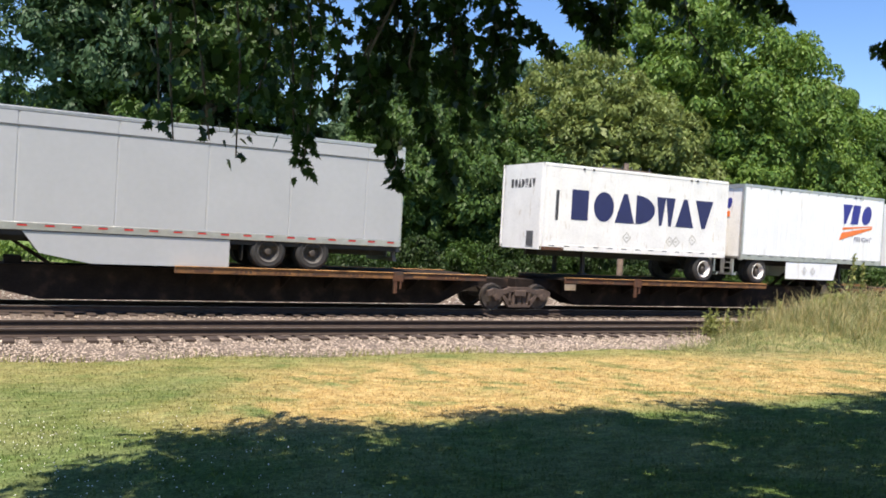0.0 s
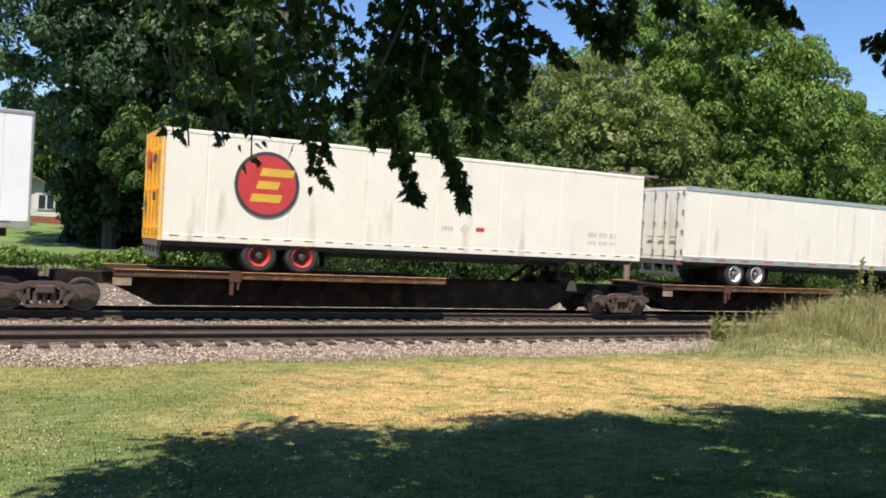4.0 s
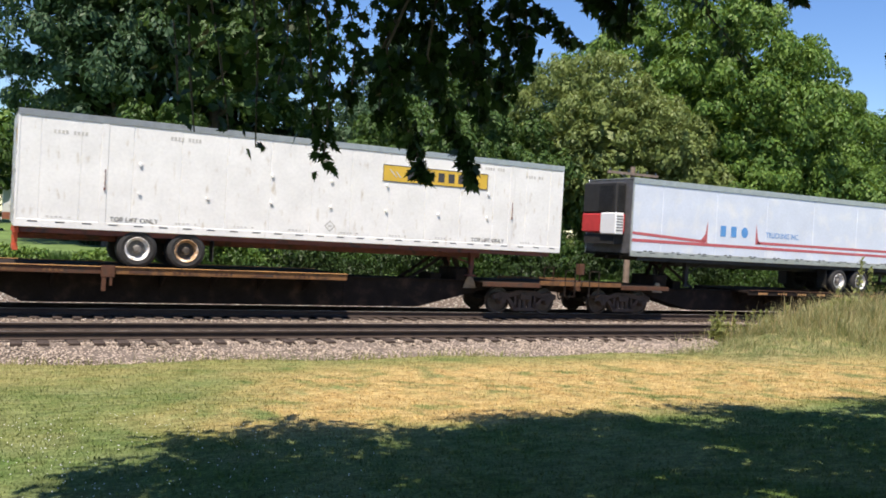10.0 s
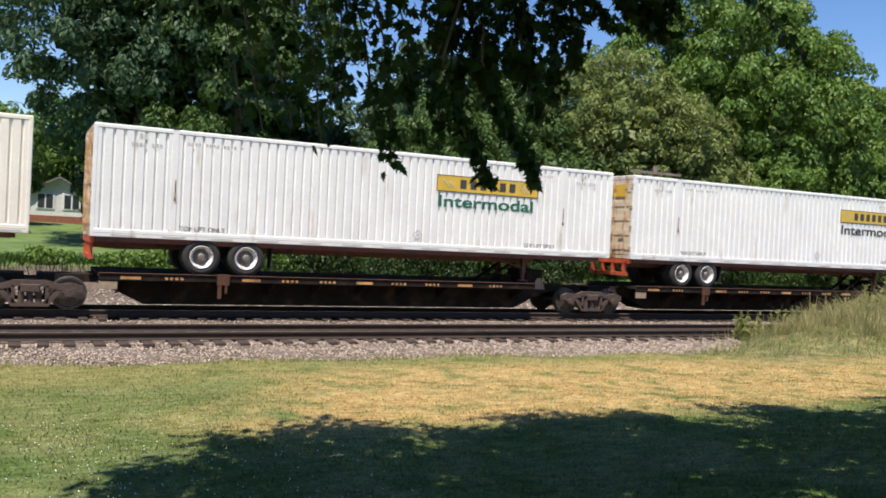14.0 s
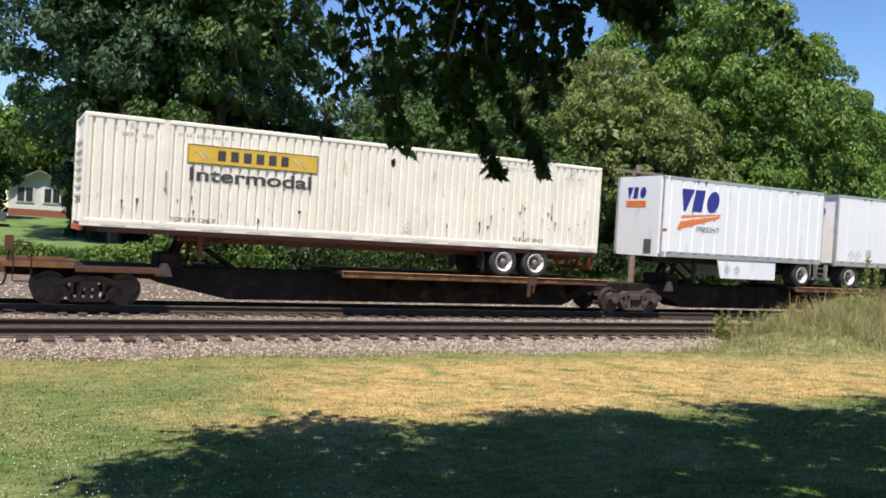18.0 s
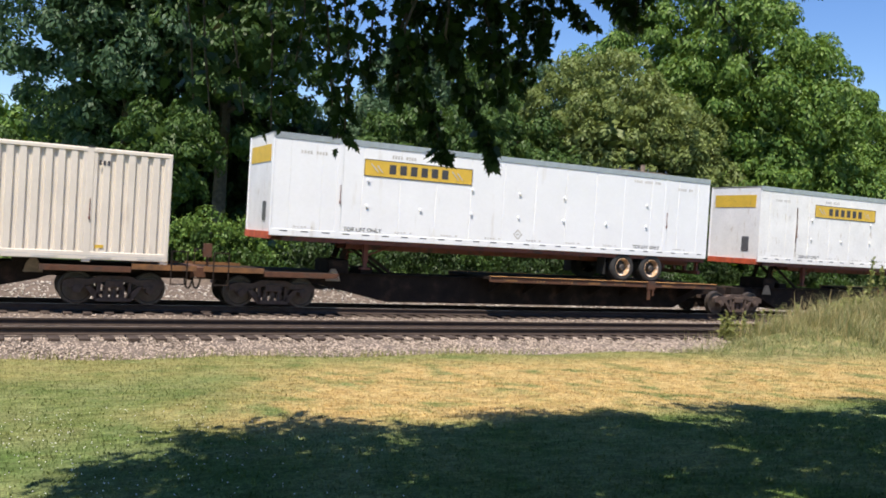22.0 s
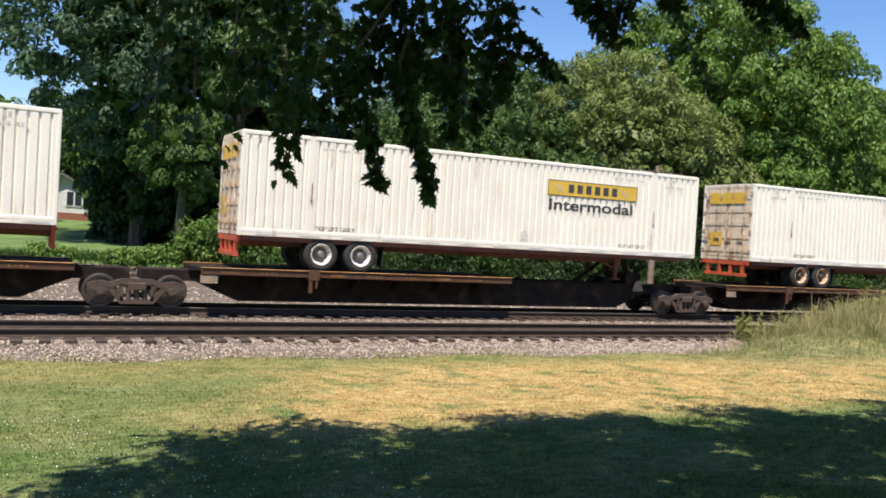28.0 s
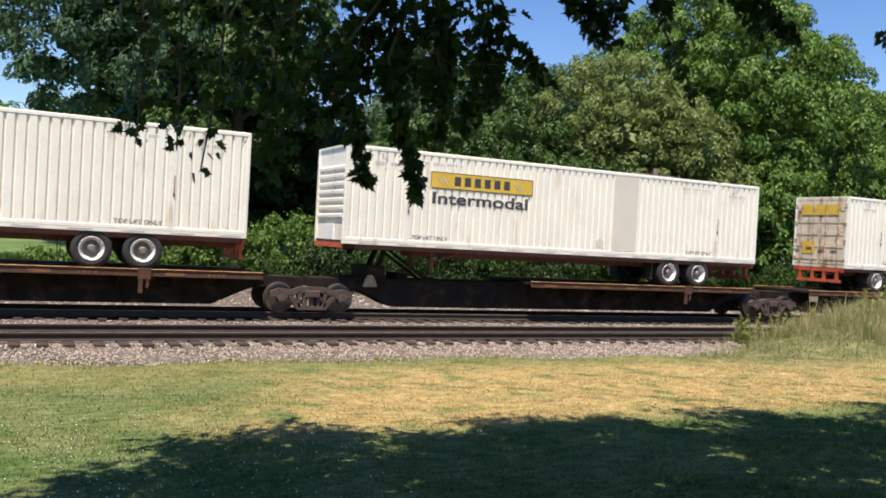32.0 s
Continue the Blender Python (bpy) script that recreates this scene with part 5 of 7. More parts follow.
def cooler(root, x, z0, z1, side):
    """Refrigeration unit on the front wall."""
    bm = B()
    box(bm, x, x + 0.45 * side, 0.35, WIDE - 0.35, z1 - 1.25, z1 - 0.15, 0.05)
    for k in range(9):
        zz = z1 - 1.15 + k * 0.105
        a, c = sorted((x + 0.45 * side, x + 0.47 * side))
        box(bm, a, c, 0.5, 1.3, zz, zz + 0.06)
        box(bm, *sorted((x + 0.1 * side, x + 0.4 * side)), 0.33, 0.35, zz, zz + 0.06)
    unit = part("cooling_unit", bm, "black", root, "dark refrigeration unit with grille")
    bm = B()
    box(bm, *sorted((x, x + 0.46 * side)), 0.33, WIDE - 0.33, z1 - 1.95, z1 - 1.26, 0.05)
    part("lower_cover", bm, "signred", unit, "red lower cover")
    bm = B()
    box(bm, *sorted((x + 0.1 * side, x + 0.48 * side)), 0.30, 1.15, z1 - 2.0, z1 - 1.24, 0.03)
    part("white_cover", bm, "white", unit, "white louvred service cover")
    bm = B()
    for k in range(6):
        zz = z1 - 1.88 + k * 0.10
        box(bm, *sorted((x + 0.15 * side, x + 0.42 * side)), 0.292, 0.30, zz, zz + 0.035)
    part("louvre", bm, "darktrim", unit)
    bm = B()
    box(bm, *sorted((x, x + 0.4 * side)), 0.45, WIDE - 0.45, z1 - 2.35, z1 - 2.02)
    part("fuel_tray", bm, "black", unit)


def striped_trailer(x, wheels_left, label):
    """Blue-white refrigerated trailer with two red stripes."""
    root = ride("trailer", x, label, "trailer", "trailers on the train")
    z0, z1 = 0.99 if wheels_left else 1.08, 3.74 if wheels_left else 3.82
    ln = 15.95
    zs = 0.90 if wheels_left else 0.94      # from which the stripes and words are set out
    shell(root, ln, z0, z1, "smooth", "bluewhite", trim="aluminium")
    bm = B()
    box(bm, 0.0, ln, -0.012, 0.03, z1 - 0.17, z1 + 0.02)
    part("roof_edge", bm, "aluminium", root)
    undercarriage(root, ln, z0, wheels_left, "black", ("rim", "rim"), (2.48, 3.66) if wheels_left else (3.52, 4.86), "darktrim")
    if wheels_left:
        end_doors(root, z0, z1, "darktrim", "faint")
        end_plain(root, ln, z0, z1, "darktrim")
        cooler(root, ln, z0, z1, 1)
    else:
        end_plain(root, 0.0, z0, z1, "darktrim", name="front_wall")
        end_plain(root, ln, z0, z1, "aluminium")
        cooler(root, 0.0, z0, z1, -1)
    a, c = (9.85, 12.3) if wheels_left else (3.6, 6.1)
    bm = B()
    def strip(pts):
        bm.faces.new([bm.verts.new((p, 0.002, zs + q)) for p, q in pts])
    strip([(0.06, 0.92), (a - 0.12, 0.76), (a - 0.12, 0.86), (0.06, 1.02)])
    strip([(a - 0.32, 0.85), (a, 0.75), (a, 1.62), (a - 0.10, 1.10)])
    strip([(0.06, 0.66), (ln - 0.06, 0.62), (ln - 0.06, 0.72), (0.06, 0.77)])
    strip([(c + 0.12, 0.84), (ln - 0.06, 0.82), (ln - 0.06, 0.92), (c + 0.12, 0.94)])
    strip([(c, 0.83), (c + 0.30, 0.84), (c + 0.12, 1.05), (c, 1.62)])
    bmesh.ops.recalc_face_normals(bm, faces=bm.faces)
    part("red_stripe", bm, "fadedred", root, "long red stripes swept up beside the marks")
    marks(root, a + 0.65, zs + 1.05, 1.62, 0.40, "bbo", "paleblue", gap=0.35)
    words(root, "TRUCKING INC.", c + 0.55, zs + 1.12, 1.85, 0.20, "paleblue")
    for i in range(int(ln / 1.3)):
        bm = B()
        for k in range(2):
            box(bm, 0.6 + i * 1.3 + k * 0.24, 0.74 + i * 1.3 + k * 0.24, -0.012, 0.0, z0 + 0.19, z0 + 0.225)
        part("reflector", bm, "darktrim", root)
    return root


def logo_trailer(x, label):
    """White trailer with amber rear doors and a round emblem."""
    root = ride("trailer", x, label, "trailer", "trailers on the train")
    z0, z1 = 0.80, 3.78
    ln = 16.3
    shell(root, ln, z0, z1, "smooth", "ivory", trim="ivory")
    end_doors(root, z0, z1, "amber", "amber", bars=False)
    end_plain(root, ln, z0, z1, "white")
    for y in (0.0, WIDE - 0.1):
        bm = B()
        box(bm, -0.01, 0.1, y, y + 0.1, z0, z1)
        part("door_post", bm, "amber", root)
    undercarriage(root, ln, z0, True, "black", ("redrim", "redrim"), (2.74, 3.98), "darktrim")
    def disc(r, y, m, parent):
        bm = B()
        bm.faces.new([bm.verts.new((2.85 + r * math.cos(i * 0.1745), y, z0 + 1.66 + r * 1.0 * math.sin(i * 0.1745))) for i in range(36)])
        return part("emblem", bm, m, parent)
    ring = disc(0.92, -0.012, "charcoal", root)
    disc(0.82, -0.014, "signred", ring)
    bm = B()
    for k, (w, off) in enumerate(((0.85, 0.0), (0.62, 0.10), (0.95, 0.02))):
        zz = z0 + 1.18 + k * 0.36
        bm.faces.new([bm.verts.new((2.85 - 0.48 + off * 0.4 + k * 0.12 + a, -0.017, zz + c)) for a, c in ((0, 0), (w, 0), (w + 0.07, 0.22), (0.07, 0.22))])
    tagged(part("emblem_bars", bm, "yellow", ring), kind="stuff")
    for zz, w, m in ((z1 - 0.92, 0.58, "charcoal"), (z0 + 1.05, 0.42, "charcoal")):
        plate_end(root, "door_mark", 0.35, 0.35 + w, zz, zz + 0.22, m, x=-0.058)
    bm = B()
    for i in range(18):
        a = i * 0.349
        bm.verts.new((-0.06, 1.75 + 0.30 * math.cos(a), z1 - 0.78 + 0.30 * math.sin(a)))
    bm.faces.new(bm.verts)
    part("door_emblem", bm, "signred", root)
    bm = B()
    bm.faces.new([bm.verts.new((-0.06, 1.9 + a, z0 + 0.95 + c)) for a, c in ((-0.28, 0), (0, -0.32), (0.28, 0), (0, 0.32))])
    part("door_diamond", bm, "charcoal", root)
    diamonds(root, [(9.2, z0 + 0.75)], 0.17)
    plate(root, "red_tag", 9.6, 9.9, z0 + 0.72, z0 + 0.84, "signred")
    faint_bars(root, [(8.4, z0 + 0.7, 0.5, 0.12), (14.0, z0 + 0.75, 1.2, 0.16), (14.0, z0 + 0.5, 1.2, 0.12)])
    return root


def plain_trailer(x, kind, label):
    root = ride("trailer", x, label, "trailer", "trailers on the train")
    ln = 16.25
    if kind == "grey":
        z0, z1 = 0.78, 3.78
        shell(root, ln, z0, z1, "smooth", "grey", trim="aluminium")
        end_plain(root, 0.0, z0, z1, "grey", name="front_wall")
        end_plain(root, ln, z0, z1, "grey")
        undercarriage(root, ln, z0, False, "black", ("darkrim", "darkrim"), (2.75, 4.05), "darktrim")
        for y in (0.03, WIDE - 0.06):
            bm = B()
            slab_y(bm, [(6.4, z0 - 0.55), (7.6, z0 - 0.78), (11.1, z0 - 0.78), (11.1, z0 - 0.02), (6.0, z0 - 0.02)], y, y + 0.03)
            part("side_skirt", bm, "grey", root, "grey aerodynamic side skirt")
        bm = B()
        box(bm, 0.0, ln, -0.008, 0.02, z1 - 0.46, z1 - 0.43)
        part("roof_seam", bm, "darktrim", root)
        for i in range(26):
            bm = B()
            box(bm, 0.3 + i * 0.62, 0.52 + i * 0.62, -0.01, 0.0, z0 + 0.10, z0 + 0.14)
            part("reflector", bm, "reflector", root)
        return root
    z0, z1 = 0.90, 3.60
    shell(root, ln, z0, z1, "smooth", "ivory", trim="ivory")
    bm = B()
    box(bm, 0.0, ln, -0.012, 0.03, z1 - 0.12, z1 + 0.02)
    part("roof_edge", bm, "aluminium", root)
    bm = B()
    box(bm, 0.0, ln, -0.012, 0.03, z0 - 0.02, z0 + 0.17)
    low = part("rub_rail", bm, "aluminium", root)
    for i in range(13):
        bm = B()
        box(bm, 0.4 + i * 1.25, 0.85 + i * 1.25, -0.02, -0.01, z0 + 0.06, z0 + 0.10)
        part("reflector", bm, "reflector", low)
    end_doors(root, z0, z1, "ivory", "aluminium", bars=False)
    end_plain(root, ln, z0, z1, "darktrim")
    cooler(root, ln, z0, z1, 1)
    undercarriage(root, ln, z0, True, "black", ("rim", "rim"), (2.7, 3.85), "darktrim")
    s = plate(root, "red_sign", 14.10, 15.05, z0 + 1.30, z0 + 2.30, "signred", label="red square sign with a white emblem")
    bm = B()
    for pts in ([(14.25, 1.95), (14.36, 2.05), (14.55, 1.62), (14.45, 1.52)], [(14.50, 1.58), (14.60, 1.6), (14.85, 2.15), (14.72, 2.18)], [(14.30, 1.6), (14.90, 1.78), (14.90, 1.86), (14.30, 1.68)]):
        bm.faces.new([bm.verts.new((a, -0.014, z0 + c)) for a, c in pts])
    for k in range(4):
        bm.faces.new([bm.verts.new((14.18 + k * 0.2 + a, -0.014, z0 + 1.36 + c)) for a, c in ((0, 0), (0.14, 0), (0.14, 0.09), (0, 0.09))])
    bmesh.ops.recalc_face_normals(bm, faces=bm.faces)
    part("emblem", bm, "white", s)
    return root


# ---- cars and their bogies; x from the left bogie's centre, y from the track's centre, z from the rail heads ----
def railcar(a, b, deck_left, left_end=False, right_end=False, long_deck=False, dark=False):
    """One unit of a low spine car: a deep centre sill, a deck for the road wheels and a hitch for the trailer's nose."""
    s = b - a
    root = empty("spine_car", pose(a, Y_TRAIN, 0), "dark rusty low spine car carrying a trailer", "flat car", "cars of the train")
    MOVING.append((root, a, Y_TRAIN, 0.0))
    roof = 0.90 if dark else 1.0
    low = 0.18 if a > 242 else 0.14
    bm = B()
    l0, r0 = (-1.9 if left_end else 0.15), (s + 1.9 if right_end else s - 0.15)
    dl, dr = (3.7 if left_end else 2.75), (3.7 if right_end else 2.75)
    slab_y(bm, [(l0, 0.72), (1.55, 0.70), (1.8, 0.60), (dl, low), (s - dr, low), (s - 1.8, 0.60), (s - 1.55, 0.70), (r0, 0.72), (r0, roof), (l0, roof)], -0.52, 0.52)
    sill = part("centre_sill", bm, "carbrown", root)
    for y in (-0.535, 0.52):
        for xx in (s * 0.35, s * 0.5, s * 0.65):
            bm = B()
            box(bm, xx - 0.04, xx + 0.04, y, y + 0.015, low + 0.06, roof - 0.02)
            part("stiffener", bm, "carbrown", sill)
    bm = B()
    for y in (-0.60, 0.44):
        box(bm, l0 + 1.2, r0 - 1.2, y, y + 0.16, roof, roof + 0.03)
    part("sill_flange", bm, "carbrown", sill)
    top = DECK - (DROP if dark else 0.0)
    n = 13.0 if long_deck else 9.6
    d0, d1 = (1.55, 1.55 + n) if deck_left else (s - 1.55 - n, s - 1.55)
    bm = B()
    box(bm, d0, d1, -1.36, 1.36, top - 0.085, top - 0.005)
    part("deck", bm, "carbrown", root, "dark steel deck plate")
    cut = d0 + 3.1 if deck_left else d1 - 3.1
    for y in (-1.44, 1.36):
        edges = ("carbrown", "carbrown") if dark else ("decksteel", "decksteel" if a > 300 else "caryellow")
        for p, q, m in ((d0, min(cut, d1) - 0.012, edges[0] if deck_left else edges[1]), (cut + 0.012, d1, edges[1] if deck_left else edges[0])):
            bm = B()
            box(bm, p, q, y, y + 0.08, top - 0.17, top + 0.01, 0.008)
            rail = part("deck_edge", bm, m, root, "rusty orange deck edge beam")
            # thin added strip whose lighter colour stands for sun on the edge's top
            bm = B()
            box(bm, p, q, *((y - 0.03, y + 0.10) if y < 0 else (y - 0.02, y + 0.11)), top + 0.0105, top + 0.024)
            part("edge_flange", bm, "decksteel" if dark else "flange", rail, "worn top flange coloured bright as if sunlit")
            if y < 0:
                for i in range(int((q - p) / 1.1)):
                    bm = B()
                    xx = p + 0.5 + i * 1.1
                    if i % 3 == 0:
                        box(bm, xx, xx + 0.5, y - 0.004, y, top - 0.135, top - 0.055)
                    else:
                        for j in range(4):
                            box(bm, xx + j * 0.13, xx + j * 0.13 + 0.07, y - 0.004, y, top - 0.13, top - 0.06)
                    tagged(part("painted_code", bm, "decksteel" if m == "caryellow" else ("flange" if dark else "caryellow"), rail, "worn painted code"), kind="stuff")
    for xx in np.arange(d0 + 0.5, d1, 1.35):
        for k in (-1, 1):
            bm = B()
            slab_y2(bm, xx, k, top)
            part("deck_bracket", bm, "carbrown", root)
    for y in (-1.50, 1.42):
        bm = B()
        box(bm, cut - 0.16, cut + 0.16, y, y + 0.08, top - 0.24, top + 0.05)
        box(bm, cut - 0.14, cut - 0.04, y + 0.01, y + 0.07, top - 0.60, top - 0.24)
        box(bm, cut + 0.05, cut + 0.11, y + 0.01, y + 0.07, top - 0.46, top - 0.24)
        part("container_pedestal", bm, "decksteel", root, "folding container pedestal on the deck edge")
    # hitch for the trailer's nose
    h = s - 2.5 if deck_left else 2.5
    k = 1 if deck_left else -1
    sup = 1.98 - (DROP if dark else 0.0)
    bm = B()
    for y in (-0.40, 0.32):
        slab_y(bm, [(h + 0.35 * k, roof), (h + 0.52 * k, roof), (h + 0.12 * k, sup), (h - 0.05 * k, sup)], y, y + 0.08)
        slab_y(bm, [(h - 1.55 * k, roof), (h - 1.38 * k, roof), (h + 0.02 * k, sup - 0.04), (h - 0.10 * k, sup - 0.04)], y, y + 0.08)
    box(bm, h - 0.35, h + 0.35, -0.5, 0.5, sup - 0.02, sup + 0.05)
    box(bm, *sorted((h + 0.1 * k, h + 0.75 * k)), -0.62, 0.62, roof, 1.42, 0.03)
    box(bm, *sorted((h - 0.75 * k, h - 0.35 * k)), -0.45, 0.45, roof, 1.22, 0.02)
    hitch = part("trailer_hitch", bm, "carbrown", root, "dark folding trailer hitch stand")
    bm = B()
    slab_y(bm, [(h + 0.36 * k, 0.78), (h + 0.82 * k, 0.78), (h + 0.76 * k, 1.00), (h + 0.66 * k, 1.14), (h + 0.52 * k, 1.14), (h + 0.43 * k, 1.00)], -0.665, -0.635)
    part("hitch_plate", bm, "dulltan", hitch, "pale plate with cut corners")
    for end, is_end in ((0.0, left_end), (s, right_end)):
        if is_end:
            e = -1 if end == 0 else 1
            bm = B()
            x0, x1 = sorted((end - 1.75 * e, end + 1.95 * e))
            box(bm, x0, x1, -1.30, 1.30, 0.99, 1.03)
            part("end_platform", bm, "carbrown", root)
            for y in (-1.38, 1.30):
                bm = B()
                box(bm, *sorted((end - 1.8 * e, end + 0.35 * e)), y, y + 0.08, 0.89, 1.03)
                part("platform_edge", bm, "decksteel", root)
                bm = B()
                box(bm, *sorted((end + 0.37 * e, end + 2.0 * e)), y + 0.01, y + 0.09, 0.97, 1.11)
                part("platform_edge", bm, "caryellow", root)
                bm = B()
                xx = end + 1.55 * e
                for q in (xx - 0.2, xx + 0.2):
                    box(bm, q - 0.015, q + 0.015, y, y + 0.03, 0.60, 1.50)
                for zz in (0.60, 1.47):
                    box(bm, xx - 0.2, xx + 0.2, y, y + 0.03, zz, zz + 0.03)
                part("grab_iron", bm, "carbrown", root)
            bm = B()
            box(bm, *sorted((end + 1.9 * e, end + 2.1 * e)), -1.1, 1.1, 0.80, 1.06)
            box(bm, *sorted((end + 2.05 * e, end + 2.16 * e)), -0.20, 0.20, 0.66, 0.98)
            part("end_beam", bm, "decksteel", root)
            bm = B()
            for i in range(7):
                aa = i / 6 * math.pi
                p = Vector((end + (2.1 + 0.22 * (1 - math.cos(aa)) / 2) * e, -0.35, 0.78 - 0.34 * math.sin(aa)))
                if i:
                    tube(bm, last, p, 0.025, None, 6)
                last = p
            part("brake_hose", bm, "black", root)
            if e < 0:
                bm = B()
                tube(bm, (end + 1.85 * e, -0.95, 1.0), (end + 1.85 * e, -0.95, 1.65), 0.03, None, 6)
                box(bm, end + 1.75 * e, end + 1.95 * e, -1.06, -0.84, 1.35, 1.72)
                part("hand_brake", bm, "decksteel", root, "rusty hand brake stand")
    if deck_left and right_end and (dark or 395 < a < 412):
        bm = B()
        tank = d1 + 0.30
        tube(bm, (tank - 0.34, -1.12, 0.60), (tank + 0.34, -1.12, 0.60), 0.15, None, 14)
        for xx in (tank - 0.20, tank + 0.17):
            box(bm, xx, xx + 0.03, -1.16, -0.52, 0.62, 0.78)
        part("air_tank", bm, "bogie", root, "brown air reservoir tank")
    if deck_left:
        bm = B()
        box(bm, d0 - 0.02, d0 + 0.44, -1.425, -1.410, top - 0.40, top - 0.19, 0.004)
        part("placard", bm, "dulltan", root, "dusty pale placard under the deck edge")
    return root


def slab_y2(bm, x, k, top):
    """A tapered bracket under the deck, on one side of the sill."""
    v = [bm.verts.new((x + dx, k * y, z)) for dx in (-0.02, 0.02) for y, z in ((0.52, top - 0.57), (1.34, top - 0.20), (1.34, top - 0.09), (0.52, top - 0.09))]
    for f in ((0, 1, 2, 3), (7, 6, 5, 4), (0, 4, 5, 1), (1, 5, 6, 2), (2, 6, 7, 3), (3, 7, 4, 0)):
        bm.faces.new([v[i] for i in f])


def bogie_base():
    root = empty("rail_bogie", pose(0, Y_TRAIN, 0), "dusty brown cast-iron freight bogie with four wheels", "bogie", "bogies of the train")
    for k in (-1, 1):
        bm = B()
        y0, y1 = sorted((k * 0.93, k * 1.06))
        slab_y(bm, [(-1.22, 0.46), (-1.22, 0.62), (-1.0, 0.70), (-0.62, 0.67), (-0.36, 0.76), (0.36, 0.76), (0.62, 0.67), (1.0, 0.70), (1.22, 0.62), (1.22, 0.46), (0.66, 0.52), (0.30, 0.60), (-0.30, 0.60), (-0.66, 0.52)], y0, y1)
        slab_y(bm, [(-0.72, 0.50), (-0.58, 0.50), (-0.30, 0.20), (0.30, 0.20), (0.58, 0.50), (0.72, 0.50), (0.42, 0.10), (-0.42, 0.10)], y0, y1)
        for xx in (-0.42, 0.34):
            slab_y(bm, [(xx, 0.18), (xx + 0.08, 0.18), (xx + 0.08, 0.62), (xx, 0.62)], y0, y1)
        frame_part = part("side_frame", bm, "bogie", root)
        for i in range(3):
            bm = B()
            tube(bm, (-0.20 + i * 0.20, k * 0.98, 0.20), (-0.20 + i * 0.20, k * 0.98, 0.50), 0.075, None, 8)
            part("spring", bm, "bogie", frame_part)
        for xx in (-0.89, 0.89):
            bm = B()
            tube(bm, (xx, k * 0.90, 0.42), (xx, k * 1.12, 0.42), 0.135, 0.115, 14)
            tube(bm, (xx, k * 1.12, 0.42), (xx, k * 1.15, 0.42), 0.07, None, 8)
            box(bm, xx - 0.17, xx + 0.17, *sorted((k * 0.93, k * 1.08)), 0.44, 0.58)
            part("bearing_box", bm, "bogie", frame_part)
    bm = B()
    box(bm, -0.22, 0.22, -1.12, 1.12, 0.46, 0.66, 0.02)
    box(bm, -0.35, 0.35, -0.36, 0.36, 0.66, 0.72)
    part("bolster", bm, "bogie", root)
    bm = B()
    for xx in (-0.42, 0.42):
        box(bm, xx - 0.04, xx + 0.04, -0.8, 0.8, 0.32, 0.42)
    part("brake_beam", bm, "bogie", root)
    for xx in (-0.89, 0.89):
        bm = B()
        tube(bm, (0, -0.9, 0), (0, 0.9, 0), 0.075, None, 10)
        ax = part("wheelset", bm, "wheelsteel", root)
        ax.matrix_basis = pose(xx, 0, 0.42)
        for k in (-1, 1):
            bm = B()
            lathe(bm, [(0.10, -0.02), (0.34, 0.0), (0.36, -0.03), (0.418, -0.03), (0.42, 0.09), (0.445, 0.10), (0.445, 0.125), (0.36, 0.13), (0.33, 0.09), (0.10, 0.10)], 28)
            for v in bm.verts:
                v.co.y = v.co.y * -k - k * 0.0 + k * 0.79
            bmesh.ops.recalc_face_normals(bm, faces=bm.faces)
            part("wheel", bm, "wheelsteel", ax, "worn steel wheel with bright rim")
    return root


# the train, car by car: bogie places, and whether each car's deck is at its left end
SETS = [
    [(-2.4, 15.6, False), (15.6, 33.05, True)],
    [(37.1, 55.1, False), (55.1, 73.5, True), (73.5, 91.85, True)],
    [(95.6, 113.9, False), (113.9, 132.7, True), (132.7, 150.3, True)],
    [(154.4, 171.3, False), (171.3, 188.9, True), (188.9, 206.0, True), (206.0, 223.2, True), (223.2, 240.4, True)],
    [(244.6, 262.5, False), (262.5, 281.4, False), (281.4, 299.0, True)],
    [(303.2, 321.2, False), (321.2, 339.9, False), (339.9, 358.2, True)],
    [(362.0, 380.0, False), (380.0, 398.7, True), (398.7, 417.0, True)],
    [(420.8, 438.7, False), (438.7, 457.0, False), (457.0, 475.0, True)],
]
base_bogie = bogie_base()
first = True
for cars in SETS:
    for i, (a, b, dl) in enumerate(cars):
        railcar(a, b, dl, i == 0, i == len(cars) - 1, len(cars) == 5 and i > 0, len(cars) == 5)
        for place in ((a, b) if i == 0 else (b,)):
            if first:
                ob, first = base_bogie, False
                ob.matrix_basis = pose(place, Y_TRAIN, 0)
            else:
                ob = copy_thing(base_bogie, pose(place, Y_TRAIN, 0))
            MOVING.append((ob, place, Y_TRAIN, 0.0))

JB = "white ribbed container with a yellow panel, on a red road chassis"
plain_trailer(-5.2, "grey", "plain silver-grey box trailer with side skirt")
pup(16.17, "name", "scuffed white short trailer with large dark blue marks")
pup(25.43, "stripe_rear", "white short trailer with violet marks and orange stripe")
pup(37.02, "stripe", "white short trailer with violet marks and orange stripe")
pup(46.28, "plain", "plain white short trailer with grey door frame")
logo_trailer(57.7, "white box trailer with amber doors and round red emblem")
plain_trailer(76.0, "ivory", "ivory refrigerated trailer with a red square sign")
ribbed_container(95.66, False, "palewhite", 2.75, "green", label="pale ribbed container with yellow panel and green word, on a chassis", axles=(2.96, 4.24))
striped_trailer(116.16, True, "blue-white refrigerated trailer with two red stripes")
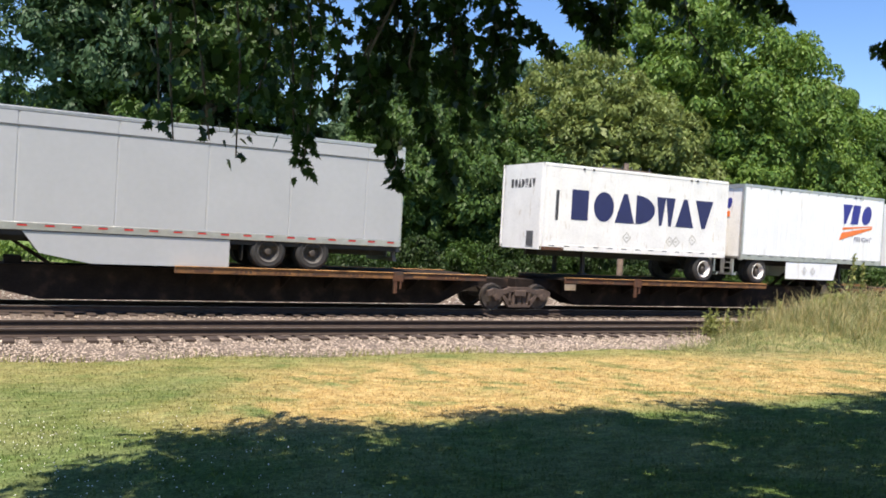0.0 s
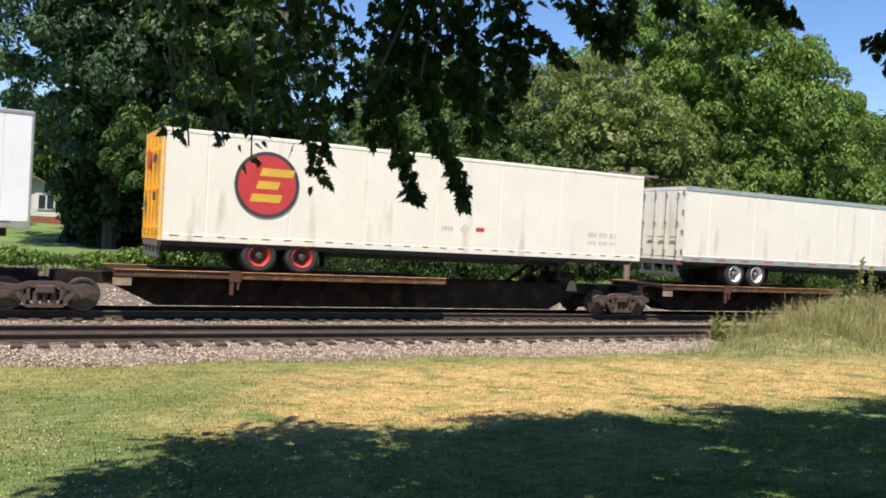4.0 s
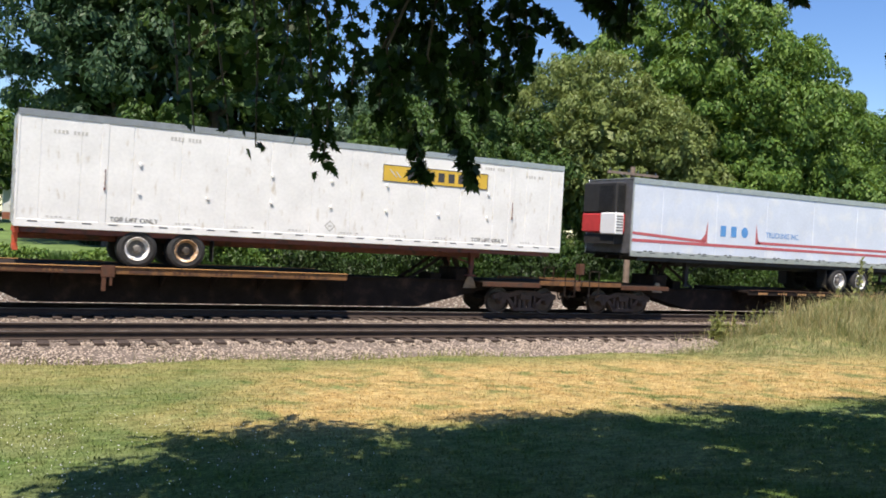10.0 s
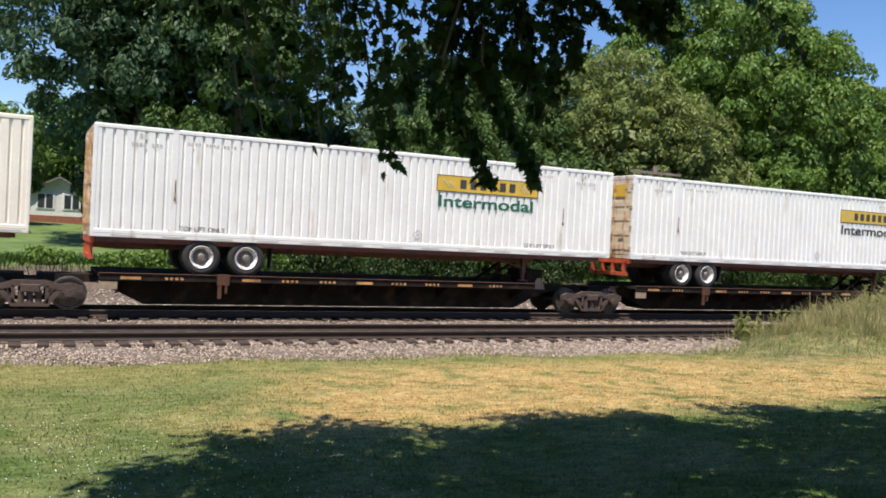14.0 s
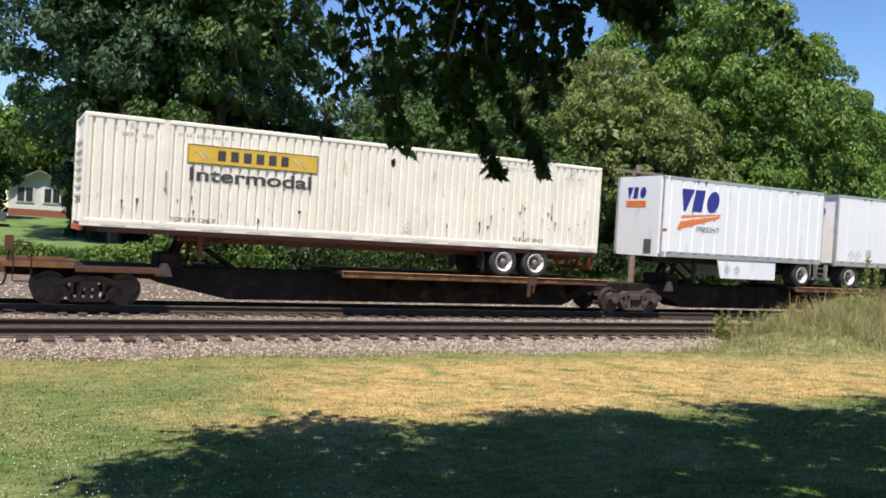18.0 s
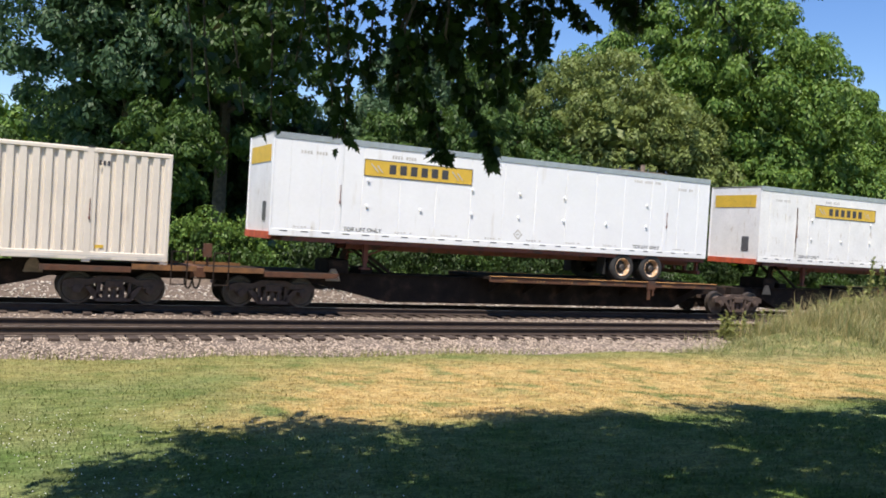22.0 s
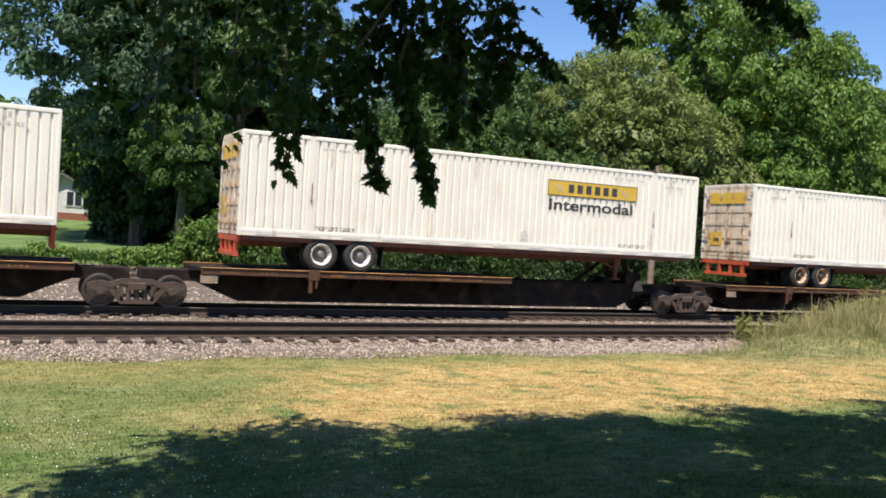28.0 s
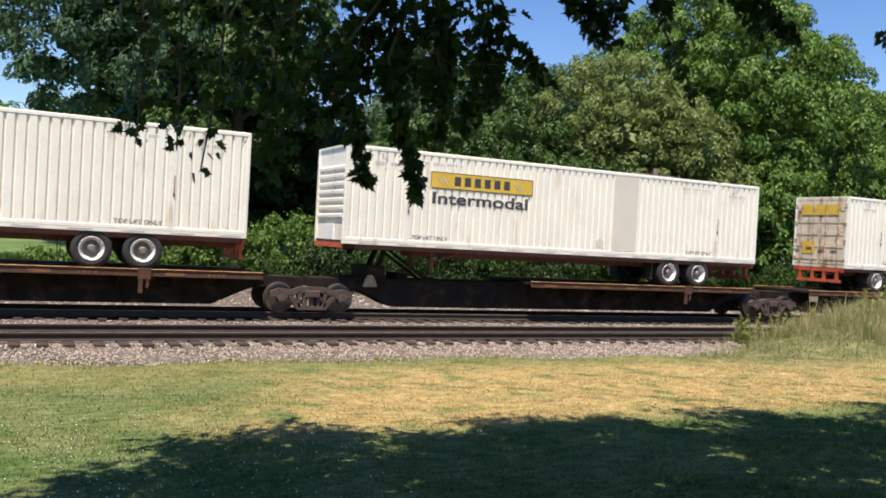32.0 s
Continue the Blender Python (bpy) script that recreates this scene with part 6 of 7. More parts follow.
smooth_container(135.16, True, 9.7, paint="dirtywhite", rims=("rim", "rustrim"), label="plate-sided white container with yellow panel, on a chassis", axles=(2.9, 4.15))
striped_trailer(154.39, False, "blue-white refrigerated trailer with two red stripes")
ribbed_container(172.56, True, "cream", 9.7, "charcoal", label="cream ribbed container with yellow panel, on an orange chassis", color="chassis", axles=(2.79, 3.96))
ribbed_container(190.19, True, "chalk", 9.65, "green", label=JB, axles=(2.8, 4.0))
ribbed_container(207.33, True, "chalk", 10.3, "charcoal", label=JB, axles=(2.36, 3.54))
ribbed_container(224.6, True, "cream", 10.35, "charcoal", label=JB, axles=(2.4, 3.6))
ribbed_container(244.29, False, "rusted", 2.55, "charcoal", label="cream ribbed container streaked with rust, on a chassis", axles=(2.44, 3.66))
pup(263.31, "stripe", "white short trailer with violet marks and orange stripe")
pup(272.54, "plain", "plain white short trailer with grey door frame")
deck_container(284.01, "beige ribbed container standing on the car deck")
smooth_container(302.92, False, 2.72, rims=("rustrim", "rustrim"), label="plate-sided white container with yellow panel, on a chassis", axles=(2.48, 3.76))
smooth_container(321.79, False, 3.0, rusty=True, paint="dirtywhite", label="dirty white plate-sided container with rust-stained front, on a chassis", axles=(1.96, 3.2))
deck_container(342.87, "beige ribbed container standing on the car deck")
ribbed_container(361.75, False, "cream", 2.9, "charcoal", label=JB, axles=(2.95, 4.15), rims=("rim", "rustrim"))
ribbed_container(382.47, True, "cream", 9.9, "charcoal", label=JB, axles=(2.42, 3.62))
ribbed_container(401.42, True, "cream", 9.9, "charcoal", label=JB, rims=("rustrim", "rustrim"), axles=(2.75, 3.93))
ribbed_container(420.42, False, "cream", 2.8, "charcoal", text=False, label="white ribbed container with a yellow panel only, on a chassis", axles=(2.66, 3.9))
ribbed_container(439.42, False, "cream", 2.72, "charcoal", label="white ribbed container with one panel coloured darker as shade, on a chassis", axles=(2.7, 4.05), patch=True)
ribbed_container(460.56, True, "cream", 10.0, "charcoal", label=JB)


# ---- telephone pole, far house ----
def utility_pole(x, y):
    z = float(ground_z(x, y))
    root = empty("utility_pole", pose(x, y, z), "weathered wooden telegraph pole with two crossarms", "utility pole")
    bm = B()
    tube(bm, (0, 0, -0.1), (0.05, 0, 5.75), 0.15, 0.11, 12)
    part("pole", bm, "poleswood", root)
    for zz, w in ((5.35, 1.45), (4.75, 1.3)):
        bm = B()
        box(bm, -w, w, -0.15, -0.06, zz, zz + 0.11)
        arm = part("crossarm", bm, "poleswood", root)
        for i in range(6):
            bm = B()
            xx = -w + 0.12 + i * (2 * w - 0.24) / 5
            tube(bm, (xx, -0.1, zz + 0.11), (xx, -0.1, zz + 0.24), 0.035, 0.02, 8)
            part("insulator", bm, "glass", arm)
    bm = B()
    for k in (-1, 1):
        tube(bm, (0.04, -0.08, 4.9), (k * 0.7, -0.1, 5.37), 0.02, None, 5)
    part("brace", bm, "aluminium", root)
    return root


utility_pole(25.6, 30.4)


def house(x, y):
    z = float(ground_z(x, y))
    root = empty("house", pose(x, y, z - 0.1), "small white clapboard house among trees", "house")
    bm = B()
    box(bm, 0, 3.4, 0, 8, 0, 0.55)
    part("foundation", bm, "brick", root, "red brick foundation")
    bm = B()
    slab_y(bm, [(0, 0.55), (3.4, 0.55), (3.4, 2.2), (1.7, 3.05), (0, 2.2)], 0.05, 7.95)
    wall = part("wall", bm, "siding", root)
    for i in range(11):
        bm = B()
        box(bm, 0.02, 3.38, 0.015, 0.052, 0.57 + i * 0.145, 0.70 + i * 0.145)
        part("clapboard", bm, "siding", wall)
    for k in (-1, 1):
        bm = B()
        e = 1.7 + k * 2.0
        slab_y(bm, [(1.7, 3.06), (1.7, 3.20), (e, 2.16), (e, 2.02)], -0.3, 8.3)
        part("roof", bm, "shingle", root)
    for wx in (0.35, 1.95):
        bm = B()
        box(bm, wx, wx + 1.1, -0.03, 0.03, 1.0, 2.05)
        w = part("window", bm, "siding", wall)
        bm = B()
        box(bm, wx + 0.1, wx + 0.5, -0.045, -0.02, 1.08, 1.97)
        box(bm, wx + 0.6, wx + 1.0, -0.045, -0.02, 1.08, 1.97)
        part("pane", bm, "glass", w)
    return root


house(0.5, 62)



def parked_car(x, y):
    z = float(ground_z(x, y))
    root = empty("parked_car", pose(x, y, z), "dark grey parked car beside the house", "car")
    bm = B()
    slab_y(bm, [(0, 0.35), (4.3, 0.35), (4.35, 0.75), (4.1, 0.92), (3.0, 1.0), (0.2, 1.0), (0.0, 0.8)], 0, 1.75)
    bmesh.ops.bevel(bm, geom=bm.edges[:], offset=0.05, segments=2, affect="EDGES")
    part("body", bm, "darktrim", root)
    bm = B()
    slab_y(bm, [(0.3, 1.0), (3.1, 1.0), (2.4, 1.48), (0.8, 1.48)], 0.1, 1.65)
    bmesh.ops.bevel(bm, geom=bm.edges[:], offset=0.06, segments=2, affect="EDGES")
    cabin = part("cabin", bm, "darktrim", root)
    bm = B()
    slab_y(bm, [(0.75, 1.05), (2.75, 1.05), (2.3, 1.40), (0.95, 1.40)], 0.085, 0.10)
    part("window", bm, "glass", cabin)
    for wx in (0.8, 3.5):
        for wy in (0.1, 1.65):
            bm = B()
            tube(bm, (wx, wy - 0.1, 0.32), (wx, wy + 0.1, 0.32), 0.32, None, 18)
            w = part("wheel", bm, "tyre", root)
            bm = B()
            tube(bm, (wx, wy - 0.11, 0.32), (wx, wy - 0.08, 0.32), 0.19, None, 14)
            part("hubcap", bm, "aluminium", w)
    bm = B()
    box(bm, 4.28, 4.38, 0.15, 0.5, 0.62, 0.78)
    part("headlight", bm, "white", root)
    return root


parked_car(-4.0, 52)


# ---- the shade tree over the lawn ----
def leaf_shape():
    """One lobed leaf, lying in x and y with its stalk at the origin."""
    half = [(0.0, 0.0), (0.14, 0.06), (0.38, 0.02), (0.27, 0.24), (0.46, 0.52), (0.22, 0.46), (0.27, 0.80), (0.12, 0.74), (0.0, 1.12)]
    pts = half + [(-a, b) for a, b in half[-2:0:-1]]
    return np.array([(a, b, 0.0) for a, b in pts])


LEAF = leaf_shape()


def leaf_spray(rng, path, n, spread, size):
    """Leaves hanging along a twig given by a few points."""
    path = np.array(path, float)
    seg = np.linalg.norm(np.diff(path, axis=0), axis=1)
    cum = np.r_[0, np.cumsum(seg)]
    u = rng.uniform(0, cum[-1], n)
    at = np.stack([np.interp(u, cum, path[:, i]) for i in range(3)], 1)
    taper = 1.0 - 0.45 * u / cum[-1]
    at += rng.normal(0, 1, (n, 3)) * np.array([spread, spread, spread * 0.6]) * taper[:, None]
    # the tip points down and outwards
    d = np.stack([rng.normal(0, 0.55, n), rng.normal(0, 0.55, n), -rng.uniform(0.35, 1.1, n)], 1)
    d /= np.linalg.norm(d, axis=1)[:, None]
    w = np.cross(d, rng.normal(0, 1, (n, 3)))
    w /= np.linalg.norm(w, axis=1)[:, None]
    s = size * rng.uniform(0.6, 1.25, n)
    k = len(LEAF)
    curl = np.cross(w, d)
    v = at[:, None] + s[:, None, None] * (LEAF[None, :, :1] * w[:, None] + LEAF[None, :, 1:2] * d[:, None] + (LEAF[None, :, :1] ** 2) * 0.35 * curl[:, None])
    f = np.arange(n * k).reshape(n, k)
    return v.reshape(-1, 3), f


SWAY = []               # branches that stir in the wind, with their hinge and how far they swing
shade = empty("shade_tree", pose(7.0, -4.0, float(ground_z(7, -4)) - 0.05), "large shade tree with low drooping leafy branches", "tree")
ZS = float(ground_z(7, -4)) - 0.05


def in_tree(p):
    return (p[0] - 7.0, p[1] + 4.0, p[2] - ZS)


bm = B()
tube(bm, (0, 0, 0), (0, 0.3, 4.2), 0.45, 0.34, 12)
for e in ((-5.0, 8.0, 5.6), (-2.0, 9.0, 5.8), (1.5, 8.5, 6.0), (4.0, 6.0, 6.6), (-6.0, 2.0, 7.0), (3.0, -4.0, 8.0), (-2.0, -5.0, 8.0)):
    tube(bm, (0, 0.3, 3.9), (e[0] * 0.5, e[1] * 0.5, e[2] * 0.9), 0.22, 0.12, 8)
    tube(bm, (e[0] * 0.5, e[1] * 0.5, e[2] * 0.9), e, 0.12, 0.04, 6)
part("trunk", bm, "bark", shade)


def overhead(seed, n, x0, x1, y0, y1, per, size, spread, lawn=True):
    """The leaves above: they fill a slanting sheaf towards the sun, over a shaded piece of lawn with an uneven rim."""
    rng = np.random.default_rng(seed)
    fx, fy = rng.uniform(x0, x1, n), rng.uniform(y0, y1, n)
    rim = np.interp(fx, (0.2, 0.7, 1.1, 1.45, 1.75, 2.4, 2.9, 3.25, 3.45, 3.7, 4.2, 4.6, 5.2, 6.1, 6.9, 7.1, 7.6, 8.2, 9.2, 9.7, 9.9, 10.7, 11.5, 14),
                    (6.6, 7.2, 7.0, 7.8, 8.1, 8.7, 9.0, 8.8, 7.8, 7.8, 8.4, 8.1, 8.7, 8.8, 8.6, 7.5, 7.5, 8.3, 8.8, 8.0, 7.3, 7.3, 7.9, 7.8))
    rim = rim + 0.36 * np.sin(fx * 8.3 + 0.9 * fy) + 0.24 * np.sin(fx * 14.7 - 0.6 * fy + 2.0)
    left = 0.35 + 0.30 * np.sin(fy * 3.3) if lawn else np.full(n, -30.0)
    hole = np.sin(fx * 1.9 + 1.3 * fy) * np.sin(fy * 2.6 - 0.8 * fx + 1.0) + 0.35 * np.sin(fx * 5.1) * np.sin(fy * 4.7)
    ok = (fy < rim + rng.normal(-0.15, 0.20, n)) & (fx > left + rng.normal(0, 0.25, n)) & (hole < 0.80)
    fx, fy = fx[ok], fy[ok]
    h = rng.uniform(4.9, 8.6, len(fx))
    slant = np.array([SUN_TO.x, SUN_TO.y]) / SUN_TO.z
    x, y = fx + slant[0] * h, fy + slant[1] * h
    z = 0.4 + h
    z = np.maximum(z, 3.1 + 0.36 * np.hypot(x, np.maximum(y, 0)))
    v, f = leaf_cards(rng, np.stack([x, y, z], 1), per, spread, size)
    v = v - np.array([7.0, -4.0, ZS])
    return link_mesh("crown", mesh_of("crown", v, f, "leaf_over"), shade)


low_crown = overhead(40, 1900, -0.2, 14.5, 3.0, 9.2, 52, 0.10, 0.19)
# unseen extra crown behind the viewer, added to block sky light from the lawn
overhead(41, 3200, -9.0, 19.0, -12.0, 3.4, 18, 0.20, 0.42, False)


def branch(seed, hinge, sprays, size=0.090, swing=1.0, own=None, thick=2.0):
    """A drooping branch: twigs and the leaves on them, stirring about its hinge."""
    rng = np.random.default_rng(seed)
    hx = in_tree(hinge)
    bm = B()
    vs, fs, off = [], [], 0
    for path, n, spread in sprays:
        p = [tuple(np.array(q) - np.array(hinge)) for q in path]
        # the twig starts at the hinge's bough
        p0 = np.array(p[0])
        tube(bm, tuple(p0 * 0.02), tuple(p0), 0.016, 0.010, 5)
        for a, c in zip(p, p[1:]):
            tube(bm, a, c, 0.010, 0.005, 5)
        v, f = leaf_spray(rng, p, int(n * thick), spread, size)
        vs.append(v)
        fs.append(f + off)
        off += len(v)
    me = bpy.data.meshes.new("branch")
    bm.to_mesh(me)
    bm.free()
    me.materials.append(M["bark"])
    ob = link_mesh("branch", me, shade)
    ob.matrix_basis = pose(*hx)
    # these leaves carry their shade in the colour, darker than the crown
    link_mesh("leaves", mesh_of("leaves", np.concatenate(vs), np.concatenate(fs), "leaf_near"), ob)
    SWAY.append((ob, hx, swing, own))
    return ob


branch(61, (1.15, 5.90, 4.55), [
    ([(1.07, 6.10, 4.02), (1.17, 6.10, 3.53), (1.23, 6.10, 3.05)], 70, 0.140),
    ([(1.29, 5.90, 4.02), (1.43, 5.90, 3.50), (1.54, 5.90, 3.01)], 80, 0.130),
    ([(1.57, 5.80, 4.05), (1.66, 5.80, 3.56), (1.71, 5.80, 2.92)], 80, 0.100),
    ([(1.12, 5.60, 3.87), (1.18, 5.60, 3.34), (1.25, 5.60, 2.93)], 36, 0.065),
], swing=1.0, thick=0.55)
branch(62, (2.00, 5.70, 4.60), [
    ([(1.79, 5.60, 4.04), (1.81, 5.60, 3.59), (1.76, 5.60, 3.16)], 70, 0.090),
    ([(1.94, 5.40, 4.02), (2.06, 5.40, 3.51), (2.09, 5.40, 3.14), (2.09, 5.40, 2.77)], 110, 0.070),
    ([(2.15, 5.60, 4.07), (2.30, 5.60, 3.74), (2.31, 5.60, 3.22)], 60, 0.080),
    ([(1.83, 5.50, 4.02), (1.93, 5.50, 3.66), (2.03, 5.50, 2.99)], 60, 0.070),
], swing=1.0, thick=1.3)
branch(63, (3.00, 5.70, 4.85), [
    ([(2.54, 5.60, 4.18), (2.63, 5.60, 3.79), (2.68, 5.60, 3.39)], 150, 0.110),
    ([(2.76, 5.50, 4.20), (2.85, 5.50, 3.85), (2.90, 5.50, 3.49)], 170, 0.120),
    ([(3.14, 5.60, 4.30), (3.22, 5.60, 3.93), (3.29, 5.60, 3.60)], 170, 0.120),
    ([(3.55, 5.70, 4.41), (3.61, 5.70, 4.02), (3.62, 5.70, 3.39)], 120, 0.080),
    ([(3.58, 5.50, 4.36), (3.66, 5.50, 3.94), (3.71, 5.50, 3.60)], 70, 0.060),
    ([(2.43, 5.30, 3.55), (2.52, 5.30, 3.22), (2.71, 5.30, 2.93), (2.81, 5.30, 2.72)], 100, 0.048),
    ([(2.74, 5.30, 3.56), (2.90, 5.30, 3.22), (3.10, 5.30, 2.96), (3.23, 5.30, 2.72)], 105, 0.048),
    ([(2.48, 5.50, 3.59), (2.51, 5.50, 3.08)], 40, 0.060),
    ([(3.22, 5.50, 3.62), (3.35, 5.50, 3.21)], 50, 0.070),
    ([(3.77, 5.60, 4.20), (3.96, 5.60, 4.10), (4.20, 5.60, 3.98)], 45, 0.050),
], swing=1.0)
branch(64, (4.90, 5.60, 5.20), [
    ([(4.24, 5.60, 4.56), (4.37, 5.60, 4.35), (4.48, 5.60, 4.09)], 80, 0.070),
    ([(4.59, 5.60, 4.63), (4.67, 5.60, 4.36), (4.61, 5.60, 4.02)], 100, 0.080),
    ([(3.97, 5.60, 4.46), (4.14, 5.60, 4.36), (4.30, 5.60, 4.20)], 40, 0.050),
    ([(5.02, 5.60, 4.76), (5.10, 5.60, 4.58), (5.17, 5.60, 4.50)], 40, 0.060),
    ([(5.99, 5.50, 4.93), (6.29, 5.50, 4.81), (6.61, 5.50, 4.71)], 90, 0.070),
    ([(5.64, 5.50, 4.91), (5.93, 5.50, 4.82), (6.16, 5.50, 4.66)], 50, 0.060),
], swing=0.8)
branch(66, (5.30, 5.60, 5.25), [
    ([(5.47, 5.60, 4.75), (5.63, 5.60, 4.38), (5.95, 5.60, 4.20), (6.22, 5.60, 3.96)], 34, 0.050),
], swing=1.5)
branch(65, (8.03, 5.40, 5.31), [
    ([(8.10, 5.30, 4.85), (7.68, 5.30, 4.61), (7.24, 5.30, 4.40)], 170, 0.085),
    ([(8.21, 5.30, 4.70), (7.87, 5.30, 4.48), (7.46, 5.30, 4.24)], 130, 0.080),
], swing=1.0, own=((0, 0.25), (1, 0.08), (2, -0.10), (3, -0.12), (4.5, 0.1), (6, -0.06), (7, 0.2), (8, 0.4), (28, 0.4), (29, 0.2), (30, 0.05), (31, -0.26), (32, -0.08)))


# ---- grass and weeds ----
def blades(name, n, x0, x1, y0, y1, h0, h1, wid, material, seed, keep=None, lean=0.35, label="", category="grass", tufts=0.0):
    """Single blades standing on the ground, as one mesh."""
    rng = np.random.default_rng(seed)
    x, y = rng.uniform(x0, x1, n), rng.uniform(y0, y1, n)
    if keep is not None:
        ok = keep(x, y, rng)
        x, y = x[ok], y[ok]
        n = len(x)
    z = ground_z(x, y)
    h = rng.uniform(h0, h1, n)
    h = h * (1 + tufts * (np.sin(x * 3.1 + 1.7 * y) * np.sin(y * 2.3 - x * 1.3) + 0.6 * np.sin(x * 7.3 + y)))
    a = rng.uniform(0, 6.28, n)
    w = wid * rng.uniform(0.6, 1.3, n)
    t = rng.normal(0, lean, (n, 2)) * h[:, None]
    dx, dy = np.cos(a) * w, np.sin(a) * w
    p0 = np.stack([x - dx, y - dy, z - 0.01], 1)
    p1 = np.stack([x + dx, y + dy, z - 0.01], 1)
    m0 = np.stack([x - dx * 0.7 + t[:, 0] * 0.4, y - dy * 0.7 + t[:, 1] * 0.4, z + h * 0.6], 1)
    m1 = np.stack([x + dx * 0.7 + t[:, 0] * 0.4, y + dy * 0.7 + t[:, 1] * 0.4, z + h * 0.6], 1)
    p2 = np.stack([x + t[:, 0], y + t[:, 1], z + h], 1)
    v = np.stack([p0, p1, m1, m0, p2], 1).reshape(-1, 3)
    i = np.arange(n) * 5
    f = [q for k in i.tolist() for q in ((k, k + 1, k + 2, k + 3), (k + 3, k + 2, k + 4))]
    return tagged(new(name, mesh_of(name, v.tolist(), f, material)), label, category, kind="stuff")


def in_view(x, y, rng):
    """The stretch of lawn that lies before the viewer."""
    return (x > -0.6 - 0.02 * y) & (x < 1.5 + 1.75 * y) & (rng.uniform(0, 1, len(x)) < np.clip(9.0 / (y + 1), 0.35, 1))


blades("lawn_grass", 135000, -1, 22, 4.2, 16.9, 0.015, 0.038, 0.006, "blade", 51, in_view, 0.5, "short mown grass, green and straw-coloured")


def edge(x, y, rng):
    line = 16.7 + 0.16 * np.clip(x - 8, 0, 10) + 0.25 * np.sin(x * 1.1)
    return np.abs(y - line) < rng.uniform(0.05, 0.4, len(x))


blades("lawn_edge_grass", 9000, -1, 20, 16.0, 19.0, 0.06, 0.20, 0.007, "blade", 52, edge, 0.4, "longer grass along the edge of the ballast")


def mound(x, y, rng):
    d = smooth(x - 0.35 * (17.6 - y), 18.6, 20.0) * np.exp(-((y - 16.8) / 2.4) ** 2)
    return rng.uniform(0, 1, len(x)) < d


blades("weeds", 60000, 17.0, 40, 13.2, 19.0, 0.12, 0.55, 0.008, "weed", 53, mound, 0.6, "tangled green and dry weeds on the bank", "weeds", tufts=0.55)


def bank(x, y, rng):
    """The foot of the weedy bank, where longer grass thins out into the lawn and along the ballast."""
    d = smooth(x + 1.1 * (y - 16.0), 15.2, 19.5) * smooth(y, 12.6, 15.2)
    return rng.uniform(0, 1, len(x)) < d * (0.55 + 0.45 * np.sin(x * 2.3 + y) * np.sin(y * 3.1 - x))


blades("bank_grass", 52000, 13.5, 30, 12.6, 18.4, 0.05, 0.20, 0.008, "weed", 59, bank, 0.7, "longer green and dry grass at the foot of the bank", "weeds", tufts=0.5)


def weed_leaves(n, seed):
    """Leafy weeds in patches on the bank."""
    rng = np.random.default_rng(seed)
    x, y = rng.uniform(18.2, 34, n), rng.uniform(15.0, 18.7, n)
    ok = (np.sin(x * 1.7 + y) + np.sin(y * 2.9 - x) > -0.6) & (x > 21.2 + 0.5 * (17.6 - y))
    x, y = x[ok], y[ok]
    c = np.stack([x, y, ground_z(x, y) + rng.uniform(0.02, 0.42, len(x))], 1)
    v, f = clump_leaves(rng, c, rng.uniform(0.08, 0.22, len(c)), 26, 0.04)
    return tagged(new("weed_leaves", mesh_of("weed_leaves", v, f, "weed_green")), "leafy green weeds on the bank", "weeds", kind="stuff")


weed_leaves(1100, 58)
blades("dry_stalks", 9000, 17.4, 34, 14.6, 18.9, 0.25, 0.75, 0.006, "straw", 54, mound, 0.3, "dry straw-coloured stalks among the weeds", "weeds", tufts=0.4)


def tall_weed(x, y, h, seed, leafy=60, bare=0.2):
    """A thin upright weed with narrow leaves up its stem."""
    rng = np.random.default_rng(seed)
    root = empty("tall_weed", pose(x, y, float(ground_z(x, y)) - 0.03), "upright leafy green weed on the bank" if leafy else "bare dry weed stalk on the bank", "weed", "tall weeds on the bank")
    bend = rng.uniform(-0.12, 0.16)
    bm = B()
    tube(bm, (0, 0, 0), (bend * 0.3, 0, h * 0.6), 0.010, 0.008, 5)
    tube(bm, (bend * 0.3, 0, h * 0.6), (bend, 0.02, h), 0.008, 0.004, 5)
    part("stem", bm, "weed_green" if leafy else "straw", root)
    if leafy:
        u = rng.uniform(bare, 1.0, leafy)
        c = np.stack([bend * u ** 2, 0 * u, u * h], 1)
        v, f = leaf_cards(rng, c, 2, 0.028 + 0.03 * (1 - u.repeat(2))[:, None], 0.05, up=0.1)
        tagged(link_mesh("leaves", mesh_of("leaves", v, f, "weed_green"), root), kind="stuff")
    return root


rw = random.Random(12)
for i in range(36):
    wx = 18.9 + 4.2 * rw.random() ** 1.2
    tall_weed(wx, 18.6 - 1.6 * rw.random() * (wx - 18.5) / 2.6, rw.uniform(0.55, 1.05), 400 + i, 24)
for wx, wy, wh, lf in ((23.4, 17.0, 1.7, 70), (23.8, 16.9, 1.4, 60), (25.0, 16.8, 1.2, 60), (20.7, 17.4, 1.15, 0), (20.85, 17.4, 1.0, 0), (19.2, 18.0, 0.95, 0), (21.6, 17.0, 0.9, 0)):
    tall_weed(wx, wy, wh, int(wx * 10), lf, 0.4)
blades("track_weeds", 30, 17.2, 18.4, 17.6, 18.6, 0.35, 0.8, 0.006, "weed", 55, None, 0.2, "a few thin weeds beside the rail", "weeds")
blades("field_grass", 26000, -4, 50, 30.4, 35.0, 0.10, 0.35, 0.016, "bush", 56, None, 0.4, "rough green grass behind the tracks")


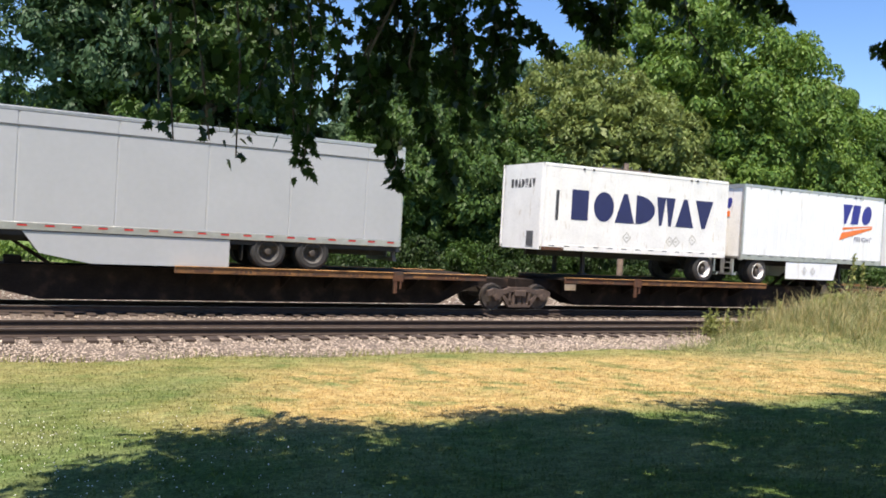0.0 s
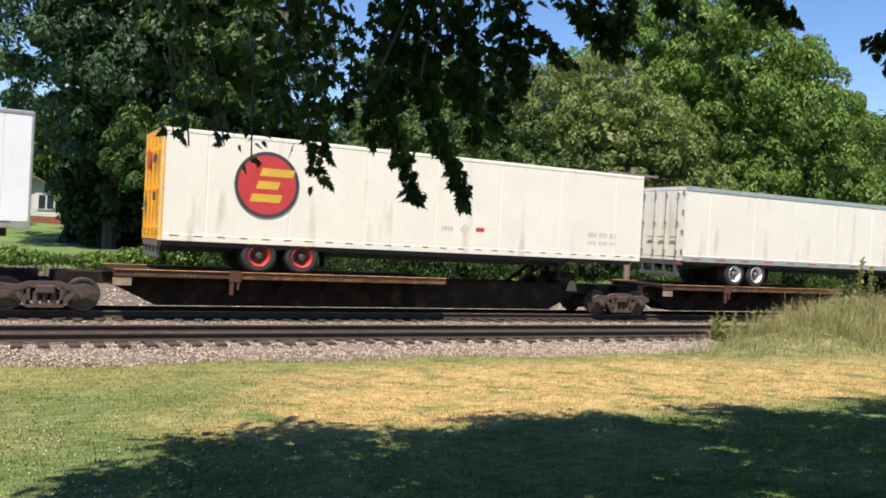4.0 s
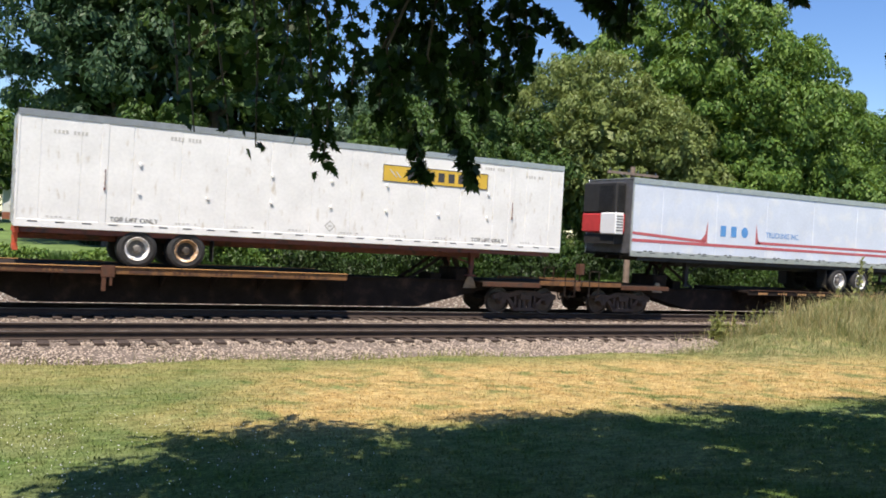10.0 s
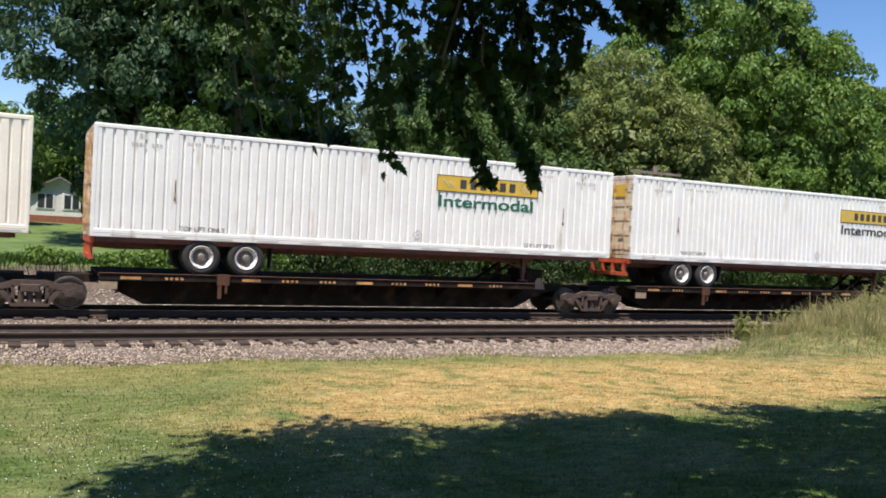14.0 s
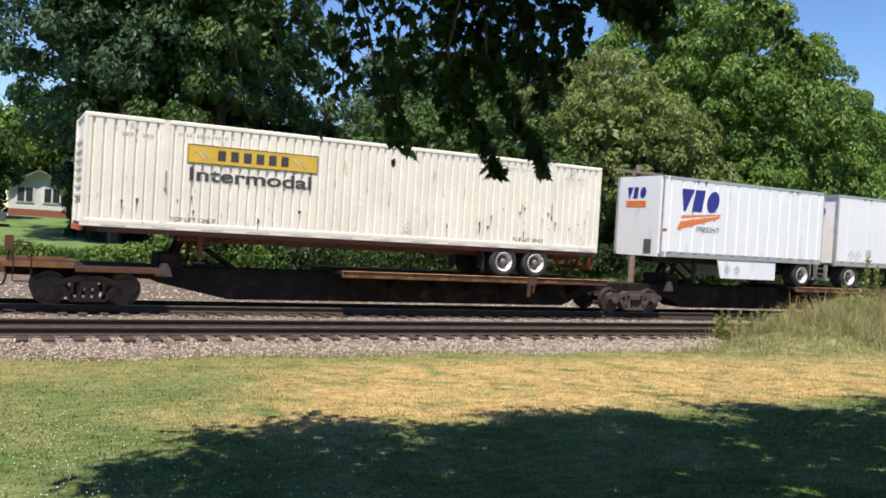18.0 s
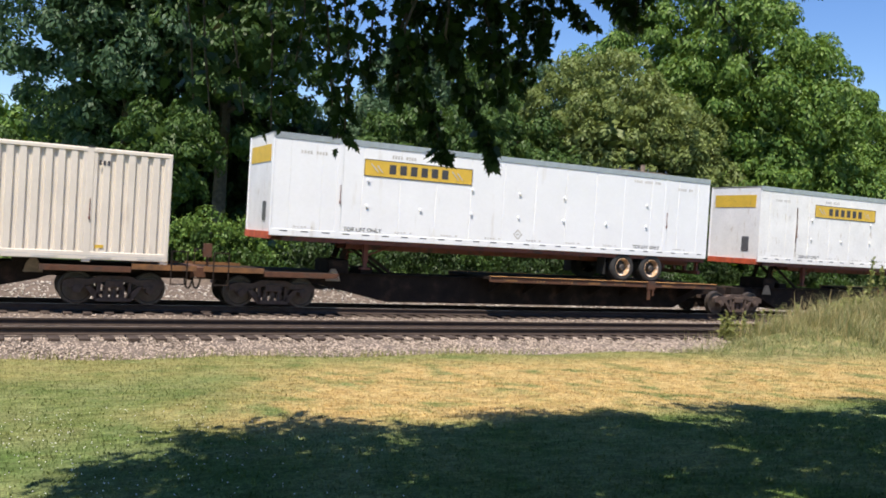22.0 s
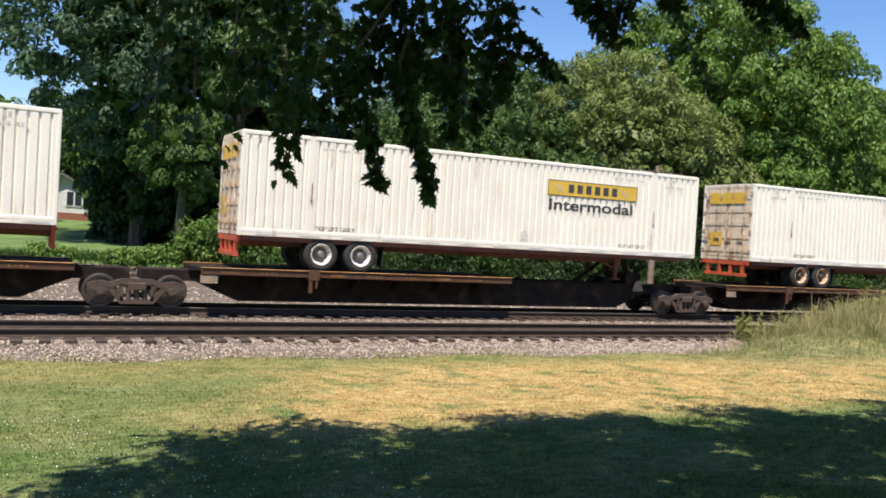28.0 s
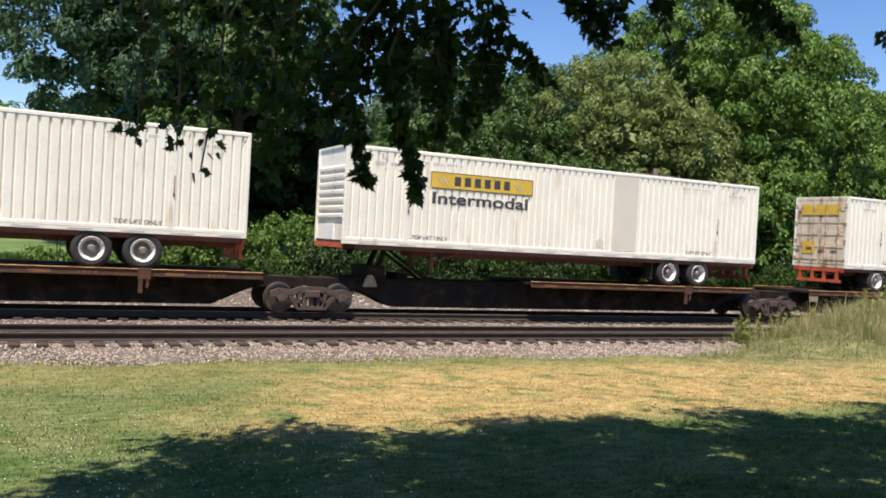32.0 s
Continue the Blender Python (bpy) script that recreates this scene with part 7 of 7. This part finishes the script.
def clover(n, seed):
    rng = np.random.default_rng(seed)
    x, y = rng.uniform(-0.4, 3.2, n), rng.uniform(5.4, 10.5, n)
    ok = rng.uniform(0, 1, n) < np.clip(1.1 - x / 3.0, 0.05, 1) * np.clip(1.5 - y / 9, 0.1, 1)
    x, y = x[ok], y[ok]
    z = ground_z(x, y) + rng.uniform(0.03, 0.06, len(x))
    r = rng.uniform(0.004, 0.0075, len(x))
    base = np.array([(1, 0, 0), (0, 1, 0), (-1, 0, 0), (0, -1, 0), (0, 0, 0.9), (0, 0, -0.9)], float)
    tri = np.array([(0, 1, 4), (1, 2, 4), (2, 3, 4), (3, 0, 4), (1, 0, 5), (2, 1, 5), (3, 2, 5), (0, 3, 5)])
    v = base[None] * r[:, None, None] + np.stack([x, y, z], 1)[:, None]
    f = (tri[None] + 6 * np.arange(len(x))[:, None, None]).reshape(-1, 3)
    return tagged(new("clover_flowers", mesh_of("clover_flowers", v.reshape(-1, 3), f, "clover")), "small white clover flowers in the lawn", "flowers", kind="stuff")


clover(1000, 57)

# ---- ties, one by one ----
bm = B()
box(bm, -0.11, 0.11, -1.30, 1.30, -0.19, -0.004, 0.012)
tie_mesh = bpy.data.meshes.new("tie")
bm.to_mesh(tie_mesh)
bm.free()
tie_mesh.materials.append(M["tie"])
rt = random.Random(9)
for trk, x0, x1 in ((track_1, -4, 34), (track_2, -4, 44)):
    k = 0
    xx = x0
    while xx < x1:
        ob = link_mesh("tie", tie_mesh, trk)
        ob.matrix_basis = pose(xx + rt.uniform(-0.03, 0.03), rt.uniform(-0.05, 0.05), 0.0, 0, 0, rt.uniform(-1.2, 1.2))
        xx += 0.50


def motions():
    """The train rolls by at an even speed; the low branches stir."""
    for ob, x, y, z in MOVING:
        walk(ob, [(t, pose(x - SPEED * t, y, z)) for t in range(0, 33, 2)])
    for ob, x, y, z in MOVING:
        for wheelset in ob.children:
            if wheelset.name.startswith("wheelset"):
                h = wheelset.location.copy()
                # they are followed turn by turn while they roll past the lawn
                t0, t1 = max(0.0, (x - 46) / SPEED), min(32.0, (x + 8) / SPEED)
                if t1 <= t0:
                    continue
                steps = [t0 + i / 22 for i in range(int((t1 - t0) * 22) + 1)]
                rows = [(t, pose(h.x, h.y, h.z, 0, -math.degrees(SPEED * (t - t0) / 0.42) % 360, 0)) for t in steps]
                rows = ([(0, rows[0][1])] if t0 > 0.05 else []) + rows + ([(32, rows[-1][1])] if t1 < 31.9 else [])
                walk(wheelset, rows)
    gusts = ((0, -0.20), (1, -0.07), (2, -0.17), (3, -0.13), (4.5, -0.18), (6, -0.23), (7, -0.13), (8, 0.0), (9, 0.0), (10, -0.12), (11, -0.13), (12, -0.20), (13, 0.08),
             (14, 0.14), (15.5, 0.25), (17, 0.38), (18, 0.27), (19, 0.46), (20, 0.44), (21, 0.17), (22, -0.10), (23, -0.12), (24, -0.36), (25.5, -0.33), (27, -0.31),
             (28, -0.50), (29, -0.54), (30, -0.59), (31, -0.59), (32, -0.59))
    lift = ((0, -0.08), (1, 0.02), (2, 0.12), (3, -0.14), (6, -0.03), (8, 0), (10, 0.04), (14, 0.04), (17, 0.20), (18, 0.08), (19, 0), (20, -0.08), (21, 0.12), (23, 0.10), (24, 0.0), (27, -0.08), (30, -0.10), (32, -0.10))
    for i, (ob, h, k, own) in enumerate(SWAY):
        rows = []
        for t, g in own or gusts:
            w = g * k
            up = float(np.interp(t, [q[0] for q in lift], [q[1] for q in lift])) if not own else 0.0
            rows.append((t, pose(h[0] + 0.88 * w * 0.5, h[1] - 0.47 * w * 0.5, h[2] + up + 0.03 * math.sin(t * 1.7 + i), 2.0 * math.sin(t * 1.3 + i), -w * 22, 0)))
        walk(ob, rows)
    walk(low_crown, [(t, pose((g + 0.2) * 0.6, (g + 0.2) * 0.06, 0)) for t, g in gusts])


motions()
